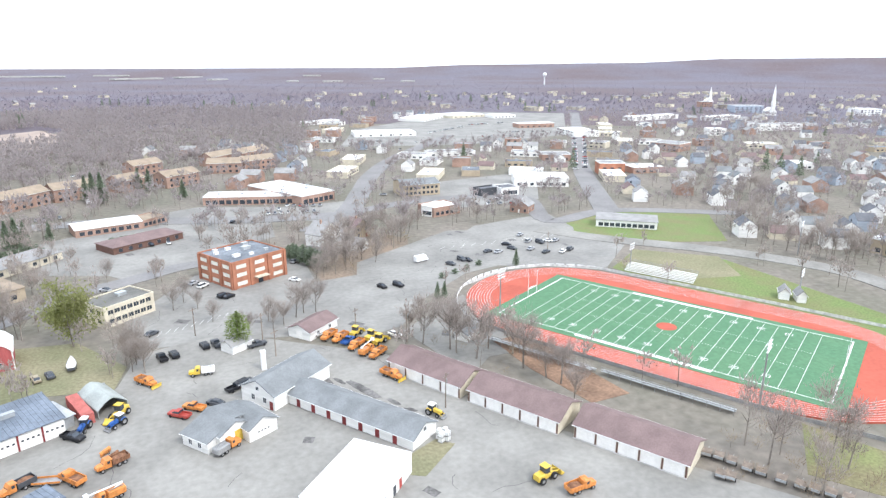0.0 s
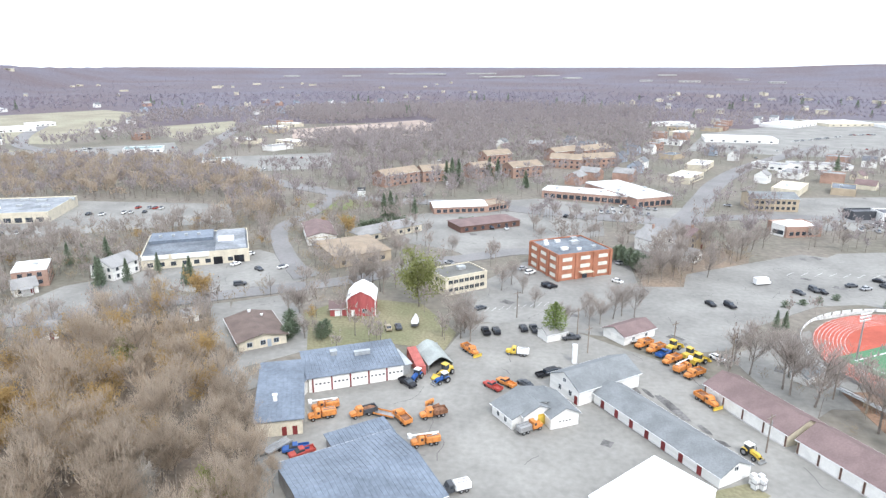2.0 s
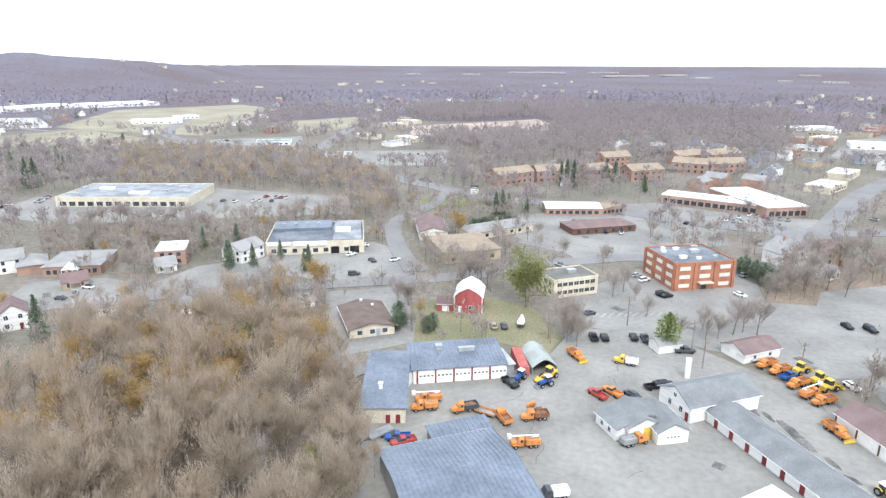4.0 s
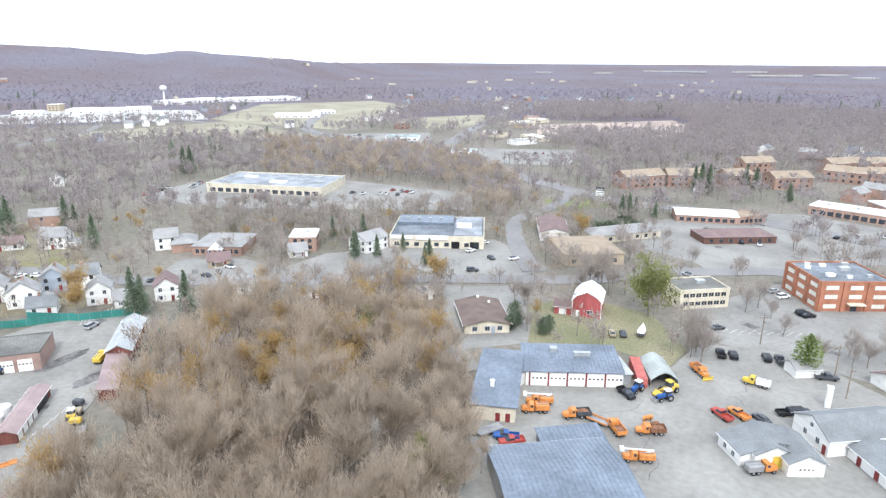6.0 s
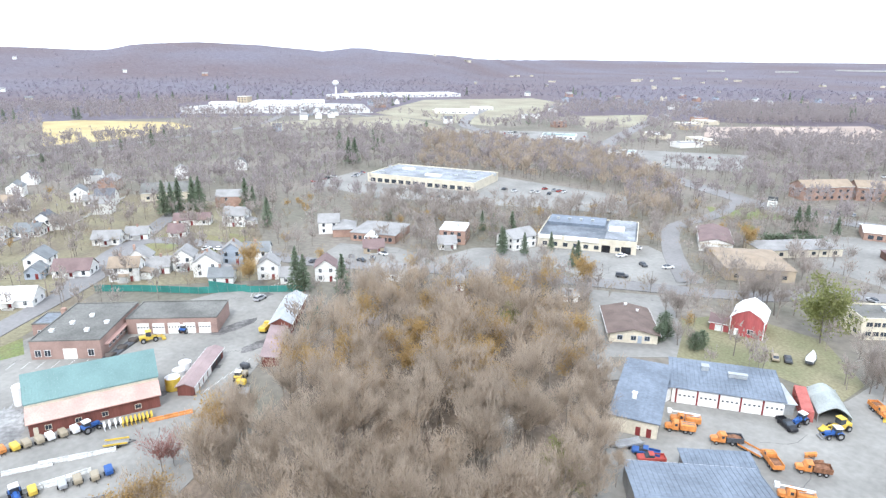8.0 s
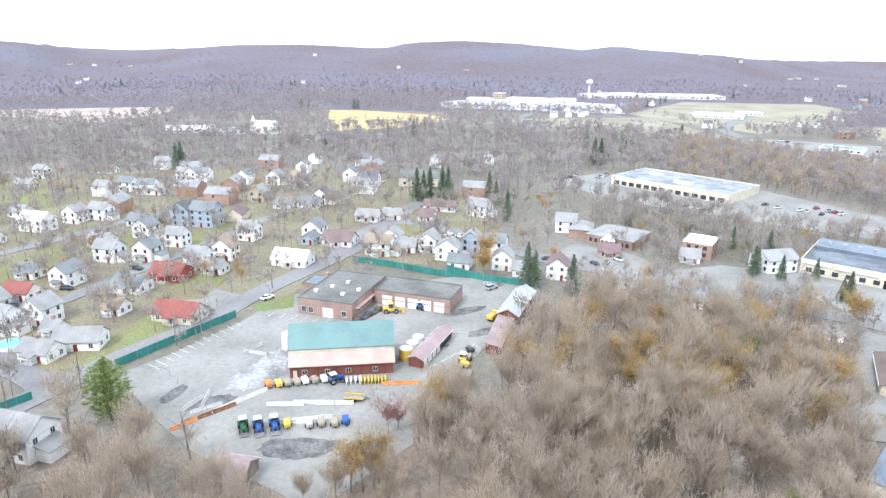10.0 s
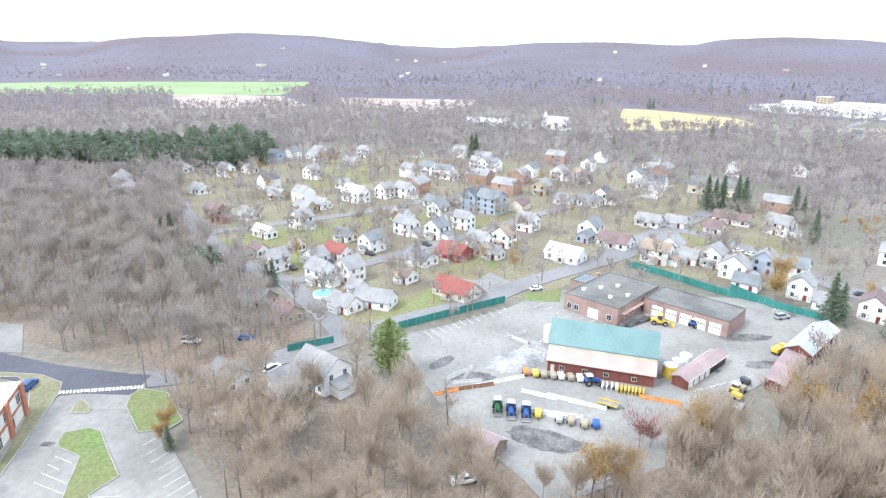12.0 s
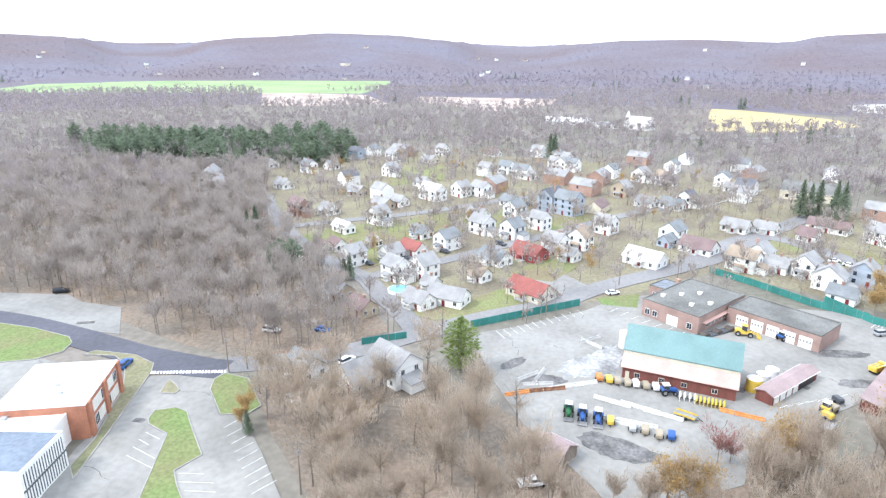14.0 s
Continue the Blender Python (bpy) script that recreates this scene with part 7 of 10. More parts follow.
b = building("works_garage", -174.6, 68.0, 48.4, 24.9, 13.0, 4.7, "flat", 0.3, "pinkbrick", "gravelroof", "pale red brick vehicle garage with five white doors", "garage", rib_m="gravelroof")
for k in range(5):
    add_door(b, "S", -b["w"] / 2 + 4.4 + k * 4.25, 3.3, 3.3, "doorwhite", lights=True)
b = building("open_shed", -140.7, 58.4, 134.5, 20.0, 3.8, 2.5, "gable", 0.7, "brownsiding", "mauvemetal", "long brown shed with white doors, open bays and mauve metal roof", "shed", over=0.35)
for k in range(4):
    add_door(b, "S", -b["w"] / 2 + 1.8 + k * 2.8, 2.1, 2.1, "doorwhite")
# open bays: black panels painted in for the shade inside, not real doors
for k in range(2):
    add_door(b, "S", 3.3 + k * 3.4, 3.0, 2.1, "black", "plain")
b = building("brick_store", -156.2, 93.1, 45.8, 6.0, 22.0, 3.2, "gable", 1.6, "brownsiding", "silvermetal", "brick store with pale grey metal roof", "shed", ridge_along="y", over=0.3)
b = building("lean_shed", -140.6, 78.8, 141.5, 19.2, 4.0, 2.4, "shed", 0.5, "brownsiding", "mauvemetal", "low shed with faded pink metal roof by woods", "shed")
b = building("wood_shed", -105.8, 5.1, 57.0, 5.7, 7.0, 2.4, "gable", 1.8, "wood", "mauvemetal", "old timber shed with mauve roof in the woods", "shed")
b = building("school_wing", -103.0, -97.5, -162.7, 18.6, 17.0, 7.6, "flat", 0.3, "brick", "whiteroof", "two-storey brick school wing with white flat roof", "school", rib_m="white")
school_front(b)
b = building("school_link", -93.3, -98.9, -167.4, 11.3, 18.0, 6.0, "flat", 0.3, "siding", "whiteroof", "lower white-roofed link of the school", "school")
roof_unit(b, -1, 2, 1.2, 0.9, 0.5)
roof_unit(b, 1, 6, 0.9, 0.9, 0.5)
b = building("school_hall", -80.5, -95.9, -171.9, 12.1, 24.0, 7.4, "flat", 0.3, "siding", "bluemetal", "school hall with striped glazed front and blue-grey roof", "school", rib_m="white")
striped_front(b)
b = building("meeting_hall", -351.0, 140.0, 62.7, 27.6, 24.0, 4.6, "gable", 3.2, "cream", "gravelroof", "large cream hall with olive-grey gabled roof", "hall")
window_row(b, "S", 5, 1.2, 1.4, 1.5)
b = building("store", -355.8, 520.6, 26.8, 32.4, 20.0, 3.1, "flat", 0.5, "siding", "tealmetal", "long store with teal roof", "building", rib_m="white")
far_windows(b)
b = building("store", -256.7, 466.3, 26.5, 21.0, 14.0, 3.1, "flat", 0.5, "siding", "tealmetal", "filling station with green canopy", "building", rib_m="white")
far_windows(b)
b = building("store", -617.0, 651.3, 43.4, 59.2, 30.0, 4.3, "flat", 0.5, "siding", "whiteroof", "white roadside store with flat roof", "building", rib_m="white")
far_windows(b)
b = building("store", -908.1, 550.2, 46.1, 76.9, 40.0, 5.0, "flat", 0.5, "siding", "whiteroof", "large white store in the valley", "building", rib_m="white")
far_windows(b)
b = building("store", -888.6, 599.8, 56.6, 35.8, 30.0, 5.0, "flat", 0.5, "siding", "whiteroof", "large white store in the valley", "building", rib_m="white")
far_windows(b)
b = building("store", -948.3, 473.4, 54.2, 35.2, 30.0, 4.3, "flat", 0.5, "siding", "whiteroof", "white store with flat roof in the valley", "building", rib_m="white")
far_windows(b)
b = building("store", -979.7, 528.9, 38.5, 16.4, 20.0, 9.5, "flat", 0.5, "tan", "tan", "tan tower block in the valley", "building", rib_m="white")
far_windows(b)
b = building("store", -974.4, 766.1, 90.3, 119.5, 60.0, 5.0, "flat", 0.5, "siding", "whiteroof", "long white warehouse with flat roof", "building", rib_m="white")
far_windows(b)
b = building("store", -917.4, 879.7, 64.1, 119.9, 70.0, 5.0, "flat", 0.5, "siding", "whiteroof", "long white warehouse with flat roof", "building", rib_m="white")
far_windows(b)
b = building("store", -626.2, 642.6, 66.3, 36.8, 20.0, 3.7, "flat", 0.5, "cream", "palegrey", "pale roadside building with grey roof", "building", rib_m="white")
far_windows(b)
b = building("store", -629.4, 718.0, 57.8, 29.8, 20.0, 3.7, "flat", 0.5, "siding", "whiteroof", "white roadside building with white roof", "building", rib_m="white")
far_windows(b)
b = building("store", -664.5, 22.6, 90.7, 46.6, 40.0, 2.8, "flat", 0.5, "siding", "whiteroof", "white hall beside the straw field", "building", rib_m="white")
far_windows(b)
b = building("store", -630.8, 57.0, 101.8, 18.9, 20.0, 3.7, "flat", 0.5, "siding", "greyshingle", "white roadside building with grey roof", "building", rib_m="white")
far_windows(b)
b = building("town_block", 148.1, 857.8, 29.4, 69.9, 16.0, 3.7, "flat", 0.5, "siding", "whiteroof", "long low white building by woods", "building", rib_m="white")
far_windows(b)
b = building("town_block", 195.0, 695.1, -6.7, 67.9, 36.0, 3.7, "flat", 0.5, "siding", "whiteroof", "shopping hall with white roof", "building", rib_m="white")
far_windows(b)
b = building("town_block", 303.6, 878.1, 47.0, 69.5, 40.0, 3.7, "flat", 0.5, "siding", "whiteroof", "shopping hall with white roof", "building", rib_m="white")
far_windows(b)
b = building("town_block", 372.6, 906.3, 17.5, 62.6, 50.0, 3.7, "flat", 0.5, "cream", "whiteroof", "shopping hall with pale roof", "building", rib_m="white")
far_windows(b)
b = building("town_block", 427.0, 873.9, 1.8, 36.3, 30.0, 3.7, "flat", 0.5, "siding", "whiteroof", "white shop hall with flat roof", "building", rib_m="white")
far_windows(b)
b = building("town_block", 203.8, 514.8, -5.7, 42.0, 16.0, 3.7, "flat", 0.5, "siding", "palegrey", "long white office row with grey roof", "building", rib_m="white")
far_windows(b)
b = building("town_block", 398.1, 718.2, -4.6, 48.2, 20.0, 5.0, "flat", 0.5, "farbrick", "whiteroof", "brick factory with white roof", "building", rib_m="white")
far_windows(b)
b = building("town_block", 400.7, 620.6, -98.8, 48.7, 30.0, 5.6, "flat", 0.5, "siding", "whiteroof", "white town block with flat roof", "building", rib_m="white")
far_windows(b)
b = building("town_block", 355.8, 512.9, -51.8, 16.3, 16.0, 5.6, "flat", 0.5, "cream", "palegrey", "yellow town house block with grey roof", "building", rib_m="white")
far_windows(b)
b = building("town_block", 276.7, 460.7, -21.0, 23.2, 20.0, 5.0, "flat", 0.5, "farbrick", "palegrey", "brick town block with grey roof", "building", rib_m="white")
far_windows(b)
b = building("town_block", 276.6, 383.5, -21.0, 18.2, 14.0, 8.2, "flat", 0.5, "brick", "palegrey", "red brick apartment block with white balconies", "building", rib_m="white")
far_windows(b)
b = building("town_block", 304.1, 381.7, -8.7, 23.4, 16.0, 4.3, "flat", 0.5, "farbrick", "whiteroof", "brick block with white trim", "building", rib_m="white")
far_windows(b)
b = building("town_block", 407.8, 475.1, -66.7, 27.5, 24.0, 6.8, "flat", 0.5, "farbrick", "palegrey", "long brick town block with grey roof", "building", rib_m="white")
far_windows(b)
b = building("town_block", 544.2, 563.6, -21.0, 18.9, 16.0, 6.8, "flat", 0.5, "siding", "whiteroof", "white town hall with flat roof", "building", rib_m="white")
far_windows(b)
b = building("town_block", 850.6, 821.2, -21.0, 46.2, 30.0, 10.9, "flat", 0.5, "greysiding", "greyroof", "large blue-grey office block", "building", rib_m="white")
far_windows(b)
b = building("town_block", 655.1, 583.7, -8.5, 62.7, 20.0, 6.8, "flat", 0.5, "siding", "palegrey", "long white classical building", "building", rib_m="white")
far_windows(b)
b = building("town_block", 888.3, 954.0, -21.0, 20.9, 20.0, 9.5, "flat", 0.5, "farbrick", "palegrey", "tall brick block with grey roof", "building", rib_m="white")
far_windows(b)
b = building("town_block", 978.8, 708.2, -21.0, 34.9, 30.0, 9.5, "flat", 0.5, "siding", "whiteroof", "white block on the far side of town", "building", rib_m="white")
far_windows(b)
b = building("town_block", 424.4, 355.0, -21.0, 21.3, 16.0, 4.3, "flat", 0.5, "siding", "whiteroof", "long white house with white roof", "building", rib_m="white")
far_windows(b)
b = building("town_block", 611.8, 759.5, 9.9, 93.3, 20.0, 5.6, "flat", 0.5, "siding", "whiteroof", "long white town block with flat roof", "building", rib_m="white")
far_windows(b)
b = building("town_block", 698.4, 715.9, 7.5, 59.2, 20.0, 5.6, "flat", 0.5, "siding", "whiteroof", "white town block with flat roof", "building", rib_m="white")
far_windows(b)
b = building("town_block", 219.0, 402.9, -32.5, 24.0, 14.0, 3.7, "flat", 0.5, "siding", "whiteroof", "white shop row with flat roof", "building", rib_m="white")
far_windows(b)
far_hall(-1487.8, 3660.9, -2.1, 82.8)
far_hall(-1165.3, 3799.9, -2.3, 101.9)
far_hall(-913.9, 4533.8, -3.3, 400.8)
far_hall(-481.5, 4740.0, -3.6, 206.4)
far_hall(-203.9, 3762.0, -2.3, 129.7)
far_hall(425.9, 3009.4, -1.2, 50.6)
far_hall(758.6, 4438.2, -3.3, 110.9)
far_hall(589.3, 2911.7, -1.1, 85.0)
far_hall(914.0, 3319.3, -1.7, 54.7)
far_hall(910.3, 2817.9, -1.0, 57.9)
far_hall(-259.8, 3734.2, 41.9, 291.7)
far_hall(-15.4, 4105.3, 42.3, 175.7)
far_hall(121.1, 3453.9, 40.4, 99.3)
apartment(-95.7, 402.5, 52.8, 29.8)
apartment(-73.0, 420.8, 31.1, 22.8)
apartment(-44.9, 438.6, 45.5, 18.2)
apartment(-39.3, 503.5, 38.8, 23.7)
apartment(-15.4, 446.7, 39.4, 25.4)
apartment(14.4, 532.8, 46.1, 30.8)
apartment(39.0, 550.9, 44.6, 33.9)
apartment(16.8, 489.4, -11.0, 23.9)
apartment(39.4, 498.2, 27.0, 27.0)

# ---- houses of the near quarter ----
house(-348.0, -267.3, 30, 9.0, 7.0, 1, "siding", "palegrey", "x", "white single-storey house below the pines")
house(-351.4, -249.2, 30, 9.0, 7.0, 1, "siding", "greyshingle", "x", "white single-storey house below the pines")
house(-355.1, -231.0, 30, 11.0, 7.0, 1, "siding", "palegrey", "x", "white single-storey house below the pines")
house(-357.0, -217.0, 30, 9.0, 7.0, 1, "cream", "brownshingle", "x", "cream single-storey house below the pines")
house(-361.9, -203.0, 30, 8.0, 7.0, 2, "siding", "palegrey", "y", "white two-storey house below the pines")
house(-327.1, -185.0, 20, 24.0, 10.0, 2, "siding", "palegrey", "x", "long white two-storey block with pale grey roof")
house(-299.0, -166.0, 20, 26.0, 10.0, 2, "siding", "palegrey", "x", "long white two-storey block with pale grey roof")
house(-368.3, -142.4, 52, 9.0, 7.2, 2, "siding", "greyshingle", "x", "white two-storey house with grey shingle roof")
house(-379.7, -131.9, 52, 8.1, 7.2, 1, "siding", "palegrey", "y", "white single-storey house with pale grey shingle roof")
house(-365.8, -90.4, 52, 8.1, 7.2, 2, "siding", "palegrey", "y", "white two-storey house with pale grey shingle roof")
house(-385.9, -22.2, 52, 9.0, 7.2, 2, "siding", "greyshingle", "x", "white two-storey house with grey shingle roof")
house(-371.3, -7.9, 52, 9.0, 7.2, 1, "siding", "palegrey", "x", "white single-storey house with pale grey shingle roof")
house(-376.8, 56.3, 52, 9.0, 7.2, 2, "siding", "palegrey", "y", "white two-storey house with pale grey shingle roof")
house(-371.0, 68.2, 52, 8.1, 7.2, 2, "siding", "tanshingle", "x", "white two-storey house with tan shingle roof")
house(-277.0, -28.0, 52, 9.0, 7.2, 1, "siding", "palegrey", "x", "white single-storey house with pale grey shingle roof")
house(-284.0, -12.0, 52, 8.1, 7.2, 2, "siding", "greyshingle", "y", "white two-storey house with grey shingle roof")
house(-245.0, -48.0, 52, 8.1, 6.3, 1, "siding", "greyshingle", "x", "white single-storey house with grey shingle roof")
house(-139.7, 148.0, 38, 6.0, 5.0, 1, "siding", "palegrey", "x", "small white cottage among bare trees")
house(47.4, 271.1, 40, 13.0, 9.0, 2, "siding", "palegrey", "y", "white two-storey house with pale grey shingle roof")
house(64.1, 277.3, 25, 9.0, 8.0, 2, "tan", "brownshingle", "y", "tan two-storey house with brown shingle roof")
house(57.5, 258.1, -40, 12.0, 6.0, 1, "siding", "palegrey", "x", "low white outbuilding among brush")
house(-214.2, -88.9, 52, 8.1, 5.4, 1, "siding", "palegrey", "x", "white single-storey house with pale grey shingle roof")
house(-219.5, -81.3, 52, 6.3, 5.4, 1, "cream", "brownshingle", "x", "cream single-storey house with brown shingle roof")
house(-223.1, -76.9, 52, 6.3, 5.4, 1, "siding", "brownshingle", "x", "white single-storey house with brown shingle roof")
house(-207.5, -65.6, 52, 6.8, 7.2, 2, "siding", "palegrey", "y", "white two-storey house with pale grey shingle roof")
house(-230.3, -63.9, 52, 5.4, 3.6, 1, "siding", "palegrey", "x", "white single-storey house with pale grey shingle roof")
house(-217.0, -53.9, 52, 7.2, 7.2, 1, "siding", "palegrey", "y", "white single-storey house with pale grey shingle roof")
house(-223.7, -47.0, 52, 9.9, 6.3, 1, "siding", "redroof", "x", "white single-storey house with red shingle roof")
house(-231.9, -35.4, 52, 7.2, 8.1, 2, "siding", "greyshingle", "y", "white two-storey house with grey shingle roof")
house(-246.7, -81.7, 52, 9.9, 5.4, 1, "siding", "whiteroof", "x", "white single-storey house with white shingle roof")
house(-196.9, -47.3, 52, 8.1, 7.2, 2, "siding", "palegrey", "x", "white two-storey house with pale grey shingle roof")
house(-200.0, -38.3, 52, 8.1, 7.2, 2, "siding", "palegrey", "y", "white two-storey house with pale grey shingle roof")
house(-188.8, -33.8, 52, 5.4, 4.5, 1, "siding", "palegrey", "x", "white single-storey house with pale grey shingle roof")
house(-174.5, -35.1, 52, 9.0, 6.3, 1, "siding", "palegrey", "x", "white single-storey house with pale grey shingle roof")
house(-178.4, -26.6, 72, 11.7, 7.2, 1, "siding", "palegrey", "x", "white single-storey house with pale grey shingle roof")
house(-218.4, -15.5, 52, 10.8, 7.2, 1, "siding", "greyshingle", "x", "white single-storey house with grey shingle roof")
house(-199.8, -19.2, 52, 6.3, 5.4, 1, "siding", "tanshingle", "x", "white single-storey house with tan shingle roof")
house(-225.8, -3.4, 52, 11.7, 8.1, 1, "redsiding", "redroof", "x", "red single-storey house with red shingle roof")
house(-187.7, -1.9, 52, 13.5, 8.1, 1, "cream", "redroof", "x", "cream single-storey house with red shingle roof")
house(-251.5, -11.2, 52, 8.1, 7.2, 2, "siding", "greyshingle", "y", "white two-storey house with grey shingle roof")
house(-266.4, -0.3, 52, 8.1, 6.3, 2, "siding", "palegrey", "x", "white two-storey house with pale grey shingle roof")
house(-296.3, -69.3, 52, 9.0, 6.3, 1, "siding", "palegrey", "x", "white single-storey house with pale grey shingle roof")
house(-311.5, -55.0, 52, 12.6, 8.1, 2, "siding", "whiteroof", "x", "white two-storey house with white shingle roof")
house(-321.1, -41.7, 52, 8.1, 7.2, 2, "siding", "palegrey", "y", "white two-storey house with pale grey shingle roof")
house(-341.4, -66.0, 52, 9.0, 7.2, 1, "siding", "palegrey", "x", "white single-storey house with pale grey shingle roof")
house(-415.2, -100.4, 52, 9.0, 7.2, 2, "siding", "palegrey", "x", "white two-storey house with pale grey shingle roof")
house(-413.8, -74.9, 52, 10.8, 7.2, 1, "cream", "palegrey", "x", "cream single-storey house with pale grey shingle roof")
house(-443.8, -71.4, 52, 7.2, 7.2, 2, "siding", "palegrey", "x", "white two-storey house with pale grey shingle roof")
house(-270.9, -110.7, 52, 9.9, 7.2, 2, "farbrick", "brownshingle", "x", "brick two-storey house with brown shingle roof")
house(-274.3, -97.5, 52, 8.1, 7.2, 1, "siding", "palegrey", "x", "white single-storey house with pale grey shingle roof")
house(-323.2, -140.1, 52, 10.8, 7.2, 1, "siding", "palegrey", "x", "white single-storey house with pale grey shingle roof")
house(-313.7, -95.9, 52, 11.7, 7.2, 1, "tan", "palegrey", "x", "tan single-storey house with pale grey shingle roof")
house(-288.8, -75.4, 52, 9.9, 7.2, 1, "tan", "palegrey", "x", "tan single-storey house with pale grey shingle roof")
house(-261.7, -70.3, 52, 8.1, 7.2, 2, "siding", "palegrey", "y", "white two-storey house with pale grey shingle roof")
house(-378.7, -191.5, 52, 12.6, 7.2, 1, "siding", "palegrey", "x", "white single-storey house with pale grey shingle roof")
house(-378.5, -172.4, 52, 10.8, 7.2, 1, "siding", "palegrey", "x", "white single-storey house with pale grey shingle roof")
house(-300.2, 4.6, 52, 9.0, 10.8, 3, "greysiding", "darkshingle", "y", "blue-grey three-storey house with dark shingle roof")
house(-294.5, 12.6, 52, 11.7, 9.0, 3, "greysiding", "greyshingle", "x", "blue-grey three-storey house with grey shingle roof")
house(-404.7, 12.6, 52, 8.1, 7.2, 2, "siding", "palegrey", "y", "white two-storey house with pale grey shingle roof")
house(-409.1, 7.3, 52, 7.2, 6.3, 2, "siding", "palegrey", "x", "white two-storey house with pale grey shingle roof")
house(-336.1, 41.4, 52, 9.0, 7.2, 2, "tan", "palegrey", "y", "tan two-storey house with pale grey shingle roof")
house(-313.4, 62.9, 52, 10.8, 7.2, 1, "siding", "greyshingle", "x", "white single-storey house with grey shingle roof")
house(-319.3, 70.8, 52, 8.1, 7.2, 2, "siding", "darkshingle", "y", "white two-storey house with dark shingle roof")
house(-258.0, 53.3, 52, 8.1, 8.1, 2, "siding", "greyshingle", "y", "white two-storey house with grey shingle roof")
house(-250.6, 49.9, 52, 5.4, 6.3, 1, "greysiding", "greyshingle", "y", "blue-grey single-storey house with grey shingle roof")
house(-244.5, 60.6, 52, 12.6, 8.1, 1, "siding", "brownshingle", "x", "white single-storey house with brown shingle roof")
house(-226.3, 38.2, 52, 13.5, 8.1, 1, "siding", "whiteroof", "x", "white single-storey house with white shingle roof")
house(-277.4, 82.8, 52, 10.8, 7.2, 1, "siding", "palegrey", "x", "white single-storey house with pale grey shingle roof")
house(-276.5, 94.6, 52, 9.0, 6.3, 1, "siding", "palegrey", "x", "white single-storey house with pale grey shingle roof")
house(-268.5, 108.5, 52, 7.2, 7.2, 1, "siding", "brownshingle", "x", "white single-storey house with brown shingle roof")
house(-283.7, 122.1, 52, 16.2, 6.3, 1, "siding", "brownshingle", "x", "white single-storey house with brown shingle roof")
house(-357.5, 102.1, 52, 8.1, 6.3, 1, "siding", "palegrey", "x", "white single-storey house with pale grey shingle roof")
house(-235.1, 6.1, 52, 8.1, 7.2, 2, "siding", "palegrey", "x", "white two-storey house with pale grey shingle roof")
house(-242.0, 16.0, 52, 8.1, 6.3, 2, "siding", "tanshingle", "y", "white two-storey house with tan shingle roof")
house(-226.5, 11.2, 52, 7.2, 5.4, 1, "siding", "palegrey", "x", "white single-storey house with pale grey shingle roof")
house(-226.7, 72.1, 52, 9.9, 7.2, 2, "siding", "tanshingle", "x", "white two-storey house with tan shingle roof")
house(-234.0, 79.5, 52, 8.1, 7.2, 2, "siding", "palegrey", "y", "white two-storey house with pale grey shingle roof")
house(-224.3, 91.9, 52, 7.2, 8.1, 2, "siding", "palegrey", "y", "white two-storey house with pale grey shingle roof")
house(-219.0, 97.3, 52, 7.2, 6.3, 1, "siding", "palegrey", "x", "white single-storey house with pale grey shingle roof")
house(-211.6, 114.7, 52, 9.0, 7.2, 2, "siding", "greyshingle", "x", "white two-storey house with grey shingle roof")
house(-218.3, 107.9, 52, 8.1, 7.2, 2, "greysiding", "palegrey", "y", "blue-grey two-storey house with pale grey shingle roof")
house(-124.6, -51.8, 52, 8.1, 7.2, 2, "siding", "greyshingle", "x", "white two-storey house with grey shingle roof")
house(-126.6, -40.7, 52, 9.0, 7.2, 1, "siding", "palegrey", "y", "white single-storey house with pale grey shingle roof")
house(-131.0, -32.2, 52, 10.8, 8.1, 2, "siding", "palegrey", "x", "white two-storey house with pale grey shingle roof")
house(-177.5, -61.3, 52, 8.1, 6.3, 1, "tan", "greyshingle", "x", "tan single-storey house with grey shingle roof")
house(-166.3, -50.7, 52, 8.1, 6.3, 1, "tan", "brownshingle", "x", "tan single-storey house with brown shingle roof")
house(-268.6, 136.2, 38, 10.5, 8.5, 2, "siding", "palegrey", "x", "white two-storey house with pale grey shingle roof")
house(-228.7, 159.6, 52, 9.0, 8.1, 2, "siding", "palegrey", "x", "white two-storey house with pale grey shingle roof")
house(-191.5, 154.6, 52, 8.1, 6.3, 1, "tan", "brownshingle", "x", "tan single-storey house with brown shingle roof")
house(-175.0, 179.9, 52, 7.2, 6.3, 1, "siding", "palegrey", "x", "white single-storey house with pale grey shingle roof")
house(-178.6, 122.4, 52, 7.2, 8.4, 2, "siding", "brownshingle", "y", "white two-storey house with brown shingle roof")
house(-211.1, 94.4, 52, 9.0, 6.3, 2, "siding", "palegrey", "y", "white two-storey house with pale grey shingle roof")
house(-193.9, 108.8, 52, 7.2, 7.2, 2, "siding", "palegrey", "y", "white two-storey house with pale grey shingle roof")
house(-184.4, 112.0, 52, 7.2, 6.3, 1, "siding", "palegrey", "x", "white single-storey house with pale grey shingle roof")
house(-227.3, 83.3, 52, 9.0, 7.2, 1, "siding", "palegrey", "x", "white single-storey house with pale grey shingle roof")
house(-200.6, 94.4, 52, 8.1, 6.3, 1, "siding", "greyshingle", "x", "white single-storey house with grey shingle roof")
house(-323.3, -31.4, 52, 9.0, 7.2, 2, "siding", "palegrey", "x", "white two-storey house with pale grey shingle roof")
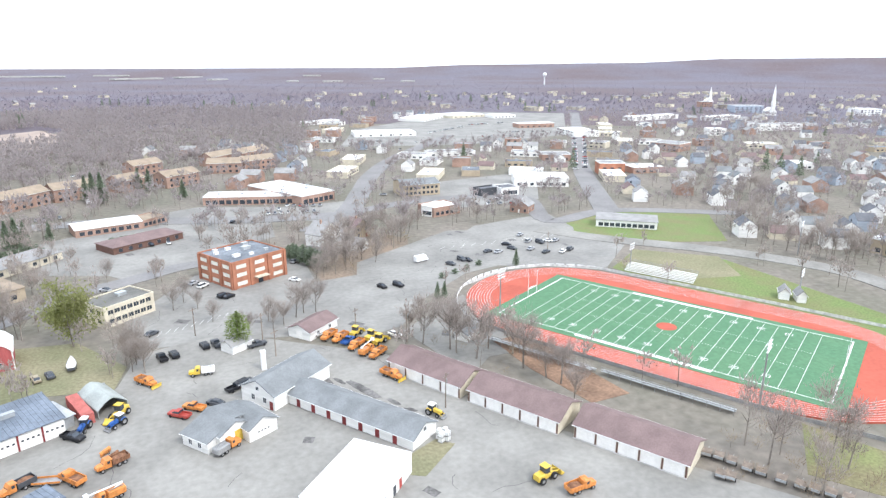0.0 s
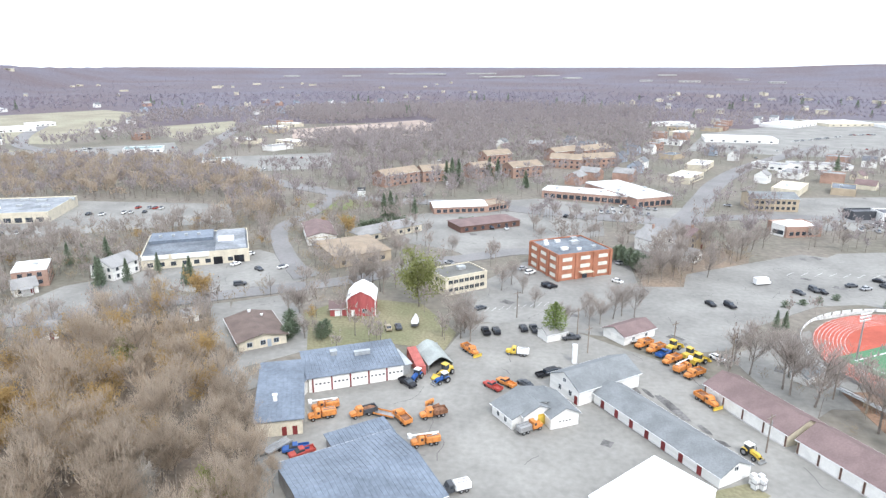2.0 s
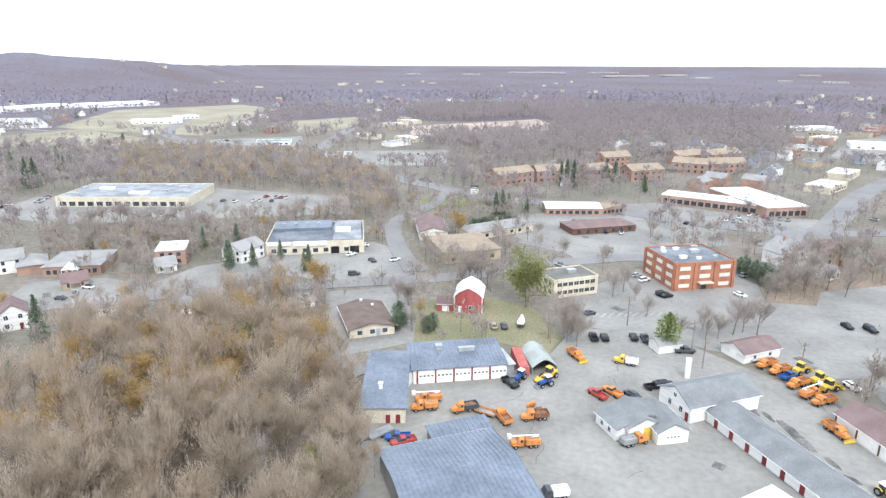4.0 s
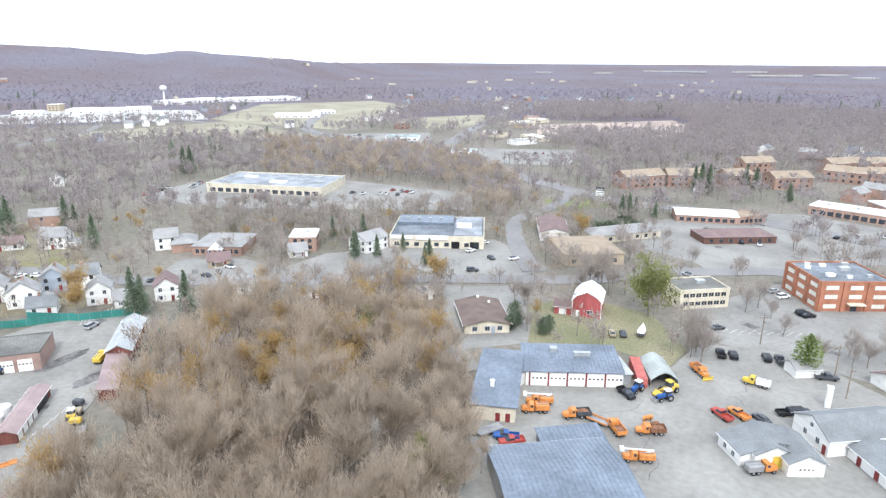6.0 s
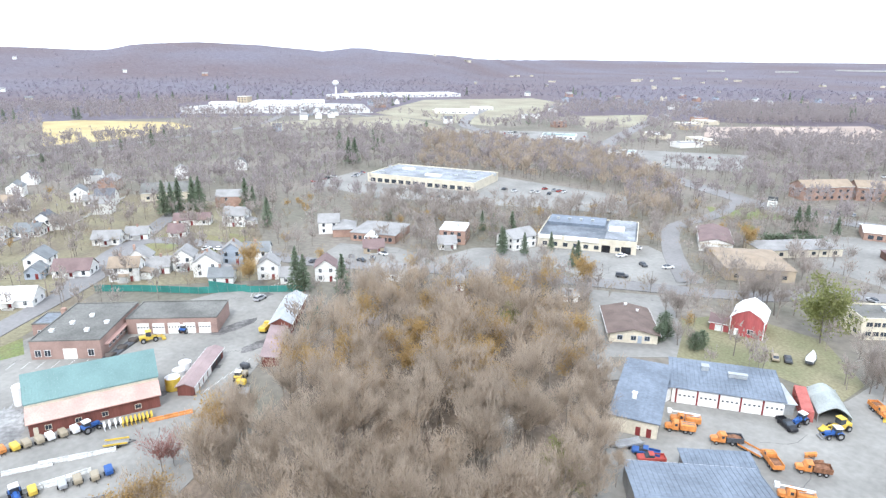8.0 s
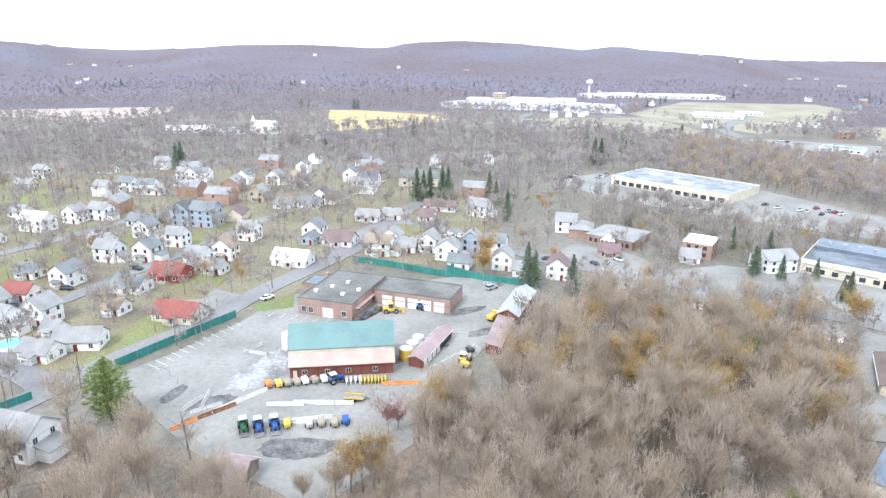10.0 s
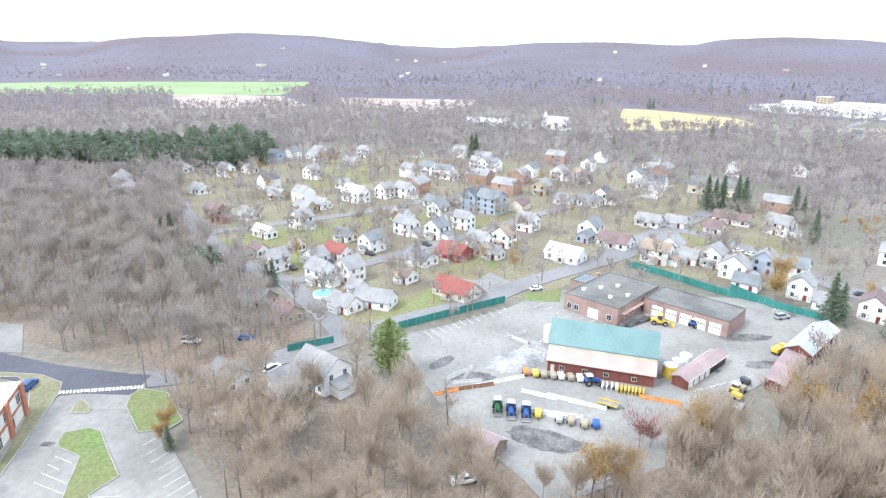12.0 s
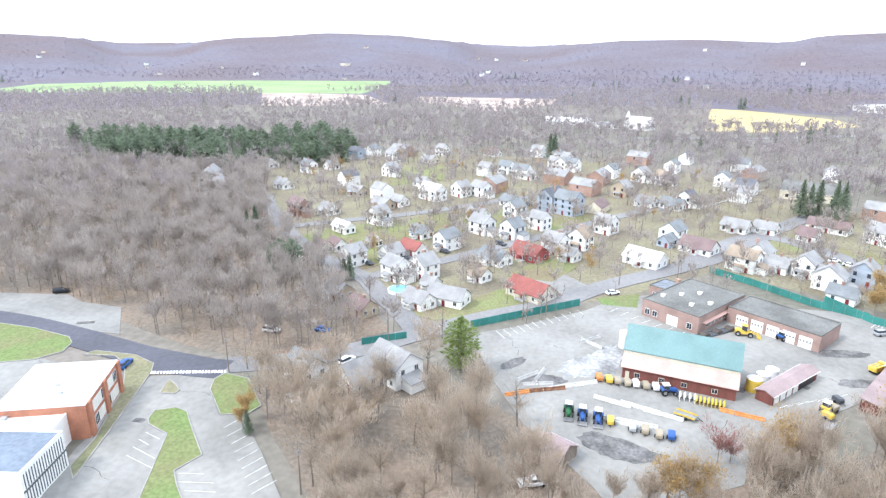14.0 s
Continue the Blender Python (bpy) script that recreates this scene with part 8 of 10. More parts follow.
house(-255.7, -24.1, 52, 9.0, 7.2, 2, "siding", "palegrey", "x", "white two-storey house with pale grey shingle roof")
house(-305.3, -15.3, 52, 8.1, 7.2, 1, "siding", "greyshingle", "x", "white single-storey house with grey shingle roof")
house(-346.0, 43.8, 52, 9.0, 7.2, 1, "tan", "palegrey", "x", "tan single-storey house with pale grey shingle roof")
house(-315.6, 50.9, 52, 9.0, 7.2, 1, "siding", "palegrey", "x", "white single-storey house with pale grey shingle roof")
house(-434.3, 8.3, 52, 7.2, 7.2, 2, "siding", "palegrey", "y", "white two-storey house with pale grey shingle roof")
house(-426.5, 15.5, 52, 6.3, 6.3, 2, "siding", "palegrey", "x", "white two-storey house with pale grey shingle roof")
house(-447.9, -36.0, 52, 10.8, 7.2, 1, "siding", "brownshingle", "x", "white single-storey house with brown shingle roof")
house(-265.4, 27.5, 52, 8.1, 7.2, 2, "siding", "palegrey", "x", "white two-storey house with pale grey shingle roof")

# ---- vehicles and machines ----
bucket_truck(-46.9, 122.7, -152)
dump_truck(-46.4, 119.1, -150, tank="orange", label="small orange utility truck")
dump_truck(-37.7, 121.6, -143, bed="darkgrey")
dump_truck(-28.7, 120.9, 132)
dump_truck(-22.1, 123.6, -151, bed="rust")
plow_blade(-22.1, 126.6, 51, "rust", 2.6)
plow_blade(-23.8, 128.6, 52, "orange", 2.6)
bucket_truck(-21.8, 112.7, -154)
dump_truck(-17.8, 157.4, -48, plow=True)
dump_truck(-0.6, 121.3, 38, tank="steel", label="orange truck with a grey tank body")
dump_truck(-5.0, 158.2, 176, "yellow", tank="white", label="yellow truck with a white tank body")
trailer(-32.7, 121.9, 167, "orange", 5.0, "orange plant trailer with machine parts")
tractor(-29.2, 140.3, -109, "blue")
tractor(-22.5, 139.6, -136, "blue")
loader(-22.6, 143.4, -121)
car(-30.8, 137.0, -39, "black", "pickup")
car(-47.4, 106.2, -157, "blue", "pickup")
car(-45.7, 105.1, -138, "red", "pickup")
trailer(-51.3, 106.4, -119, "silver", 6.0, "grey trailer loaded with steel parts")
dump_truck(-13.7, 98.6, -150, "darkgrey", tank="white", label="dark truck with a white tank")
car(-10.0, 138.6, 140, "red", "pickup")
car(-6.9, 140.9, 142, "orange", "pickup")
car(-2.3, 141.4, 138, "darkgrey", "car")
car(2.7, 147.2, 33, "black", "pickup")
car(4.9, 149.0, 33, "black", "suv")
dump_truck(29.5, 169.0, -137)
dump_truck(32.3, 166.4, -139)
car(34.1, 164.2, 48, "blue", "pickup")
dump_truck(35.4, 159.9, -137)
bucket_truck(37.4, 155.6, 45)
dump_truck(39.6, 152.7, -142)
loader(37.3, 168.0, 49)
loader(40.8, 163.6, 41)
loader(42.3, 160.3, 41)
dump_truck(39.7, 139.6, -58, plow=True)
tractor(43.5, 119.1, -55, "yellow")
car(47.9, 163.7, -56, "white", "car")
trailer(28.5, 172.2, 30, "white", 6.0, "white covered trailer beside the tan shed")
loader(55.4, 89.8, 17)
dump_truck(59.9, 84.6, 6)
car(-43.7, 169.4, 112, "cartan", "car")
car(-40.9, 170.6, 111, "darkgrey", "car")
car(-14.8, 171.3, 109, "black", "pickup")
car(-11.8, 172.0, 108, "black", "suv")
car(-4.0, 175.1, 107, "black", "suv")
car(-0.9, 175.4, 106, "darkgrey", "pickup")
car(9.7, 170.8, 17, "darkgrey", "pickup")
car(-18.3, 189.5, 45, "darkgrey", "car")
car(-6.6, 232.8, 49, "silver", "car")
car(-3.5, 228.4, 48, "white", "suv")
car(2.9, 215.2, 34, "black", "suv")
car(4.5, 214.1, 41, "black", "car")
car(27.9, 223.5, -41, "white", "car")
car(31.5, 246.3, 41, "silver", "suv")
car(55.7, 205.3, -68, "black", "car")
car(61.5, 204.5, -63, "black", "suv")
car(88.2, 221.3, -57, "darkgrey", "car")
car(94.4, 225.0, -75, "darkgrey", "suv")
car(96.4, 223.5, -67, "black", "car")
car(78.8, 229.8, 19, "white", "van")
car(109.2, 231.9, 20, "darkgrey", "car")
car(121.3, 238.6, -42, "black", "car")
car(112.9, 229.4, 28, "silver", "car")
car(120.8, 232.4, -57, "darkgrey", "car")
car(132.6, 239.8, 40, "silver", "suv")
car(136.7, 236.5, -76, "darkgrey", "suv")
car(141.3, 237.4, -44, "white", "car")
car(144.7, 236.9, 32, "silver", "car")
car(131.8, 222.6, 27, "darkgrey", "car")
car(138.6, 220.5, 37, "white", "car")
car(143.2, 222.3, 37, "darkgrey", "suv")
car(134.4, 250.9, 39, "silver", "car")
car(127.9, 228.8, 33, "silver", "car")
car(-118.7, 234.2, -157, "white", "car")
car(-105.1, 198.6, 30, "darkgrey", "suv")
car(-106.0, 216.1, -37, "darkgrey", "car")
car(-117.7, 220.6, 67, "white", "car")
car(-195.9, 129.3, 75, "darkgrey", "car")
car(-175.8, 94.6, 109, "silver", "suv")
car(-235.9, 110.9, 49, "white", "car")
car(-240.3, 107.4, 103, "white", "car")
car(-194.0, 24.0, 115, "white", "car")
car(-208.0, -60.2, 57, "darkgrey", "car")
car(-215.8, -47.4, 73, "darkgrey", "car")
car(-226.2, -35.3, 63, "darkgrey", "car")
car(-239.1, -14.9, 55, "darkgrey", "suv")
car(-305.2, -5.5, 66, "darkgrey", "car")
car(-149.4, -71.4, 89, "white", "suv")
car(-152.1, -57.6, 87, "blue", "car")
car(-125.0, -98.7, -175, "blue", "suv")
car(-164.9, -148.4, 120, "black", "suv")
car(-116.5, -52.2, 61, "white", "car")
car(-135.9, -45.6, 150, "white", "suv")
car(-136.2, -39.8, -140, "white", "suv")
dump_truck(-153.4, 83.8, 125, "yellow", tank="yellow", label="yellow sander truck beside a brick store")
car(-97.0, 1.2, 109, "white", "pickup")
car(-59.5, 400.7, 16, "white", "van")
tractor(-121.5, 8.2, -2, "green")
tractor(-120.4, 11.1, -3, "blue")
tractor(-119.8, 14.3, -4, "blue")
compressor(-119.2, 16.8, -5, "yellow")
compressor(-117.4, 21.1, -7, "silver")
compressor(-116.9, 23.5, -8, "cartan")
compressor(-115.8, 26.1, -9, "cartan")
compressor(-115.8, 28.5, -10, "blue")
compressor(-137.5, 15.8, 7, "orange")
compressor(-136.8, 18.0, 7, "yellow")
compressor(-136.5, 19.9, 6, "cartan")
compressor(-136.0, 22.1, 5, "cartan")
compressor(-135.9, 24.0, 4, "white")
compressor(-135.4, 26.2, 4, "cartan")
compressor(-135.1, 28.4, 3, "white")
tractor(-133.7, 30.7, 100, "blue")
plow_blade(-131.4, 36.4, -12, "yellow", 2.6)
plow_blade(-131.2, 37.2, -12, "yellow", 2.6)
plow_blade(-130.9, 38.0, -12, "yellow", 2.6)
plow_blade(-130.7, 38.8, -13, "yellow", 2.6)
plow_blade(-130.5, 39.6, -13, "yellow", 2.6)
plow_blade(-130.3, 40.3, -13, "yellow", 2.6)
plow_blade(-130.1, 41.1, -13, "yellow", 2.6)
plow_blade(-129.9, 41.9, -14, "yellow", 2.6)
plow_blade(-132.4, 33.1, -10, "white", 2.4)
plow_blade(-132.3, 34.1, -11, "white", 2.4)
plow_blade(-132.1, 35.2, -11, "white", 2.4)
plow_blade(-131.9, 36.2, -12, "white", 2.4)
barrier(-127.2, 45.1, 72, 9, "orange", "long orange plow blades laid in a row")
barrier(-128.0, 18.0, 68, 8.5)
barrier(-126.5, 23.7, 67, 8.5)
barrier(-124.4, 28.3, 69, 8.5)
barrier(-120.1, 18.7, 73, 8.5)
barrier(-120.0, 22.3, 79, 8.5)
trailer(-124.4, 32.8, 61, "yellow", 4.5, "yellow framed rack trailer")
barrier(-128.0, -3.1, 115, 6, "orange", "orange plow blade lying in the yard")
barrier(-130.3, 2.1, 109, 12, "rust", "rusty steel beams lying in the yard")
barrier(-133.4, 8.9, 115, 14, "wornwhite")
barrier(-136.0, -1.1, 134, 7, "concrete", "pale concrete bay wall lying in the yard")
barrier(-132.9, 1.6, 103, 7, "concrete", "pale concrete bay wall lying in the yard")
barrier(-137.3, 1.8, 161, 7, "concrete", "pale concrete bay wall lying in the yard")
barrier(-158.9, 15.0, 131, 7, "concrete", "pale concrete bay wall lying in the yard")
barrier(-156.4, 15.3, 50, 7, "concrete", "pale concrete bay wall lying in the yard")
compressor(-129.2, 62.9, 40, "yellow")
compressor(-132.5, 65.4, 130, "cartan")
compressor(-136.2, 67.7, 20, "darkgrey")
compressor(-123.5, 59.8, 75, "silver")
loader(-169.1, 57.0, 75)
tractor(-168.1, 66.5, 123, "blue")
tractor(-132.0, 63.8, 135, "yellow")
trailer(-124.5, 61.0, 140, "steel", 5, "grey steel equipment trailer in the yard")
tank(-139.0, 50.6, 1.7, 3.2)
tank(-142.8, 53.7, 1.5, 2.6, "white", "white round brine tank")
tank(-145.7, 56.6, 1.5, 2.6, "white", "white round brine tank")
tank(-156.3, 23.4, 1.3, 4.6, "white", "tall white tank beside the salt barn")
boat(-36.5, 174.2, 97)
pool(-184.2, -43.7)
sign_board(-103.8, 348.5, 10)

# ---- poles, fences, towers ----
utility_pole(-126.3, -72.2, 11, 40)
utility_pole(-128.3, -68.4, 10, 40)
utility_pole(-87.9, -39.1, 11, 40)
utility_pole(-149.1, -38.4, 9, 40)
utility_pole(-173.1, 3.1, 9, 40)
utility_pole(-202.5, 26.8, 9, 40)
utility_pole(-225.9, 46.7, 9, 40)
utility_pole(-230.0, 52.4, 9, 40)
utility_pole(-169.0, -3.5, 9, 40)
utility_pole(47.1, 121.0, 9, 40)
utility_pole(49.9, 158.6, 10, 40)
utility_pole(37.7, 169.8, 8, 40)
utility_pole(69.6, 146.2, 9, 40)
utility_pole(-6.4, 184.6, 9, 40)
utility_pole(11.5, 173.0, 9, 40)
utility_pole(-149.7, 207.3, 9, 40)
utility_pole(24.1, 248.2, 9, 40)
utility_pole(-327.3, 77.8, 11, 40)
utility_pole(-285.3, 299.4, 12, 40)
utility_pole(132.9, 223.3, 9, 40)
utility_pole(13.9, 162.5, 8, 40)
light_mast(113.9, 94.6, 17, 31)
light_mast(84.1, 168.7, 14, 31)
light_mast(229.0, 183.4, 14, 31)
light_mast(184.8, 145.0, 10, 31)
light_mast(151.7, 192.6, 10, 31)
POLE_ROW = [(-126.3, -72.2), (-87.9, -39.1)]
mesh_fence([(-161.1, -17.7), (-171.5, -3.1), (-182.7, 13.2)])
mesh_fence([(-220.7, 59.3), (-209.7, 70.5), (-194.7, 82.9), (-186.0, 95.5)])
mesh_fence([(-198.4, 88.2), (-183.8, 95.6), (-172.2, 109.2)])
mesh_fence([(-142.5, 89.7), (-155.3, 102.9)], 2.0)
mesh_fence([(-145.6, -44.7), (-151.6, -33.9)], 2.2)
mesh_fence([(-318.2, 79.2), (-363.3, 120.0)], 1.0, "white", "white pale fence beside the drive")
steeple(831.6, 748.7, 48, "white church with a tall pointed steeple")
steeple(954.1, 1010.5, 34, "brick church with a slim white spire")
steeple(-624.6, 76.2, 17, "small white church with a spire")
water_tower(-945.6, 687.2, 34)
water_tower_far(1941.4, 3388.6)
cart(89.7, 84.8, 38)
cart(91.1, 83.0, 37)
cart(92.3, 80.9, 36)
cart(93.5, 78.1, 35)
cart(94.9, 76.1, 34)
cart(96.6, 73.0, 33)
cart(98.5, 70.4, 31)
cart(100.0, 68.7, 31)
cart(101.7, 66.7, 30)
cart(103.2, 64.5, 29)
cart(87.1, 78.3, 36)
cart(88.3, 77.1, 36)

# ---- painted lines ----
bays = tagged(new("parking_bays"), "worn white parking bay lines on asphalt", "road marking", kind="structure")
stripe((-104.3, -62.2), (-107.8, -60.4), 0.14, parent=bays)
stripe((-101.7, -60.1), (-105.3, -58.2), 0.14, parent=bays)
stripe((-99.3, -58.1), (-102.9, -56.1), 0.14, parent=bays)
stripe((-96.9, -56.2), (-100.7, -54.0), 0.14, parent=bays)
stripe((-94.6, -54.3), (-98.5, -52.1), 0.14, parent=bays)
stripe((-92.5, -52.5), (-96.4, -50.2), 0.14, parent=bays)
stripe((-90.3, -50.8), (-94.4, -48.3), 0.14, parent=bays)
stripe((-88.3, -49.2), (-92.4, -46.6), 0.14, parent=bays)
stripe((-86.4, -47.6), (-90.5, -44.8), 0.14, parent=bays)
stripe((-92.6, -76.1), (-89.9, -69.0), 0.14, parent=bays)
stripe((-95.3, -76.6), (-92.7, -70.3), 0.14, parent=bays)
stripe((-97.8, -77.0), (-96.4, -74.0), 0.14, parent=bays)
stripe((-100.2, -77.1), (-98.5, -72.9), 0.14, parent=bays)
stripe((-89.3, -63.5), (-90.0, -58.7), 0.14, parent=bays)
stripe((-87.1, -62.2), (-87.9, -55.6), 0.14, parent=bays)
stripe((-85.1, -59.7), (-85.7, -54.2), 0.14, parent=bays)
stripe((-160.1, -10.4), (-156.2, -7.8), 0.14, parent=bays)
stripe((-161.6, -8.6), (-157.8, -6.1), 0.14, parent=bays)
stripe((-163.1, -6.7), (-159.4, -4.3), 0.14, parent=bays)
stripe((-164.7, -4.8), (-161.0, -2.5), 0.14, parent=bays)
stripe((-166.2, -2.9), (-162.7, -0.6), 0.14, parent=bays)
stripe((-167.9, -0.9), (-164.4, 1.3), 0.14, parent=bays)
stripe((-169.6, 1.2), (-166.2, 3.2), 0.14, parent=bays)
stripe((-171.3, 3.3), (-168.0, 5.2), 0.14, parent=bays)
stripe((-173.0, 5.4), (-169.9, 7.3), 0.14, parent=bays)
stripe((-174.9, 7.7), (-171.9, 9.4), 0.14, parent=bays)
stripe((-176.7, 10.0), (-173.8, 11.6), 0.14, parent=bays)
stripe((-178.7, 12.3), (-175.9, 13.9), 0.14, parent=bays)
stripe((-179.3, 21.8), (-182.3, 24.6), 0.14, parent=bays)
stripe((-177.0, 24.7), (-180.0, 27.5), 0.14, parent=bays)
stripe((-174.8, 27.5), (-177.7, 30.3), 0.14, parent=bays)
stripe((-172.5, 30.2), (-175.4, 33.1), 0.14, parent=bays)
stripe((-170.3, 33.0), (-173.1, 35.9), 0.14, parent=bays)
stripe((-168.2, 35.7), (-170.9, 38.7), 0.14, parent=bays)
stripe((-166.0, 38.4), (-168.7, 41.4), 0.14, parent=bays)
stripe((-163.9, 41.1), (-166.5, 44.1), 0.14, parent=bays)
stripe((-131.5, 53.8), (-133.6, 56.9), 0.14, parent=bays)
stripe((-132.5, 56.1), (-134.7, 59.2), 0.14, parent=bays)
stripe((-133.6, 58.4), (-135.8, 61.5), 0.14, parent=bays)
stripe((-134.7, 60.7), (-136.9, 63.9), 0.14, parent=bays)
stripe((-135.8, 63.1), (-138.1, 66.4), 0.14, parent=bays)
stripe((-136.9, 65.5), (-139.2, 68.9), 0.14, parent=bays)
stripe((-138.1, 68.0), (-140.4, 71.4), 0.14, parent=bays)
stripe((-180.2, 93.6), (-183.8, 96.8), 0.14, parent=bays)
stripe((-180.4, 95.1), (-184.0, 98.3), 0.14, parent=bays)
stripe((-180.6, 96.5), (-184.3, 99.8), 0.14, parent=bays)
stripe((-180.8, 98.0), (-184.5, 101.3), 0.14, parent=bays)
stripe((-181.0, 99.5), (-184.7, 102.8), 0.14, parent=bays)
stripe((-181.2, 100.9), (-184.9, 104.3), 0.14, parent=bays)
stripe((-181.4, 102.4), (-185.2, 105.8), 0.14, parent=bays)
stripe((-181.6, 103.9), (-185.4, 107.3), 0.14, parent=bays)
stripe((-181.9, 105.4), (-185.6, 108.9), 0.14, parent=bays)
stripe((-182.1, 106.9), (-185.9, 110.4), 0.14, parent=bays)
stripe((-28.1, 182.7), (-26.9, 186.1), 0.14, parent=bays)
stripe((-25.9, 183.7), (-24.7, 187.1), 0.14, parent=bays)
stripe((-23.6, 184.6), (-22.4, 188.1), 0.14, parent=bays)
stripe((-21.4, 185.6), (-20.1, 189.1), 0.14, parent=bays)
stripe((-19.1, 186.6), (-17.9, 190.1), 0.14, parent=bays)
stripe((-16.9, 187.5), (-15.5, 191.1), 0.14, parent=bays)
stripe((-14.6, 188.5), (-13.2, 192.1), 0.14, parent=bays)
stripe((-12.3, 189.5), (-10.9, 193.2), 0.14, parent=bays)
stripe((-10.0, 190.5), (-8.5, 194.2), 0.14, parent=bays)
stripe((-7.6, 191.5), (-6.1, 195.2), 0.14, parent=bays)
stripe((-5.3, 192.6), (-3.7, 196.3), 0.14, parent=bays)
stripe((-2.9, 193.6), (-1.3, 197.3), 0.14, parent=bays)
stripe((-0.5, 194.6), (1.1, 198.4), 0.14, parent=bays)
stripe((1.9, 195.6), (3.5, 199.5), 0.14, parent=bays)
stripe((90.9, 241.5), (95.1, 246.1), 0.14, parent=bays)
stripe((95.9, 241.7), (100.2, 246.3), 0.14, parent=bays)
stripe((100.9, 241.9), (105.3, 246.6), 0.14, parent=bays)
stripe((105.9, 242.2), (110.4, 246.8), 0.14, parent=bays)
stripe((110.9, 242.4), (115.5, 247.0), 0.14, parent=bays)
stripe((115.9, 242.6), (120.6, 247.3), 0.14, parent=bays)
stripe((120.9, 242.8), (125.7, 247.5), 0.14, parent=bays)
stripe((126.0, 243.1), (130.8, 247.7), 0.14, parent=bays)
stripe((131.0, 243.3), (135.9, 247.9), 0.14, parent=bays)
stripe((136.0, 243.5), (141.0, 248.2), 0.14, parent=bays)
stripe((141.0, 243.7), (146.1, 248.4), 0.14, parent=bays)
stripe((146.0, 244.0), (151.1, 248.6), 0.14, parent=bays)
cross = tagged(new("crosswalk"), "white ladder crosswalk on dark asphalt", "road marking", kind="structure")
stripe((-122.1, -89.9), (-123.4, -90.6), 0.5, z=0.3, m="white", parent=cross, name="bar")
stripe((-122.3, -89.2), (-123.5, -89.9), 0.5, z=0.3, m="white", parent=cross, name="bar")
stripe((-122.4, -88.5), (-123.7, -89.1), 0.5, z=0.3, m="white", parent=cross, name="bar")
stripe((-122.6, -87.7), (-123.8, -88.4), 0.5, z=0.3, m="white", parent=cross, name="bar")
stripe((-122.7, -87.0), (-124.0, -87.6), 0.5, z=0.3, m="white", parent=cross, name="bar")
stripe((-122.9, -86.2), (-124.1, -86.9), 0.5, z=0.3, m="white", parent=cross, name="bar")
stripe((-123.0, -85.5), (-124.3, -86.1), 0.5, z=0.3, m="white", parent=cross, name="bar")
stripe((-123.2, -84.8), (-124.5, -85.4), 0.5, z=0.3, m="white", parent=cross, name="bar")
stripe((-123.3, -84.0), (-124.6, -84.7), 0.5, z=0.3, m="white", parent=cross, name="bar")
stripe((-123.5, -83.3), (-124.8, -83.9), 0.5, z=0.3, m="white", parent=cross, name="bar")
stripe((-123.6, -82.6), (-124.9, -83.2), 0.5, z=0.3, m="white", parent=cross, name="bar")
stripe((-123.8, -81.8), (-125.1, -82.4), 0.5, z=0.3, m="white", parent=cross, name="bar")
stripe((-123.9, -81.1), (-125.2, -81.7), 0.5, z=0.3, m="white", parent=cross, name="bar")
stripe((-124.1, -80.3), (-125.4, -80.9), 0.5, z=0.3, m="white", parent=cross, name="bar")
stripe((-124.2, -79.6), (-125.5, -80.2), 0.5, z=0.3, m="white", parent=cross, name="bar")
stripe((-124.4, -78.9), (-125.7, -79.4), 0.5, z=0.3, m="white", parent=cross, name="bar")
stripe((-124.5, -78.1), (-125.8, -78.7), 0.5, z=0.3, m="white", parent=cross, name="bar")
stripe((-124.7, -77.4), (-126.0, -77.9), 0.5, z=0.3, m="white", parent=cross, name="bar")
stripe((-124.8, -76.6), (-126.1, -77.2), 0.5, z=0.3, m="white", parent=cross, name="bar")
stripe((-125.0, -75.9), (-126.3, -76.4), 0.5, z=0.3, m="white", parent=cross, name="bar")
stripe((-125.1, -75.1), (-126.4, -75.7), 0.5, z=0.3, m="white", parent=cross, name="bar")
stripe((-125.3, -74.4), (-126.6, -74.9), 0.5, z=0.3, m="white", parent=cross, name="bar")
stripe((-125.4, -73.7), (-126.7, -74.2), 0.5, z=0.3, m="white", parent=cross, name="bar")
stripe((-125.6, -72.9), (-126.9, -73.5), 0.5, z=0.3, m="white", parent=cross, name="bar")
totes(41.9, 109.1, 36)

# ---- single trees ----
tree("fresh1", -38.2, 188.9, 1.7)
tree("fresh1", -101.1, 130.6, 0.9)
tree("fresh1", -52.0, 83.3, 1)
tree("fresh1", -154.9, 123.6, 0.6)
tree("spruce1", -135.7, -17.1, 1.15)
tree("spruce1", 5.0, 171.4, 0.85)
tree("oak0", -86.8, 97.5, 1)
tree("oak0", -96.2, 97.1, 1)
tree("oak0", -81.5, 98.7, 0.95)
tree("oak0", -111.0, 101.8, 0.9)
tree("oak0", -74.3, 97.1, 0.9)
tree("oak0", -187.9, 97.7, 0.9)
tree("oak3", -93.7, 27.8, 0.9)
tree("oak2", -106.0, 45.0, 1)
tree("oak3", -94.2, 23.6, 0.9)
tree("oak2", -106.4, 174.4, 1)
tree("oak2", -85.6, 263.1, 0.9)
tree("oak3", -198.0, 103.2, 1)
tree("oak0", -101.4, 92.0, 0.95)
tree("oak2", -84.9, 89.8, 1)
tree("oak0", -90.1, 105.6, 1)
tree("oak0", -99.6, 101.0, 1)
tree("oak0", -101.2, 110.0, 1)
tree("russet1", -109.5, 35.9, 1)
tree("russet1", -109.7, 38.2, 0.7)
tree("pale0", -63.1, 78.0, 0.9)
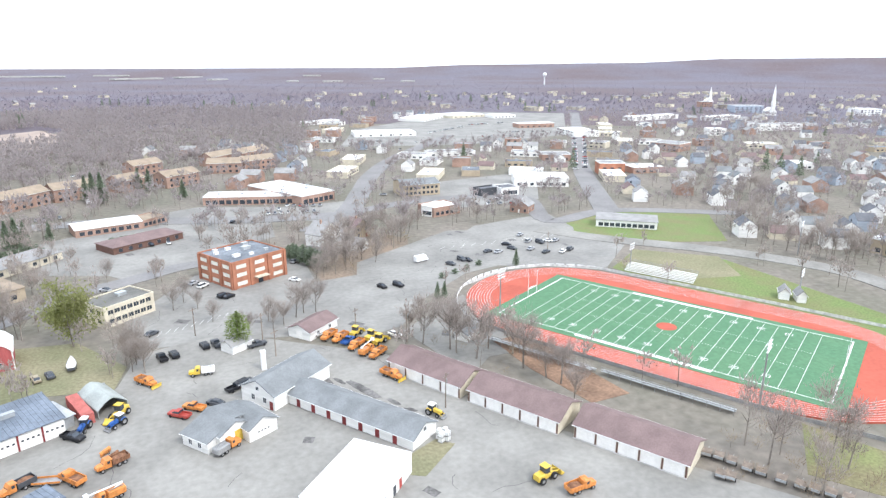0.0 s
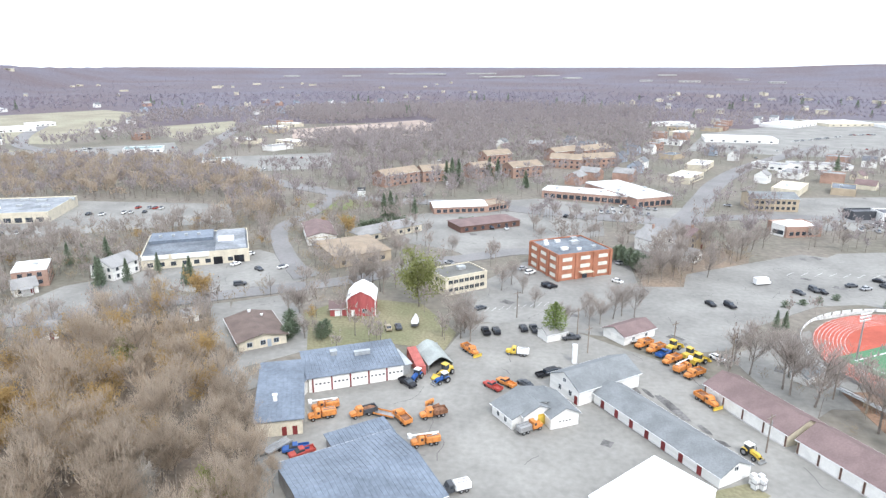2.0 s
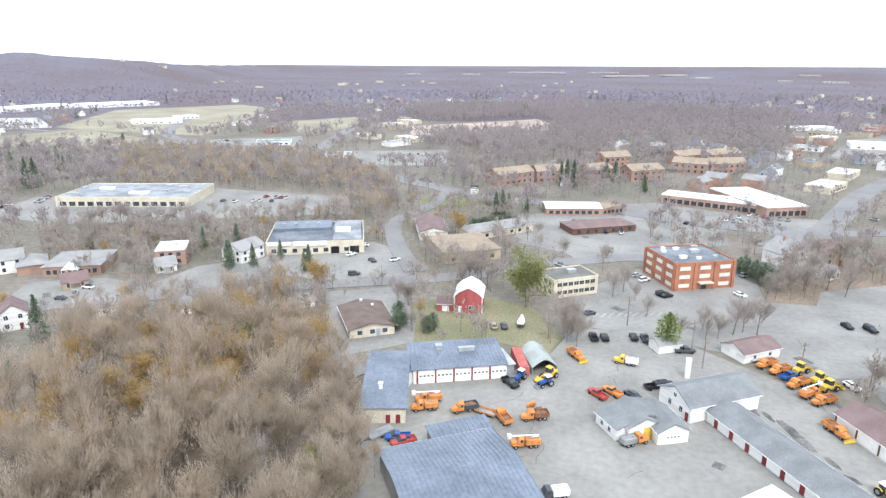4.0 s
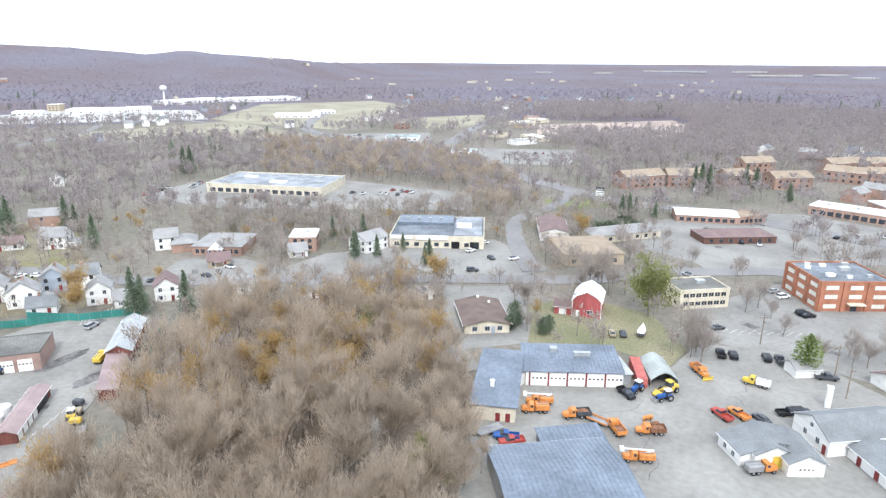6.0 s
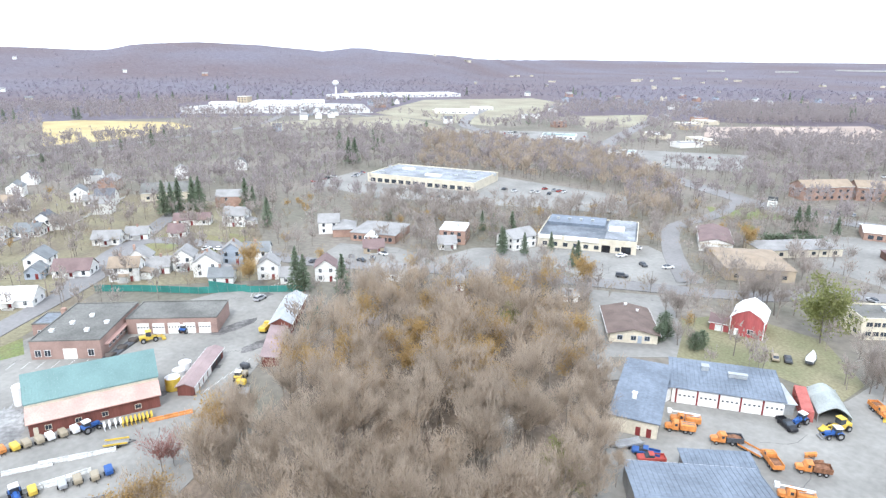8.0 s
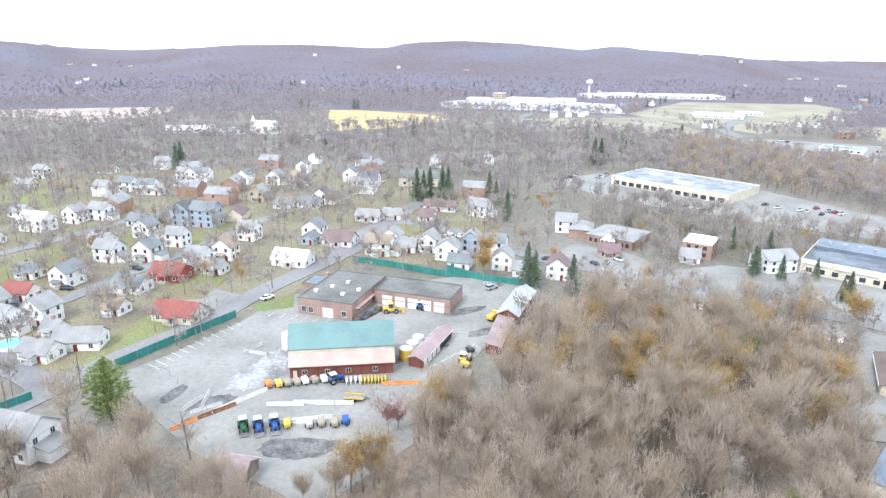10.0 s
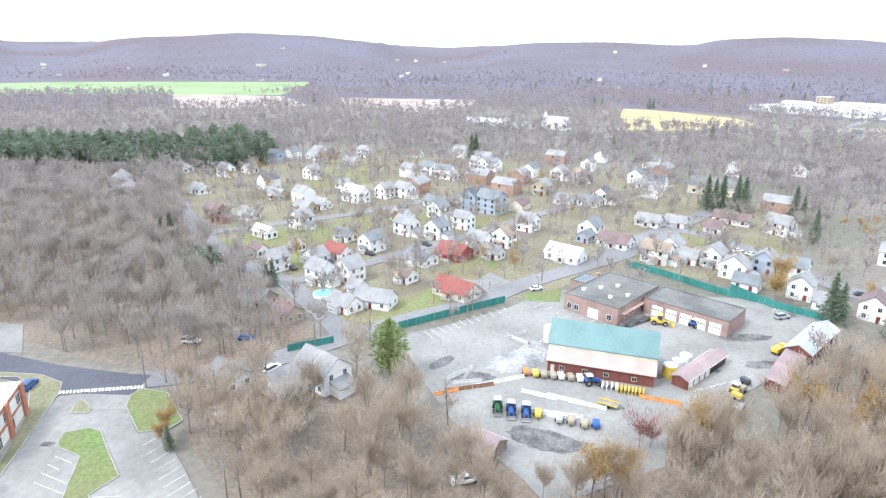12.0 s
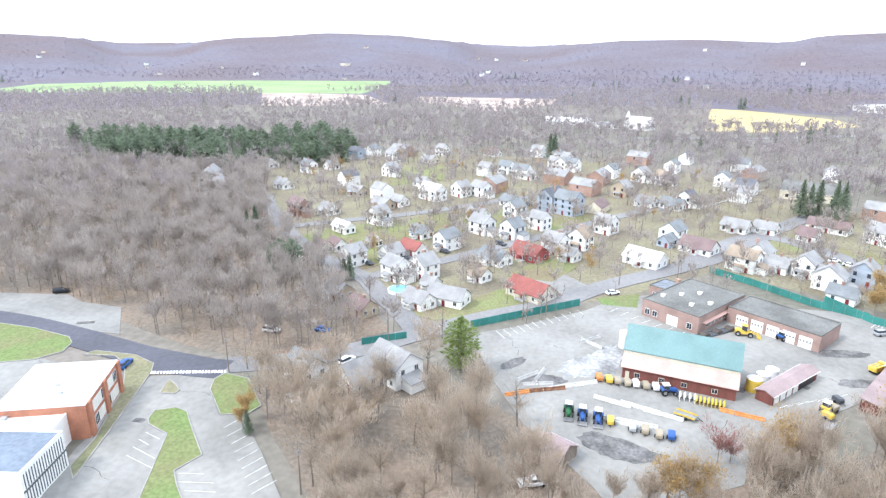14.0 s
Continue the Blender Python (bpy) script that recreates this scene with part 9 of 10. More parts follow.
tree("pale1", -65.5, 81.7, 0.9)
tree("pale2", -312.8, 357.8, 1.2)
tree("pale2", -113.1, -34.1, 0.8)
tree("pale2", -123.0, -32.7, 0.8)
tree("pine0", -79.7, 306.5, 1.1)
tree("pine0", -76.3, 306.7, 1.2)
tree("pine3", -73.7, 309.2, 1)
tree("pine3", -65.7, 315.7, 0.8)
tree("pine0", -58.9, 402.7, 1.5)
tree("pine0", -54.0, 399.0, 1.5)
tree("pine2", -63.1, 406.5, 1.3)
tree("pine1", -37.8, 435.4, 1.2)
tree("pine0", -31.4, 428.9, 1.2)
tree("pine2", -162.3, 206.7, 1.1)
tree("pine0", -152.2, 187.7, 1)
tree("pine0", -123.0, 197.0, 0.9)
tree("pine2", -124.1, 195.3, 0.7)
tree("pine0", 70.3, 188.3, 0.5)
tree("pine2", 72.8, 188.4, 0.5)
tree("pine1", 111.4, 210.6, 0.6)
tree("pine1", -11.7, 404.6, 0.9)
tree("pine3", -10.7, 398.8, 0.8)
tree("pine2", -311.9, 135.1, 1.4)
tree("pine1", -303.4, 134.8, 1.5)
tree("pine0", -290.5, 152.8, 1.4)
tree("pine3", -285.3, 154.0, 1.1)
tree("pine1", -253.9, 143.4, 1.2)
tree("pine0", -161.0, 116.4, 1.2)
tree("pine2", -174.2, 107.3, 1.3)
tree("pine1", -172.0, 108.8, 1.1)
tree("pine3", -229.1, -112.4, 1.2)
tree("pine0", -230.7, -116.8, 1)
tree("pine0", -192.4, -62.2, 0.8)
tree("pine2", -191.0, -63.7, 0.7)
tree("pine1", -439.5, 3.9, 1.5)
tree("pine0", -432.6, 5.8, 1.3)
tree("pine2", -436.0, 6.9, 1.6)
tree("pine2", -368.8, 282.4, 1.6)
tree("pine1", -371.3, 278.9, 1.6)
tree("pine2", -181.2, 209.0, 0.8)
tree("pine2", -176.7, 211.1, 0.8)
tree("pine0", -224.4, 190.8, 0.8)
tree("pine0", -306.5, 118.2, 1.5)
tree("pine3", -304.0, 121.0, 1.4)
tree("pine2", -307.9, 126.2, 1.5)
tree("pine0", -309.4, 134.3, 1.3)
tree("pine0", -103.1, -56.2, 0.5)
tree("pine0", -155.9, 193.7, 0.8)
tree("pine0", -145.9, 194.2, 0.8)
tree("pine3", -141.7, 206.4, 0.7)
tree("cedar0", -60.9, 158.9, 0.7)
tree("cedar1", -60.1, 161.4, 0.7)
tree("cedar0", -72.4, 164.9, 0.8)
tree("cedar0", -70.2, 157.3, 0.7)
tree("cedar0", -69.7, 161.2, 0.7)
tree("cedar0", 29.7, 250.1, 0.8)
tree("cedar0", 32.1, 246.3, 0.9)
tree("cedar0", 34.3, 242.6, 1)
tree("cedar0", 36.5, 239.0, 1)
tree("cedar1", 38.5, 236.2, 0.9)
tree("cedar1", 31.6, 252.6, 0.8)
tree("oak1", -112.3, -32.6, 0.45)
tree("oak1", -107.9, -58.4, 0.54)
tree("oak1", -104.8, -58.2, 0.45)
tree("bare2", -58.6, 206.7, 1.1)
tree("bare3", -61.7, 203.1, 1)
tree("bare6", -52.8, 198.8, 1)
tree("bare2", -66.4, 208.5, 0.9)
tree("bare3", -21.6, 166.2, 0.75)
tree("bare6", -18.6, 164.4, 0.8)
tree("bare3", -21.0, 170.3, 0.7)
tree("bare1", 26.0, 191.2, 0.9)
tree("bare0", 23.1, 188.4, 0.9)
tree("bare2", 29.7, 190.4, 0.85)
tree("bare5", 18.8, 183.3, 0.7)
tree("bare0", 14.7, 188.4, 0.7)
tree("bare6", 15.4, 181.4, 0.6)
tree("bare6", 8.3, 179.3, 0.6)
tree("bare2", -9.8, 214.7, 0.7)
tree("bare6", -12.8, 208.3, 0.7)
tree("bare1", -5.4, 206.6, 0.6)
tree("bare0", -1.3, 194.0, 0.6)
tree("bare0", 88.0, 274.1, 0.9)
tree("bare3", 82.1, 267.3, 0.9)
tree("bare6", 94.1, 279.4, 0.8)
tree("bare6", 125.8, 280.4, 0.8)
tree("bare6", 59.6, 149.5, 1.25)
tree("bare5", 60.4, 146.9, 1.2)
tree("bare0", 64.0, 141.7, 1.3)
tree("bare5", 52.3, 163.7, 0.7)
tree("bare1", 73.3, 132.4, 1.3)
tree("bare1", -65.7, 159.0, 0.6)
tree("bare6", -77.1, 174.3, 0.8)
tree("bare5", -74.5, 177.1, 0.7)
tree("bare0", -62.5, 159.5, 0.5)
tree("bare2", -19.4, 244.1, 0.6)
tree("bare2", -35.7, 245.3, 0.7)
tree("bare0", -58.5, 241.6, 0.7)
tree("bare3", -41.7, 209.5, 0.8)
tree("bare0", -37.2, 213.3, 0.7)
tree("bare5", 67.2, 284.0, 0.7)
tree("bare4", 74.4, 294.8, 0.7)
tree("bare0", 59.1, 292.3, 0.7)
tree("bare2", -21.4, 172.8, 0.9)
tree("bare1", -23.4, 171.8, 0.9)
tree("bare3", -19.1, 168.4, 0.8)
tree("bare1", 49.0, 235.8, 0.8)
tree("bare3", 57.1, 240.7, 0.9)
tree("bare0", 61.4, 235.0, 0.9)
tree("bare2", 43.4, 230.3, 0.7)
tree("bare0", 35.6, 222.7, 0.8)
tree("bare3", -50.4, 217.7, 0.7)
tree("fresh2", -90.4, 275.6, 0.75)
tree("cedar0", -194.5, -87.7, 1.5)
tree("cedar0", -192.6, -82.4, 1.6)
tree("cedar1", -195.6, -91.2, 1.2)
HEDGE_A = [(-85.4, 283.5), (-67.6, 296.9)]
HEDGE_B = [(-39.6, 302.0), (-20.2, 311.4)]
HEDGE_C = [(79.3, 207.4), (98.2, 216.9)]
PINES = [(-422.8, -346.9), (-490.6, -153.7), (-411.0, -121.4), (-362.6, -164.7), (-352.7, -264.5)]
WOOD_MAIN = [(-140.1, 97.4), (-147.9, 114.5), (-144.7, 139.9), (-128.9, 162.2), (-103.7, 177.2), (-80.6, 144.1), (-62.4, 118.4), (-53.0, 105.0), (-42.6, 84.5), (-36.7, 64.9), (-64.2, 41.3), (-94.6, 33.1), (-104.8, 45.0), (-113.4, 60.9), (-130.3, 83.3)]
WOOD_SOUTH = [(-119.9, -62.8), (-127.6, -56.3), (-140.1, -25.6), (-127.6, -18.0), (-120.3, -4.5), (-108.2, 7.2), (-99.4, 15.1), (-105.6, 33.0), (-110.9, 39.4), (-117.9, 54.0), (-79.5, 39.1), (-63.7, -1.1), (-63.1, -30.6), (-85.0, -35.2), (-103.9, -51.7)]
WOOD_WEST = [(-137.8, -90.0), (-147.1, -112.6), (-155.6, -133.2), (-162.8, -199.9), (-346.2, -400.1), (-351.2, -159.7), (-287.6, -134.9), (-206.9, -79.4), (-180.8, -54.9), (-156.0, -39.6), (-144.6, -50.6), (-134.2, -74.0)]
WOOD_RAIL = [(-448.4, 430.0), (-331.5, 444.0), (-226.2, 439.7), (-148.5, 339.4), (-129.2, 279.9), (-173.8, 280.5), (-227.3, 290.1), (-306.1, 287.7)]
WOOD_STRIP = [(35.6, 239.0), (36.7, 217.1), (72.1, 225.6), (84.6, 265.0), (72.6, 284.9), (48.4, 263.4)]
WOOD_BEHIND = [(50.6, 161.1), (62.2, 166.4), (73.9, 157.1), (77.1, 142.0), (81.1, 124.8), (85.1, 105.9), (76.8, 102.3), (74.1, 116.2), (62.4, 138.6)]
WOOD_EAST = [(89.5, 86.3), (120.1, 88.4), (128.3, 71.4), (111.0, 59.7), (82.8, 70.5)]
WOOD_BALL = [(255.2, 254.4), (215.7, 204.8), (235.6, 162.2), (263.5, 177.5), (285.2, 228.6), (327.0, 298.9), (258.1, 299.7)]
WOOD_BARN = [(-80.4, 197.6), (-67.5, 207.7), (-55.1, 225.2), (-37.9, 227.0), (-36.9, 196.8), (-55.7, 194.7), (-68.3, 185.7)]
WOOD_LOT = [(-28.1, 182.7), (-8.8, 205.2), (28.0, 209.1), (32.7, 189.2), (18.1, 180.9), (1.0, 185.8), (-22.0, 170.3)]
HOMES = [(-369.1, -186.7), (-453.2, -96.7), (-441.4, 24.8), (-391.2, 115.5), (-279.5, 149.6), (-209.5, 116.1), (-222.5, 62.6), (-189.7, 24.2), (-166.7, -36.2), (-205.8, -73.3), (-269.6, -119.2)]

# ---- town houses farther off: a few patterns, set again and again ----
rng = np.random.default_rng(7)
PATTERN = []
for i, (w, d, st, wall, roof, ra) in enumerate(((9, 8, 2, "siding", "palegrey", "x"), (8, 10, 2, "siding", "greyshingle", "y"), (12, 8, 1, "cream", "brownshingle", "x"),
                                                (9, 9, 2, "greysiding", "darkshingle", "y"), (14, 10, 2, "farbrick", "palegrey", "x"), (10, 8, 2, "siding", "darkshingle", "x"))):
    lab = "%s house with %s roof among bare trees" % (("white", "white", "cream", "blue-grey", "brick", "white")[i], ("pale grey", "grey", "brown", "dark", "grey", "dark")[i])
    b = building("house", 300 + 30 * i, 330 - 12 * i, -30 + 10 * i, w, d, (0, 2.8, 5.3)[st], "gable", 2.9, wall, roof, lab, "house", ridge_along=ra, over=0.1, group="town houses")
    for side in ("S",):
        o = part("window", with_mat(panel_mesh("pane", 1.1, 1.4, 1), "glass"), None, b["thing"])
        o.matrix_basis = on_wall(side, w, d, -1.5, 0.9 + 2.6 * (st - 1)) @ pose(0, -0.03, 0)
    PATTERN.append((b["thing"], max(w, d)))


SHOPS = []
for i, (w, d, h, wall, roof) in enumerate(((24, 14, 3.8, "siding", "palegrey"), (17, 13, 5.6, "farbrick", "greyroof"), (30, 15, 4.0, "cream", "whiteroof"), (14, 12, 6.4, "farbrick", "palegrey"), (21, 13, 3.8, "tan", "slateroof"))):
    b = building("shop", 420 + 40 * i, 520 - 30 * i, -30 + 5 * i, w, d, h, "flat", 0.5, wall, roof, "flat-roofed %s shop in the town centre" % ("white", "brick", "cream", "brick", "tan")[i], "shop", group="town shops")
    far_windows(b)
    SHOPS.append((b["thing"], max(w, d)))


def settle(n, r0, r1, a0, a1, kinds=PATTERN):
    """Houses along the streets of a quarter, well apart from one another."""
    made = 0
    for k in range(n * 6):
        r = math.sqrt(rng.uniform(r0 * r0, r1 * r1))
        a = radians(rng.uniform(a0, a1))
        x, y = -math.sin(a) * r, math.cos(a) * r
        if not free(np.array([(x + i, y + j) for i, j in ((0, 0), (9, 0), (-9, 0), (0, 9), (0, -9))])).all():
            continue
        ob, s = kinds[int(rng.integers(0, len(kinds)))]
        copy_thing(ob, pose(x, y, gz(x, y), 0, 0, float(rng.choice((-30, 60, 150, 240)) + rng.uniform(-8, 8))))
        h = s * 0.75
        CLEAR.append([(x - h, y - h), (x + h, y - h), (x + h, y + h), (x - h, y + h)])
        made += 1
        if made == n:
            break


settle(34, 430, 900, -40, -8, SHOPS)
settle(9, 560, 850, 20, 40, SHOPS)
settle(75, 300, 620, -62, -24)
settle(50, 600, 1000, -60, -14)
settle(22, 420, 640, -20, 4)
settle(16, 640, 1100, 44, 60)
settle(26, 300, 460, 62, 108)
settle(20, 900, 1350, 5, 44)
settle(14, 1350, 2300, 60, 132)

# street and car-park cars in rows
row_kinds = [("white", "car"), ("silver", "car"), ("darkgrey", "suv"), ("black", "car"), ("red", "car"), ("silver", "suv"), ("white", "suv")]


def far_car(x, y, rot, m):
    key = ("far", m)
    at = pose(x, y, gz(x, y) + 0.15, 0, 0, rot)
    if key in PROTO:
        t = copy_thing(PROTO[key], at)
    else:
        t = PROTO[key] = new("car")
        bm = loft([(-2.2, 0.75, 0.4, 0.9), (-0.9, 0.9, 0.3, 1.0), (0.9, 0.9, 0.3, 0.97), (2.2, 0.75, 0.4, 0.75)])
        n = len(bm.faces)
        for ax in (-1.35, 1.35):
            for sd in (-1, 1):
                tube(bm, (ax, sd * 0.66, 0.34), (ax, sd * 0.92, 0.34), 0.34, 0.34, 7)
        bm.faces.ensure_lookup_table()
        for f in bm.faces[n:]:
            f.material_index = 1
        part("body", bm, M[m], t).data.materials.append(M["rubber"])
        part("cabin", loft([(-1.8, 0.68, 0.95, 1.1), (-1.0, 0.68, 0.95, 1.5), (0.4, 0.68, 0.95, 1.5), (1.1, 0.68, 0.95, 1.0)]), M["glass"], t)
        t.matrix_basis = at
    return tagged(t, "%s car parked in a row" % COLOUR[m], "car", "parked cars")


def car_row(x, y, rot, n, pitch=3.4, fill=0.75):
    c, s = math.cos(radians(rot)), math.sin(radians(rot))
    for k in range(n):
        if rng.random() < fill:
            m, kind = row_kinds[int(rng.integers(0, len(row_kinds)))]
            far_car(x + c * k * pitch, y + s * k * pitch, rot + 90 + rng.normal() * 2, m)


car_row(27.3, 336.9, -5, 9, fill=0.6)
car_row(37.3, 345.8, -2, 5, fill=0.375)
car_row(8.8, 325.3, -19, 7, fill=0.375)
car_row(-286.6, 234.7, 45, 7, fill=0.525)
car_row(-329.6, 220.0, 108, 7, fill=0.675)
car_row(-327.2, 249.9, 121, 6, fill=0.675)
car_row(-220.4, 293.0, 19, 7, fill=0.45)
car_row(-260.3, 237.0, 28, 10, fill=0.375)
car_row(142.4, 318.6, -11, 7, fill=0.45)
car_row(147.0, 351.9, -7, 2, fill=0.525)
car_row(165.7, 637.3, -33, 15, fill=0.45)
car_row(243.6, 689.4, 40, 27, fill=0.45)
car_row(329.1, 768.8, 13, 19, fill=0.45)
car_row(343.2, 667.4, -9, 15, fill=0.45)
car_row(145.0, 574.2, -21, 13, fill=0.375)
car_row(281.7, 641.5, -16, 13, fill=0.45)
car_row(-449.2, 477.0, 40, 18, fill=0.525)
car_row(-390.4, 468.3, 27, 12, fill=0.375)
car_row(-222.8, 438.1, 12, 6, fill=0.525)
car_row(-219.6, 495.6, 16, 11, fill=0.525)
car_row(-870.9, 379.5, 76, 22, fill=0.45)
car_row(-783.5, 508.7, 56, 25, fill=0.45)
car_row(-23.3, 293.1, 6, 4, fill=0.3)
car_row(-70.0, 293.3, 50, 3, fill=0.45)
car_row(-188.6, 142.9, 42, 3, fill=0.45)
car_row(270.3, 405.6, 57, 90, fill=0.525)
car_row(263.6, 408.2, 58, 90, fill=0.525)
car_row(-35.3, 235.7, 57, 4, fill=0.45)
car_row(-274.8, 79.2, 126, 5, fill=0.3)
car_row(-309.6, -10.0, 84, 3, fill=0.45)
car_row(-67.9, 347.2, 58, 3, fill=0.375)
car_row(-83.3, 362.2, 12, 5, fill=0.375)
car_row(-426.5, 526.9, -13, 10, 3.8, 0.60)
car_row(-377.2, 521.3, 34, 16, 3.0, 0.50)
car_row(-202.0, 404.8, -38, 7, 6.9, 0.60)
car_row(-220.6, 306.3, 4, 6, 3.3, 0.60)
car_row(-236.9, 288.0, 3, 4, 3.7, 0.70)
car_row(-87.6, 505.1, -10, 12, 3.2, 0.50)
car_row(-98.0, 219.9, -32, 4, 7.0, 0.40)
car_row(146.6, 318.3, 37, 6, 4.7, 0.50)
car_row(42.9, 353.5, -18, 8, 3.6, 0.60)
car_row(86.1, 345.8, 51, 5, 6.0, 0.50)
car_row(-184.6, 142.8, 93, 4, 3.8, 0.50)
car_row(-110.9, 281.3, -63, 4, 10.8, 0.50)


def sector(rng, n, r0, r1, a0, a1):
    r, a = np.sqrt(rng.uniform(r0 * r0, r1 * r1, n)), np.radians(rng.uniform(a0, a1, n))
    p = np.c_[-np.sin(a) * r, np.cos(a) * r]
    return p[free(p)]


# ---- cracks and mended squares in the asphalt ----
rng = np.random.default_rng(23)
cracks, mends = [], []
for pts, z in LOTS:
    lo, hi = np.min(np.array(pts), axis=0), np.max(np.array(pts), axis=0)
    n = int((hi - lo).prod() / 260)
    start = np.c_[rng.uniform(lo[0], hi[0], n), rng.uniform(lo[1], hi[1], n)]
    start = start[inside(start[:, 0], start[:, 1], pts)]
    for i, p in enumerate(start):
        a = rng.uniform(0, math.tau)
        if i % 6 == 0:
            w, d = rng.uniform(0.8, 2.6), rng.uniform(0.6, 1.6)
            c, s = math.cos(a), math.sin(a)
            q = [(p[0] + c * u * w - s * v * d, p[1] + s * u * w + c * v * d, z + 0.013) for u, v in ((-1, -1), (1, -1), (1, 1), (-1, 1))]
            mends += [q[0], q[1], q[2], q[0], q[2], q[3]]
            continue
        for k in range(int(rng.integers(3, 8))):
            e = p + np.array((math.cos(a), math.sin(a))) * rng.uniform(0.8, 3.0)
            if not inside(e[:1], e[1:], pts)[0]:
                break
            w = np.array((-math.sin(a), math.cos(a))) * rng.uniform(0.03, 0.08)
            q = [(*(p - w), z + 0.016), (*(e - w), z + 0.016), (*(e + w), z + 0.016), (*(p + w), z + 0.016)]
            cracks += [q[0], q[1], q[2], q[0], q[2], q[3]]
            p, a = e, a + rng.normal() * 0.45
tagged(new("asphalt_cracks", soup_mesh("asphalt_cracks", np.array(cracks), M["crack"])), "dark tarred cracks wandering over worn asphalt", "cracks", kind="stuff")
tagged(new("asphalt_mends", soup_mesh("asphalt_mends", np.array(mends), M["stain"])), "darker mended squares in worn asphalt", "asphalt patches", kind="stuff")

# ---- hedges and woods ----
for name, ends, n, s in (("HEDGE_A", HEDGE_A, 9, 1.7), ("HEDGE_B", HEDGE_B, 12, 1.2), ("HEDGE_C", HEDGE_C, 4, 0.9)):
    for k in range(n):
        f = k / (n - 1)
        tree("bush%d" % (k % 3), ends[0][0] + (ends[1][0] - ends[0][0]) * f, ends[0][1] + (ends[1][1] - ends[0][1]) * f, s, k * 50)

rng = np.random.default_rng(11)
main = scatter(rng, WOOD_MAIN, 0.037)
main = main[np.argsort(np.hypot(main[:, 0], main[:, 1]))]
thin = np.hypot(main[:, 0] + 125, main[:, 1] - 155)
main = main[(thin > 34) | (rng.random(len(main)) < 0.33)]
south = scatter(rng, WOOD_SOUTH, 0.034)
south = south[np.argsort(np.hypot(south[:, 0], south[:, 1]))]
grove("brown", main[:130], rng, 1.0, 7)
grove("brown", south[:60], rng, 0.85, 7)
grove("brown", [(-51.0, 96.5), (-47.6, 88.3), (-44.5, 80.5), (-55.5, 101.5), (-66.0, 113.5), (-70.5, 121.5), (-74.0, 131.0), (-41.0, 73.0), (-46.5, 93.0), (-61.0, 106.0), (-79.0, 136.0)], rng, 0.8, 7)
grove("bare", scatter(rng, WOOD_BEHIND, 0.0055), rng, 1.05, 7)
full = [bare_tree(100 + k, h=14, limbs=10, twigs=850, width=0.12, detail=1) for k in range(6)]
oaks = [bare_tree(140 + k, spread=4.4, twigs=330, width=0.12, leafy=0.65, detail=1) for k in range(3)]
brush = [bare_tree(160 + k, h=2.8, spread=2.2, limbs=7, subs=2, twigs=70, width=0.1, length=0.7, detail=0) for k in range(3)]
rest = main[130:]
pick = rng.random(len(rest)) < 0.2
plant_stuff("woodland", full, rest[~pick], 1.0, (M["bark"], M["browntwig"]), "dense bare deciduous woodland", rng)
plant_stuff("oakwood", oaks, rest[pick], 0.9, (M["bark"], M["oak"]), "oaks with dry brown leaves inside the woodland", rng)
plant_stuff("woodland", full, south[60:], 0.85, (M["bark"], M["browntwig"]), "bare trees over brown leaf litter", rng)
west = np.concatenate([scatter(rng, WOOD_WEST, 0.034), scatter(rng, WOOD_STRIP, 0.02), scatter(rng, WOOD_EAST, 0.012), scatter(rng, WOOD_BALL, 0.014), scatter(rng, WOOD_BARN, 0.006), scatter(rng, WOOD_LOT, 0.004)])
west = west[np.argsort(np.hypot(west[:, 0], west[:, 1]))]
fine = [bare_tree(220 + k, twigs=480, subs=3, width=0.155, length=1.2, detail=1) for k in range(6)]
wide = [bare_tree(240 + k, twigs=130, subs=2, width=0.38, length=1.7, detail=0) for k in range(5)]
lean = [bare_tree(200 + k, twigs=250, subs=3, width=0.24, length=1.4, detail=0) for k in range(6)]
plant_stuff("woodland", fine, west[:620], 0.92, (M["bark"], M["twig"]), "bare grey-brown woodland beside the houses", rng)
plant_stuff("woodland", lean, west[620:], 0.92, (M["bark"], M["twig"]), "bare grey-brown woodland behind the houses", rng)
for outline, low in ((WOOD_MAIN, 0.02), (WOOD_SOUTH, 0.025), (WOOD_WEST, 0.03), (WOOD_STRIP, 0.035)):
    patch("forest_floor", outline, "litter", "brown leaf litter under bare trees", -low, clear=False)
plant_stuff("woodland", wide, scatter(rng, WOOD_RAIL, 0.016), 0.9, (M["bark"], M["browntwig"]), "dense dark woodland along the rail line", rng)
plant_stuff("oakwood", oaks, np.concatenate([scatter(rng, HOMES, 0.0009), sector(rng, 40, 180, 340, 20, 60)]), 0.55, (M["bark"], M["oak"]), "small trees holding dry brown leaves", rng)
copse = sector(rng, 760, 185, 345, 15, 76)
open_land = lambda p: p[(np.degrees(np.arctan2(-p[:, 0], p[:, 1])) < 53) | (rng.random(len(p)) < 0.15)]
copse = open_land(copse)
plant_stuff("copse", lean, copse, 0.75, (M["bark"], M["twig"]), "bare copse and thickets between the lots", rng)
verge = open_land(sector(rng, 1500, 180, 345, 17, 76))
plant_stuff("thicket", brush, verge, 1.3, (M["bark"], M["brushm"]), "tan brush at the edge of the lots", rng, "undergrowth")
plant_stuff("copse", lean, sector(rng, 150, 240, 345, -8, 17), 0.7, (M["bark"], M["twig"]), "bare trees between low buildings", rng)
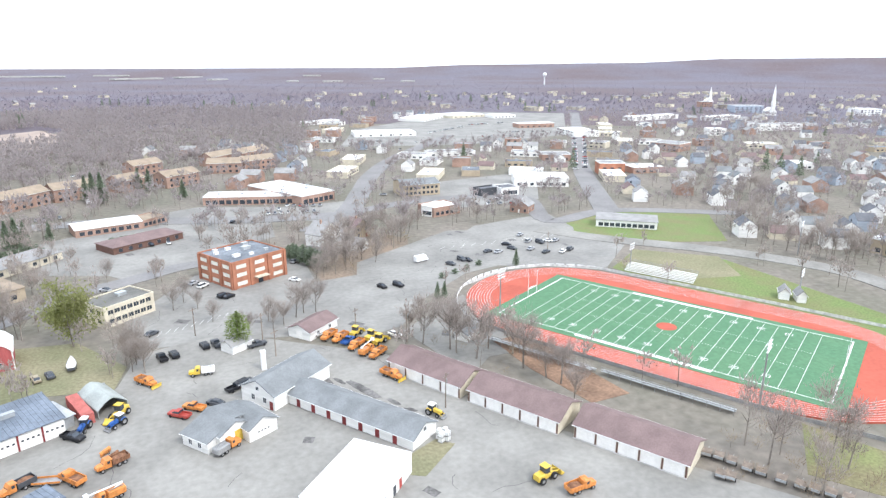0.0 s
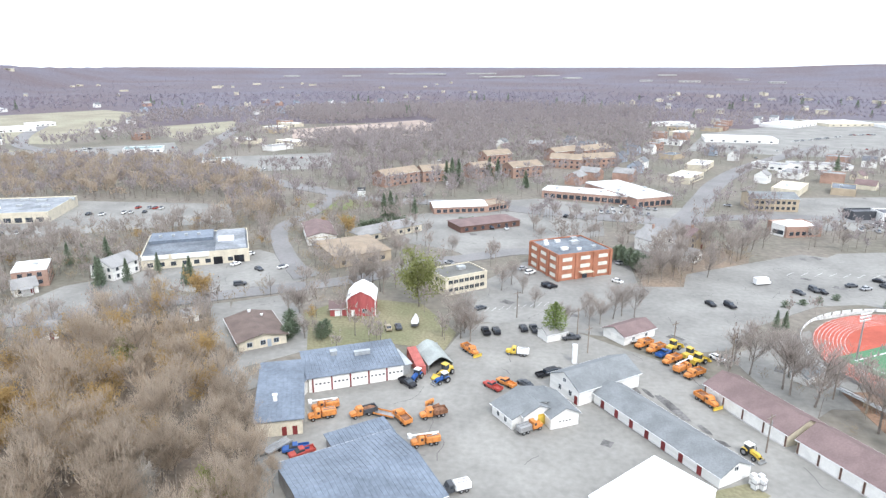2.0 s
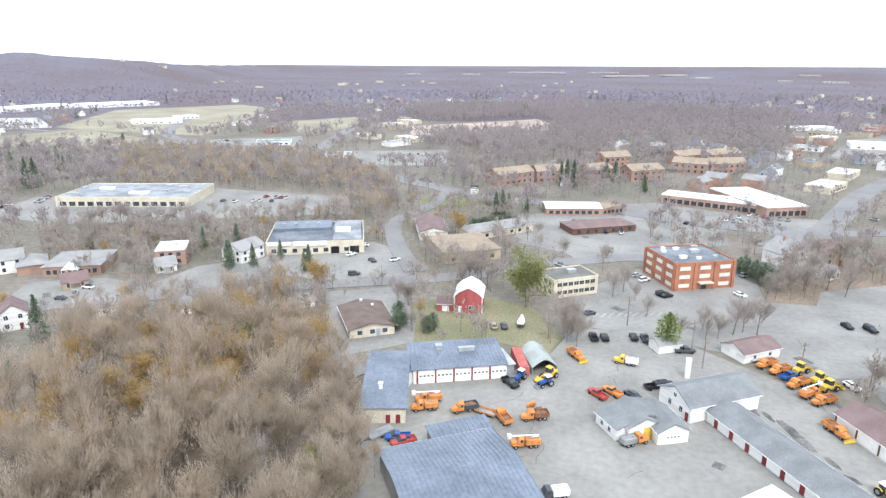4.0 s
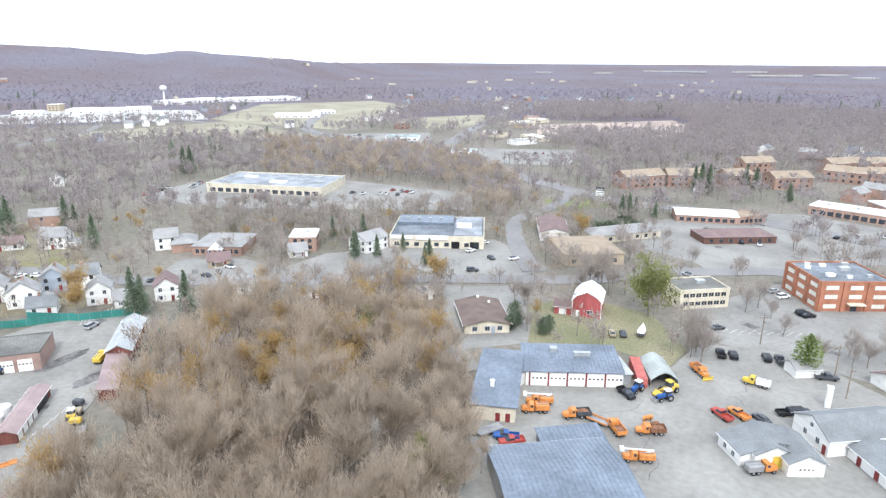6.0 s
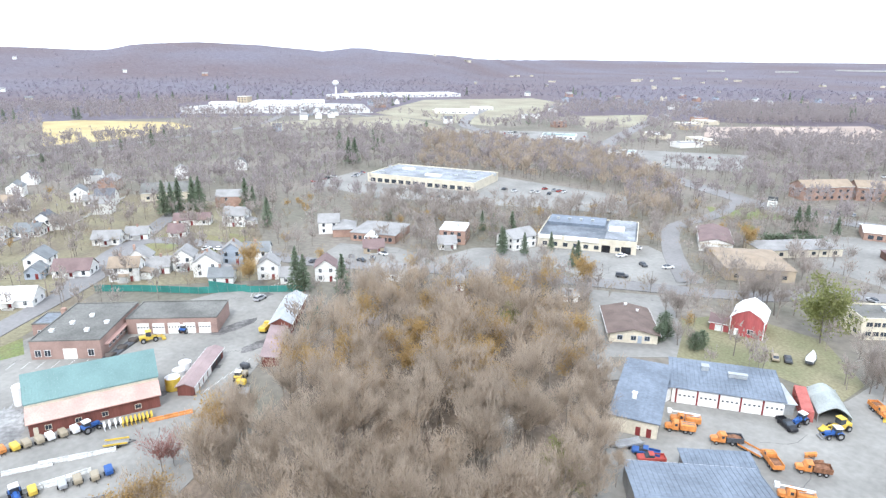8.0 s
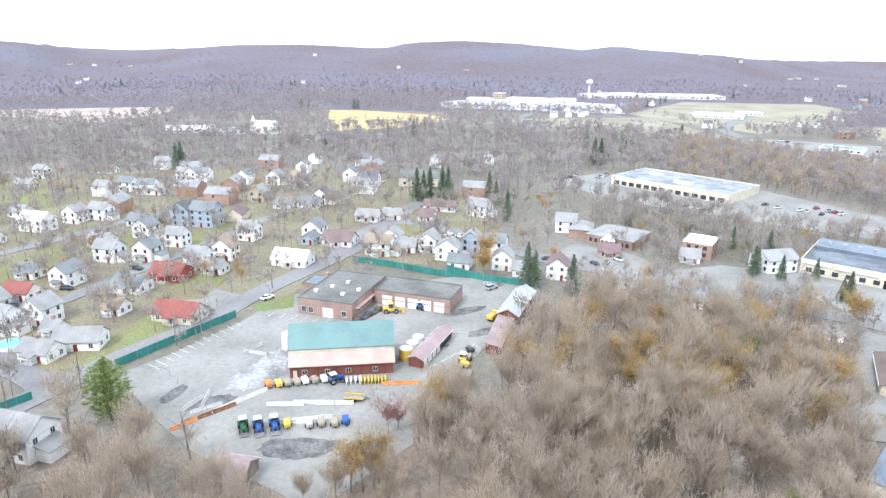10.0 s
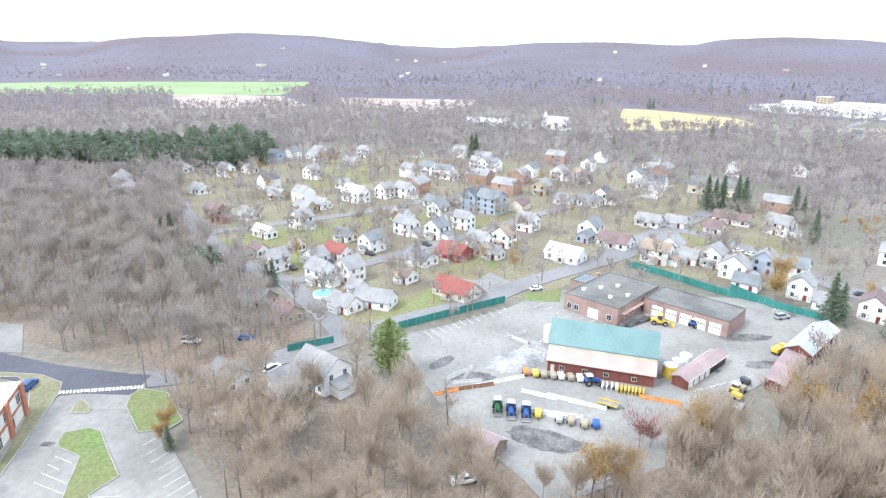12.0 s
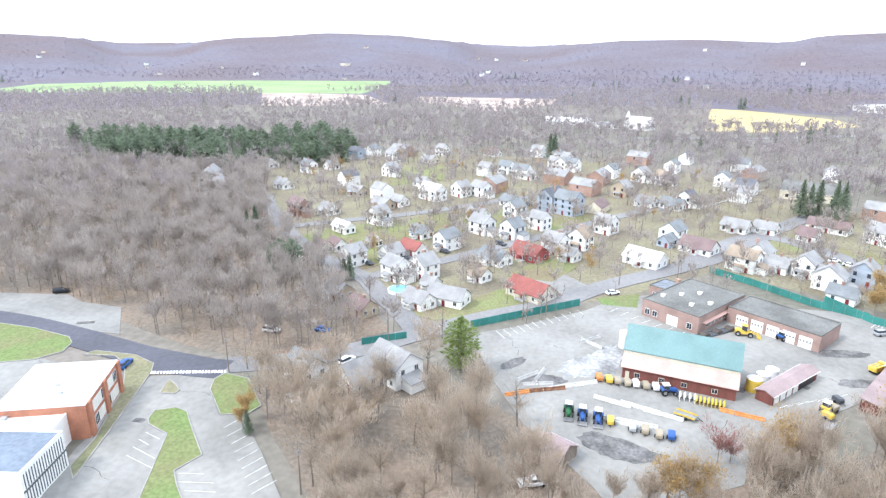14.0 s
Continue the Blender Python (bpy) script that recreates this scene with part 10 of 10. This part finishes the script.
under = np.concatenate([scatter(rng, WOOD_MAIN, 0.02), scatter(rng, WOOD_SOUTH, 0.03), scatter(rng, WOOD_WEST, 0.02), scatter(rng, WOOD_STRIP, 0.03), scatter(rng, WOOD_BEHIND, 0.02), scatter(rng, WOOD_EAST, 0.03)])
plant_stuff("undergrowth", brush, under, 1.0, (M["bark"], M["brushm"]), "tan brush below the trees", rng, "undergrowth")


def patchy(p, size, keep):
    return np.array([q for q in p if noise.noise((q[0] / size, q[1] / size, 3)) > keep])


mid = [bare_tree(300 + k, limbs=8, subs=2, twigs=74, width=0.62, length=1.5, detail=0) for k in range(6)]
homes = lambda p: inside(p[:, 0], p[:, 1], HOMES)
near = np.concatenate([sector(rng, 700, 150, 340, -62, 140), scatter(rng, HOMES, 0.008)])
plant_stuff("garden_tree", mid, near, 0.75, (M["bark"], M["twig"]), "scattered bare trees between buildings", rng)
belt = sector(rng, 4300, 330, 640, 6, 142)
hm = homes(belt)
belt = np.concatenate([belt[~hm], belt[hm][::4]])
plant_stuff("wooded_belt", mid, belt, 0.95, (M["bark"], M["hazetwig"]), "leafless woods filling the valley", rng)
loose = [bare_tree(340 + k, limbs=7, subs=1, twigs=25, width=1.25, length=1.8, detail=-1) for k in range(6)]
plant_stuff("wooded_belt", loose, sector(rng, 12000, 630, 1100, 6, 142), 0.9, (M["bark"], M["hazetwig"]), "leafless woods across the valley floor", rng)
plant_stuff("wooded_belt", loose, sector(rng, 4200, 520, 1150, -9, 22), 1.0, (M["bark"], M["hazetwig"]), "brown leafless woods on the flat land", rng)
plant_stuff("town_tree", mid, sector(rng, 1700, 300, 640, -64, 6), 0.8, (M["bark"], M["hazetwig"]), "bare street trees through the town", rng)
plant_stuff("town_tree", loose, sector(rng, 4200, 630, 1100, -64, 6), 0.75, (M["bark"], M["hazetwig"]), "bare trees beyond the town centre", rng)
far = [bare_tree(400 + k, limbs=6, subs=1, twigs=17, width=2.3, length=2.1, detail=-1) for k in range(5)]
plant_stuff("far_woods", far, sector(rng, 9000, 1080, 1700, -64, 142), 0.6, (M["hazehill"], M["hazehill"]), "distant bare woods and wooded hillsides", rng)
plant_stuff("far_woods", far, sector(rng, 4500, 1650, 2500, -64, 142), 0.5, (M["hazehill"], M["hazehill"]), "wooded hillsides without leaves", rng)
plant_stuff("far_woods", far, sector(rng, 1500, 2500, 4000, -64, 40), 0.6, (M["hazehill"], M["hazehill"]), "distant bare woods on the plain", rng)


def cottage_soup(w, d, h, rise):
    """A far house as triangles: gabled roof and walls."""
    a, b, c, e = (-w, -d, h), (w, -d, h), (w, d, h), (-w, d, h)
    r0, r1 = (-w, 0, h + rise), (w, 0, h + rise)
    g = [(x, y, -4.0) for x, y, _ in (a, b, c, e)]
    roof = [a, b, r1, a, r1, r0, c, e, r0, c, r0, r1]
    wall = [b, c, r1, e, a, r0]
    for p, q, s, t in ((a, b, g[1], g[0]), (b, c, g[2], g[1]), (c, e, g[3], g[2]), (e, a, g[0], g[3])):
        wall += [p, s, q, p, t, s]
    return np.array(roof, float), np.array(wall, float)


cottages = [cottage_soup(6, 4.5, 5.5, 3), cottage_soup(5, 5, 6, 3.2), cottage_soup(9, 6, 4, 2.2), cottage_soup(14, 8, 6, 0.6)]
for name, n, r0, r1, a0, a1, roof in (("far_town", 130, 850, 1900, -62, -6, "palegrey"), ("far_village", 30, 1000, 2600, 4, 46, "palegrey"), ("far_hamlet", 8, 1250, 1900, 46, 142, "greyshingle")):
    plant_stuff(name, cottages, sector(rng, n, r0, r1, a0, a1), 0.85, (M[roof], M["cream"]), "white houses scattered through distant bare woods", rng, "houses", ("roofs", "walls"))
evergreen = [conifer(500 + k, 14, 3.6, 10, 8, 1.0) for k in range(3)]
rounds = [conifer(520 + k, 15, 5.0, 12, 9, 1.1, True) for k in range(4)]
plant_stuff("pine_grove", rounds, scatter(rng, PINES, 0.009), 1.1, (M["bark"], M["pine"]), "green grove of broad pines", rng)
plant_stuff("pine_grove", evergreen, scatter(rng, PINES, 0.002), 1.1, (M["bark"], M["pine"]), "dark green grove of tall pines", rng)
plant_stuff("far_pines", evergreen, patchy(sector(rng, 1100, 420, 1500, -64, 142), 160, 0.22), 0.95, (M["bark"], M["pine"]), "clumps of dark conifers in the far woods", rng)


# ---- wires over the school drive ----
def span(a, b, h):
    d = (Vector(b) - Vector(a)).normalized()
    n = Vector((-d.y, d.x))
    for k in (-1.2, -0.5, 0.5, 1.2):
        wire((a[0] + n.x * k, a[1] + n.y * k, h - 0.5), (b[0] + n.x * k, b[1] + n.y * k, h - 0.5))


span(POLE_ROW[0], POLE_ROW[1], 11)
span(POLE_ROW[1], (POLE_ROW[1][0] + 24, POLE_ROW[1][1] + 50), 11)
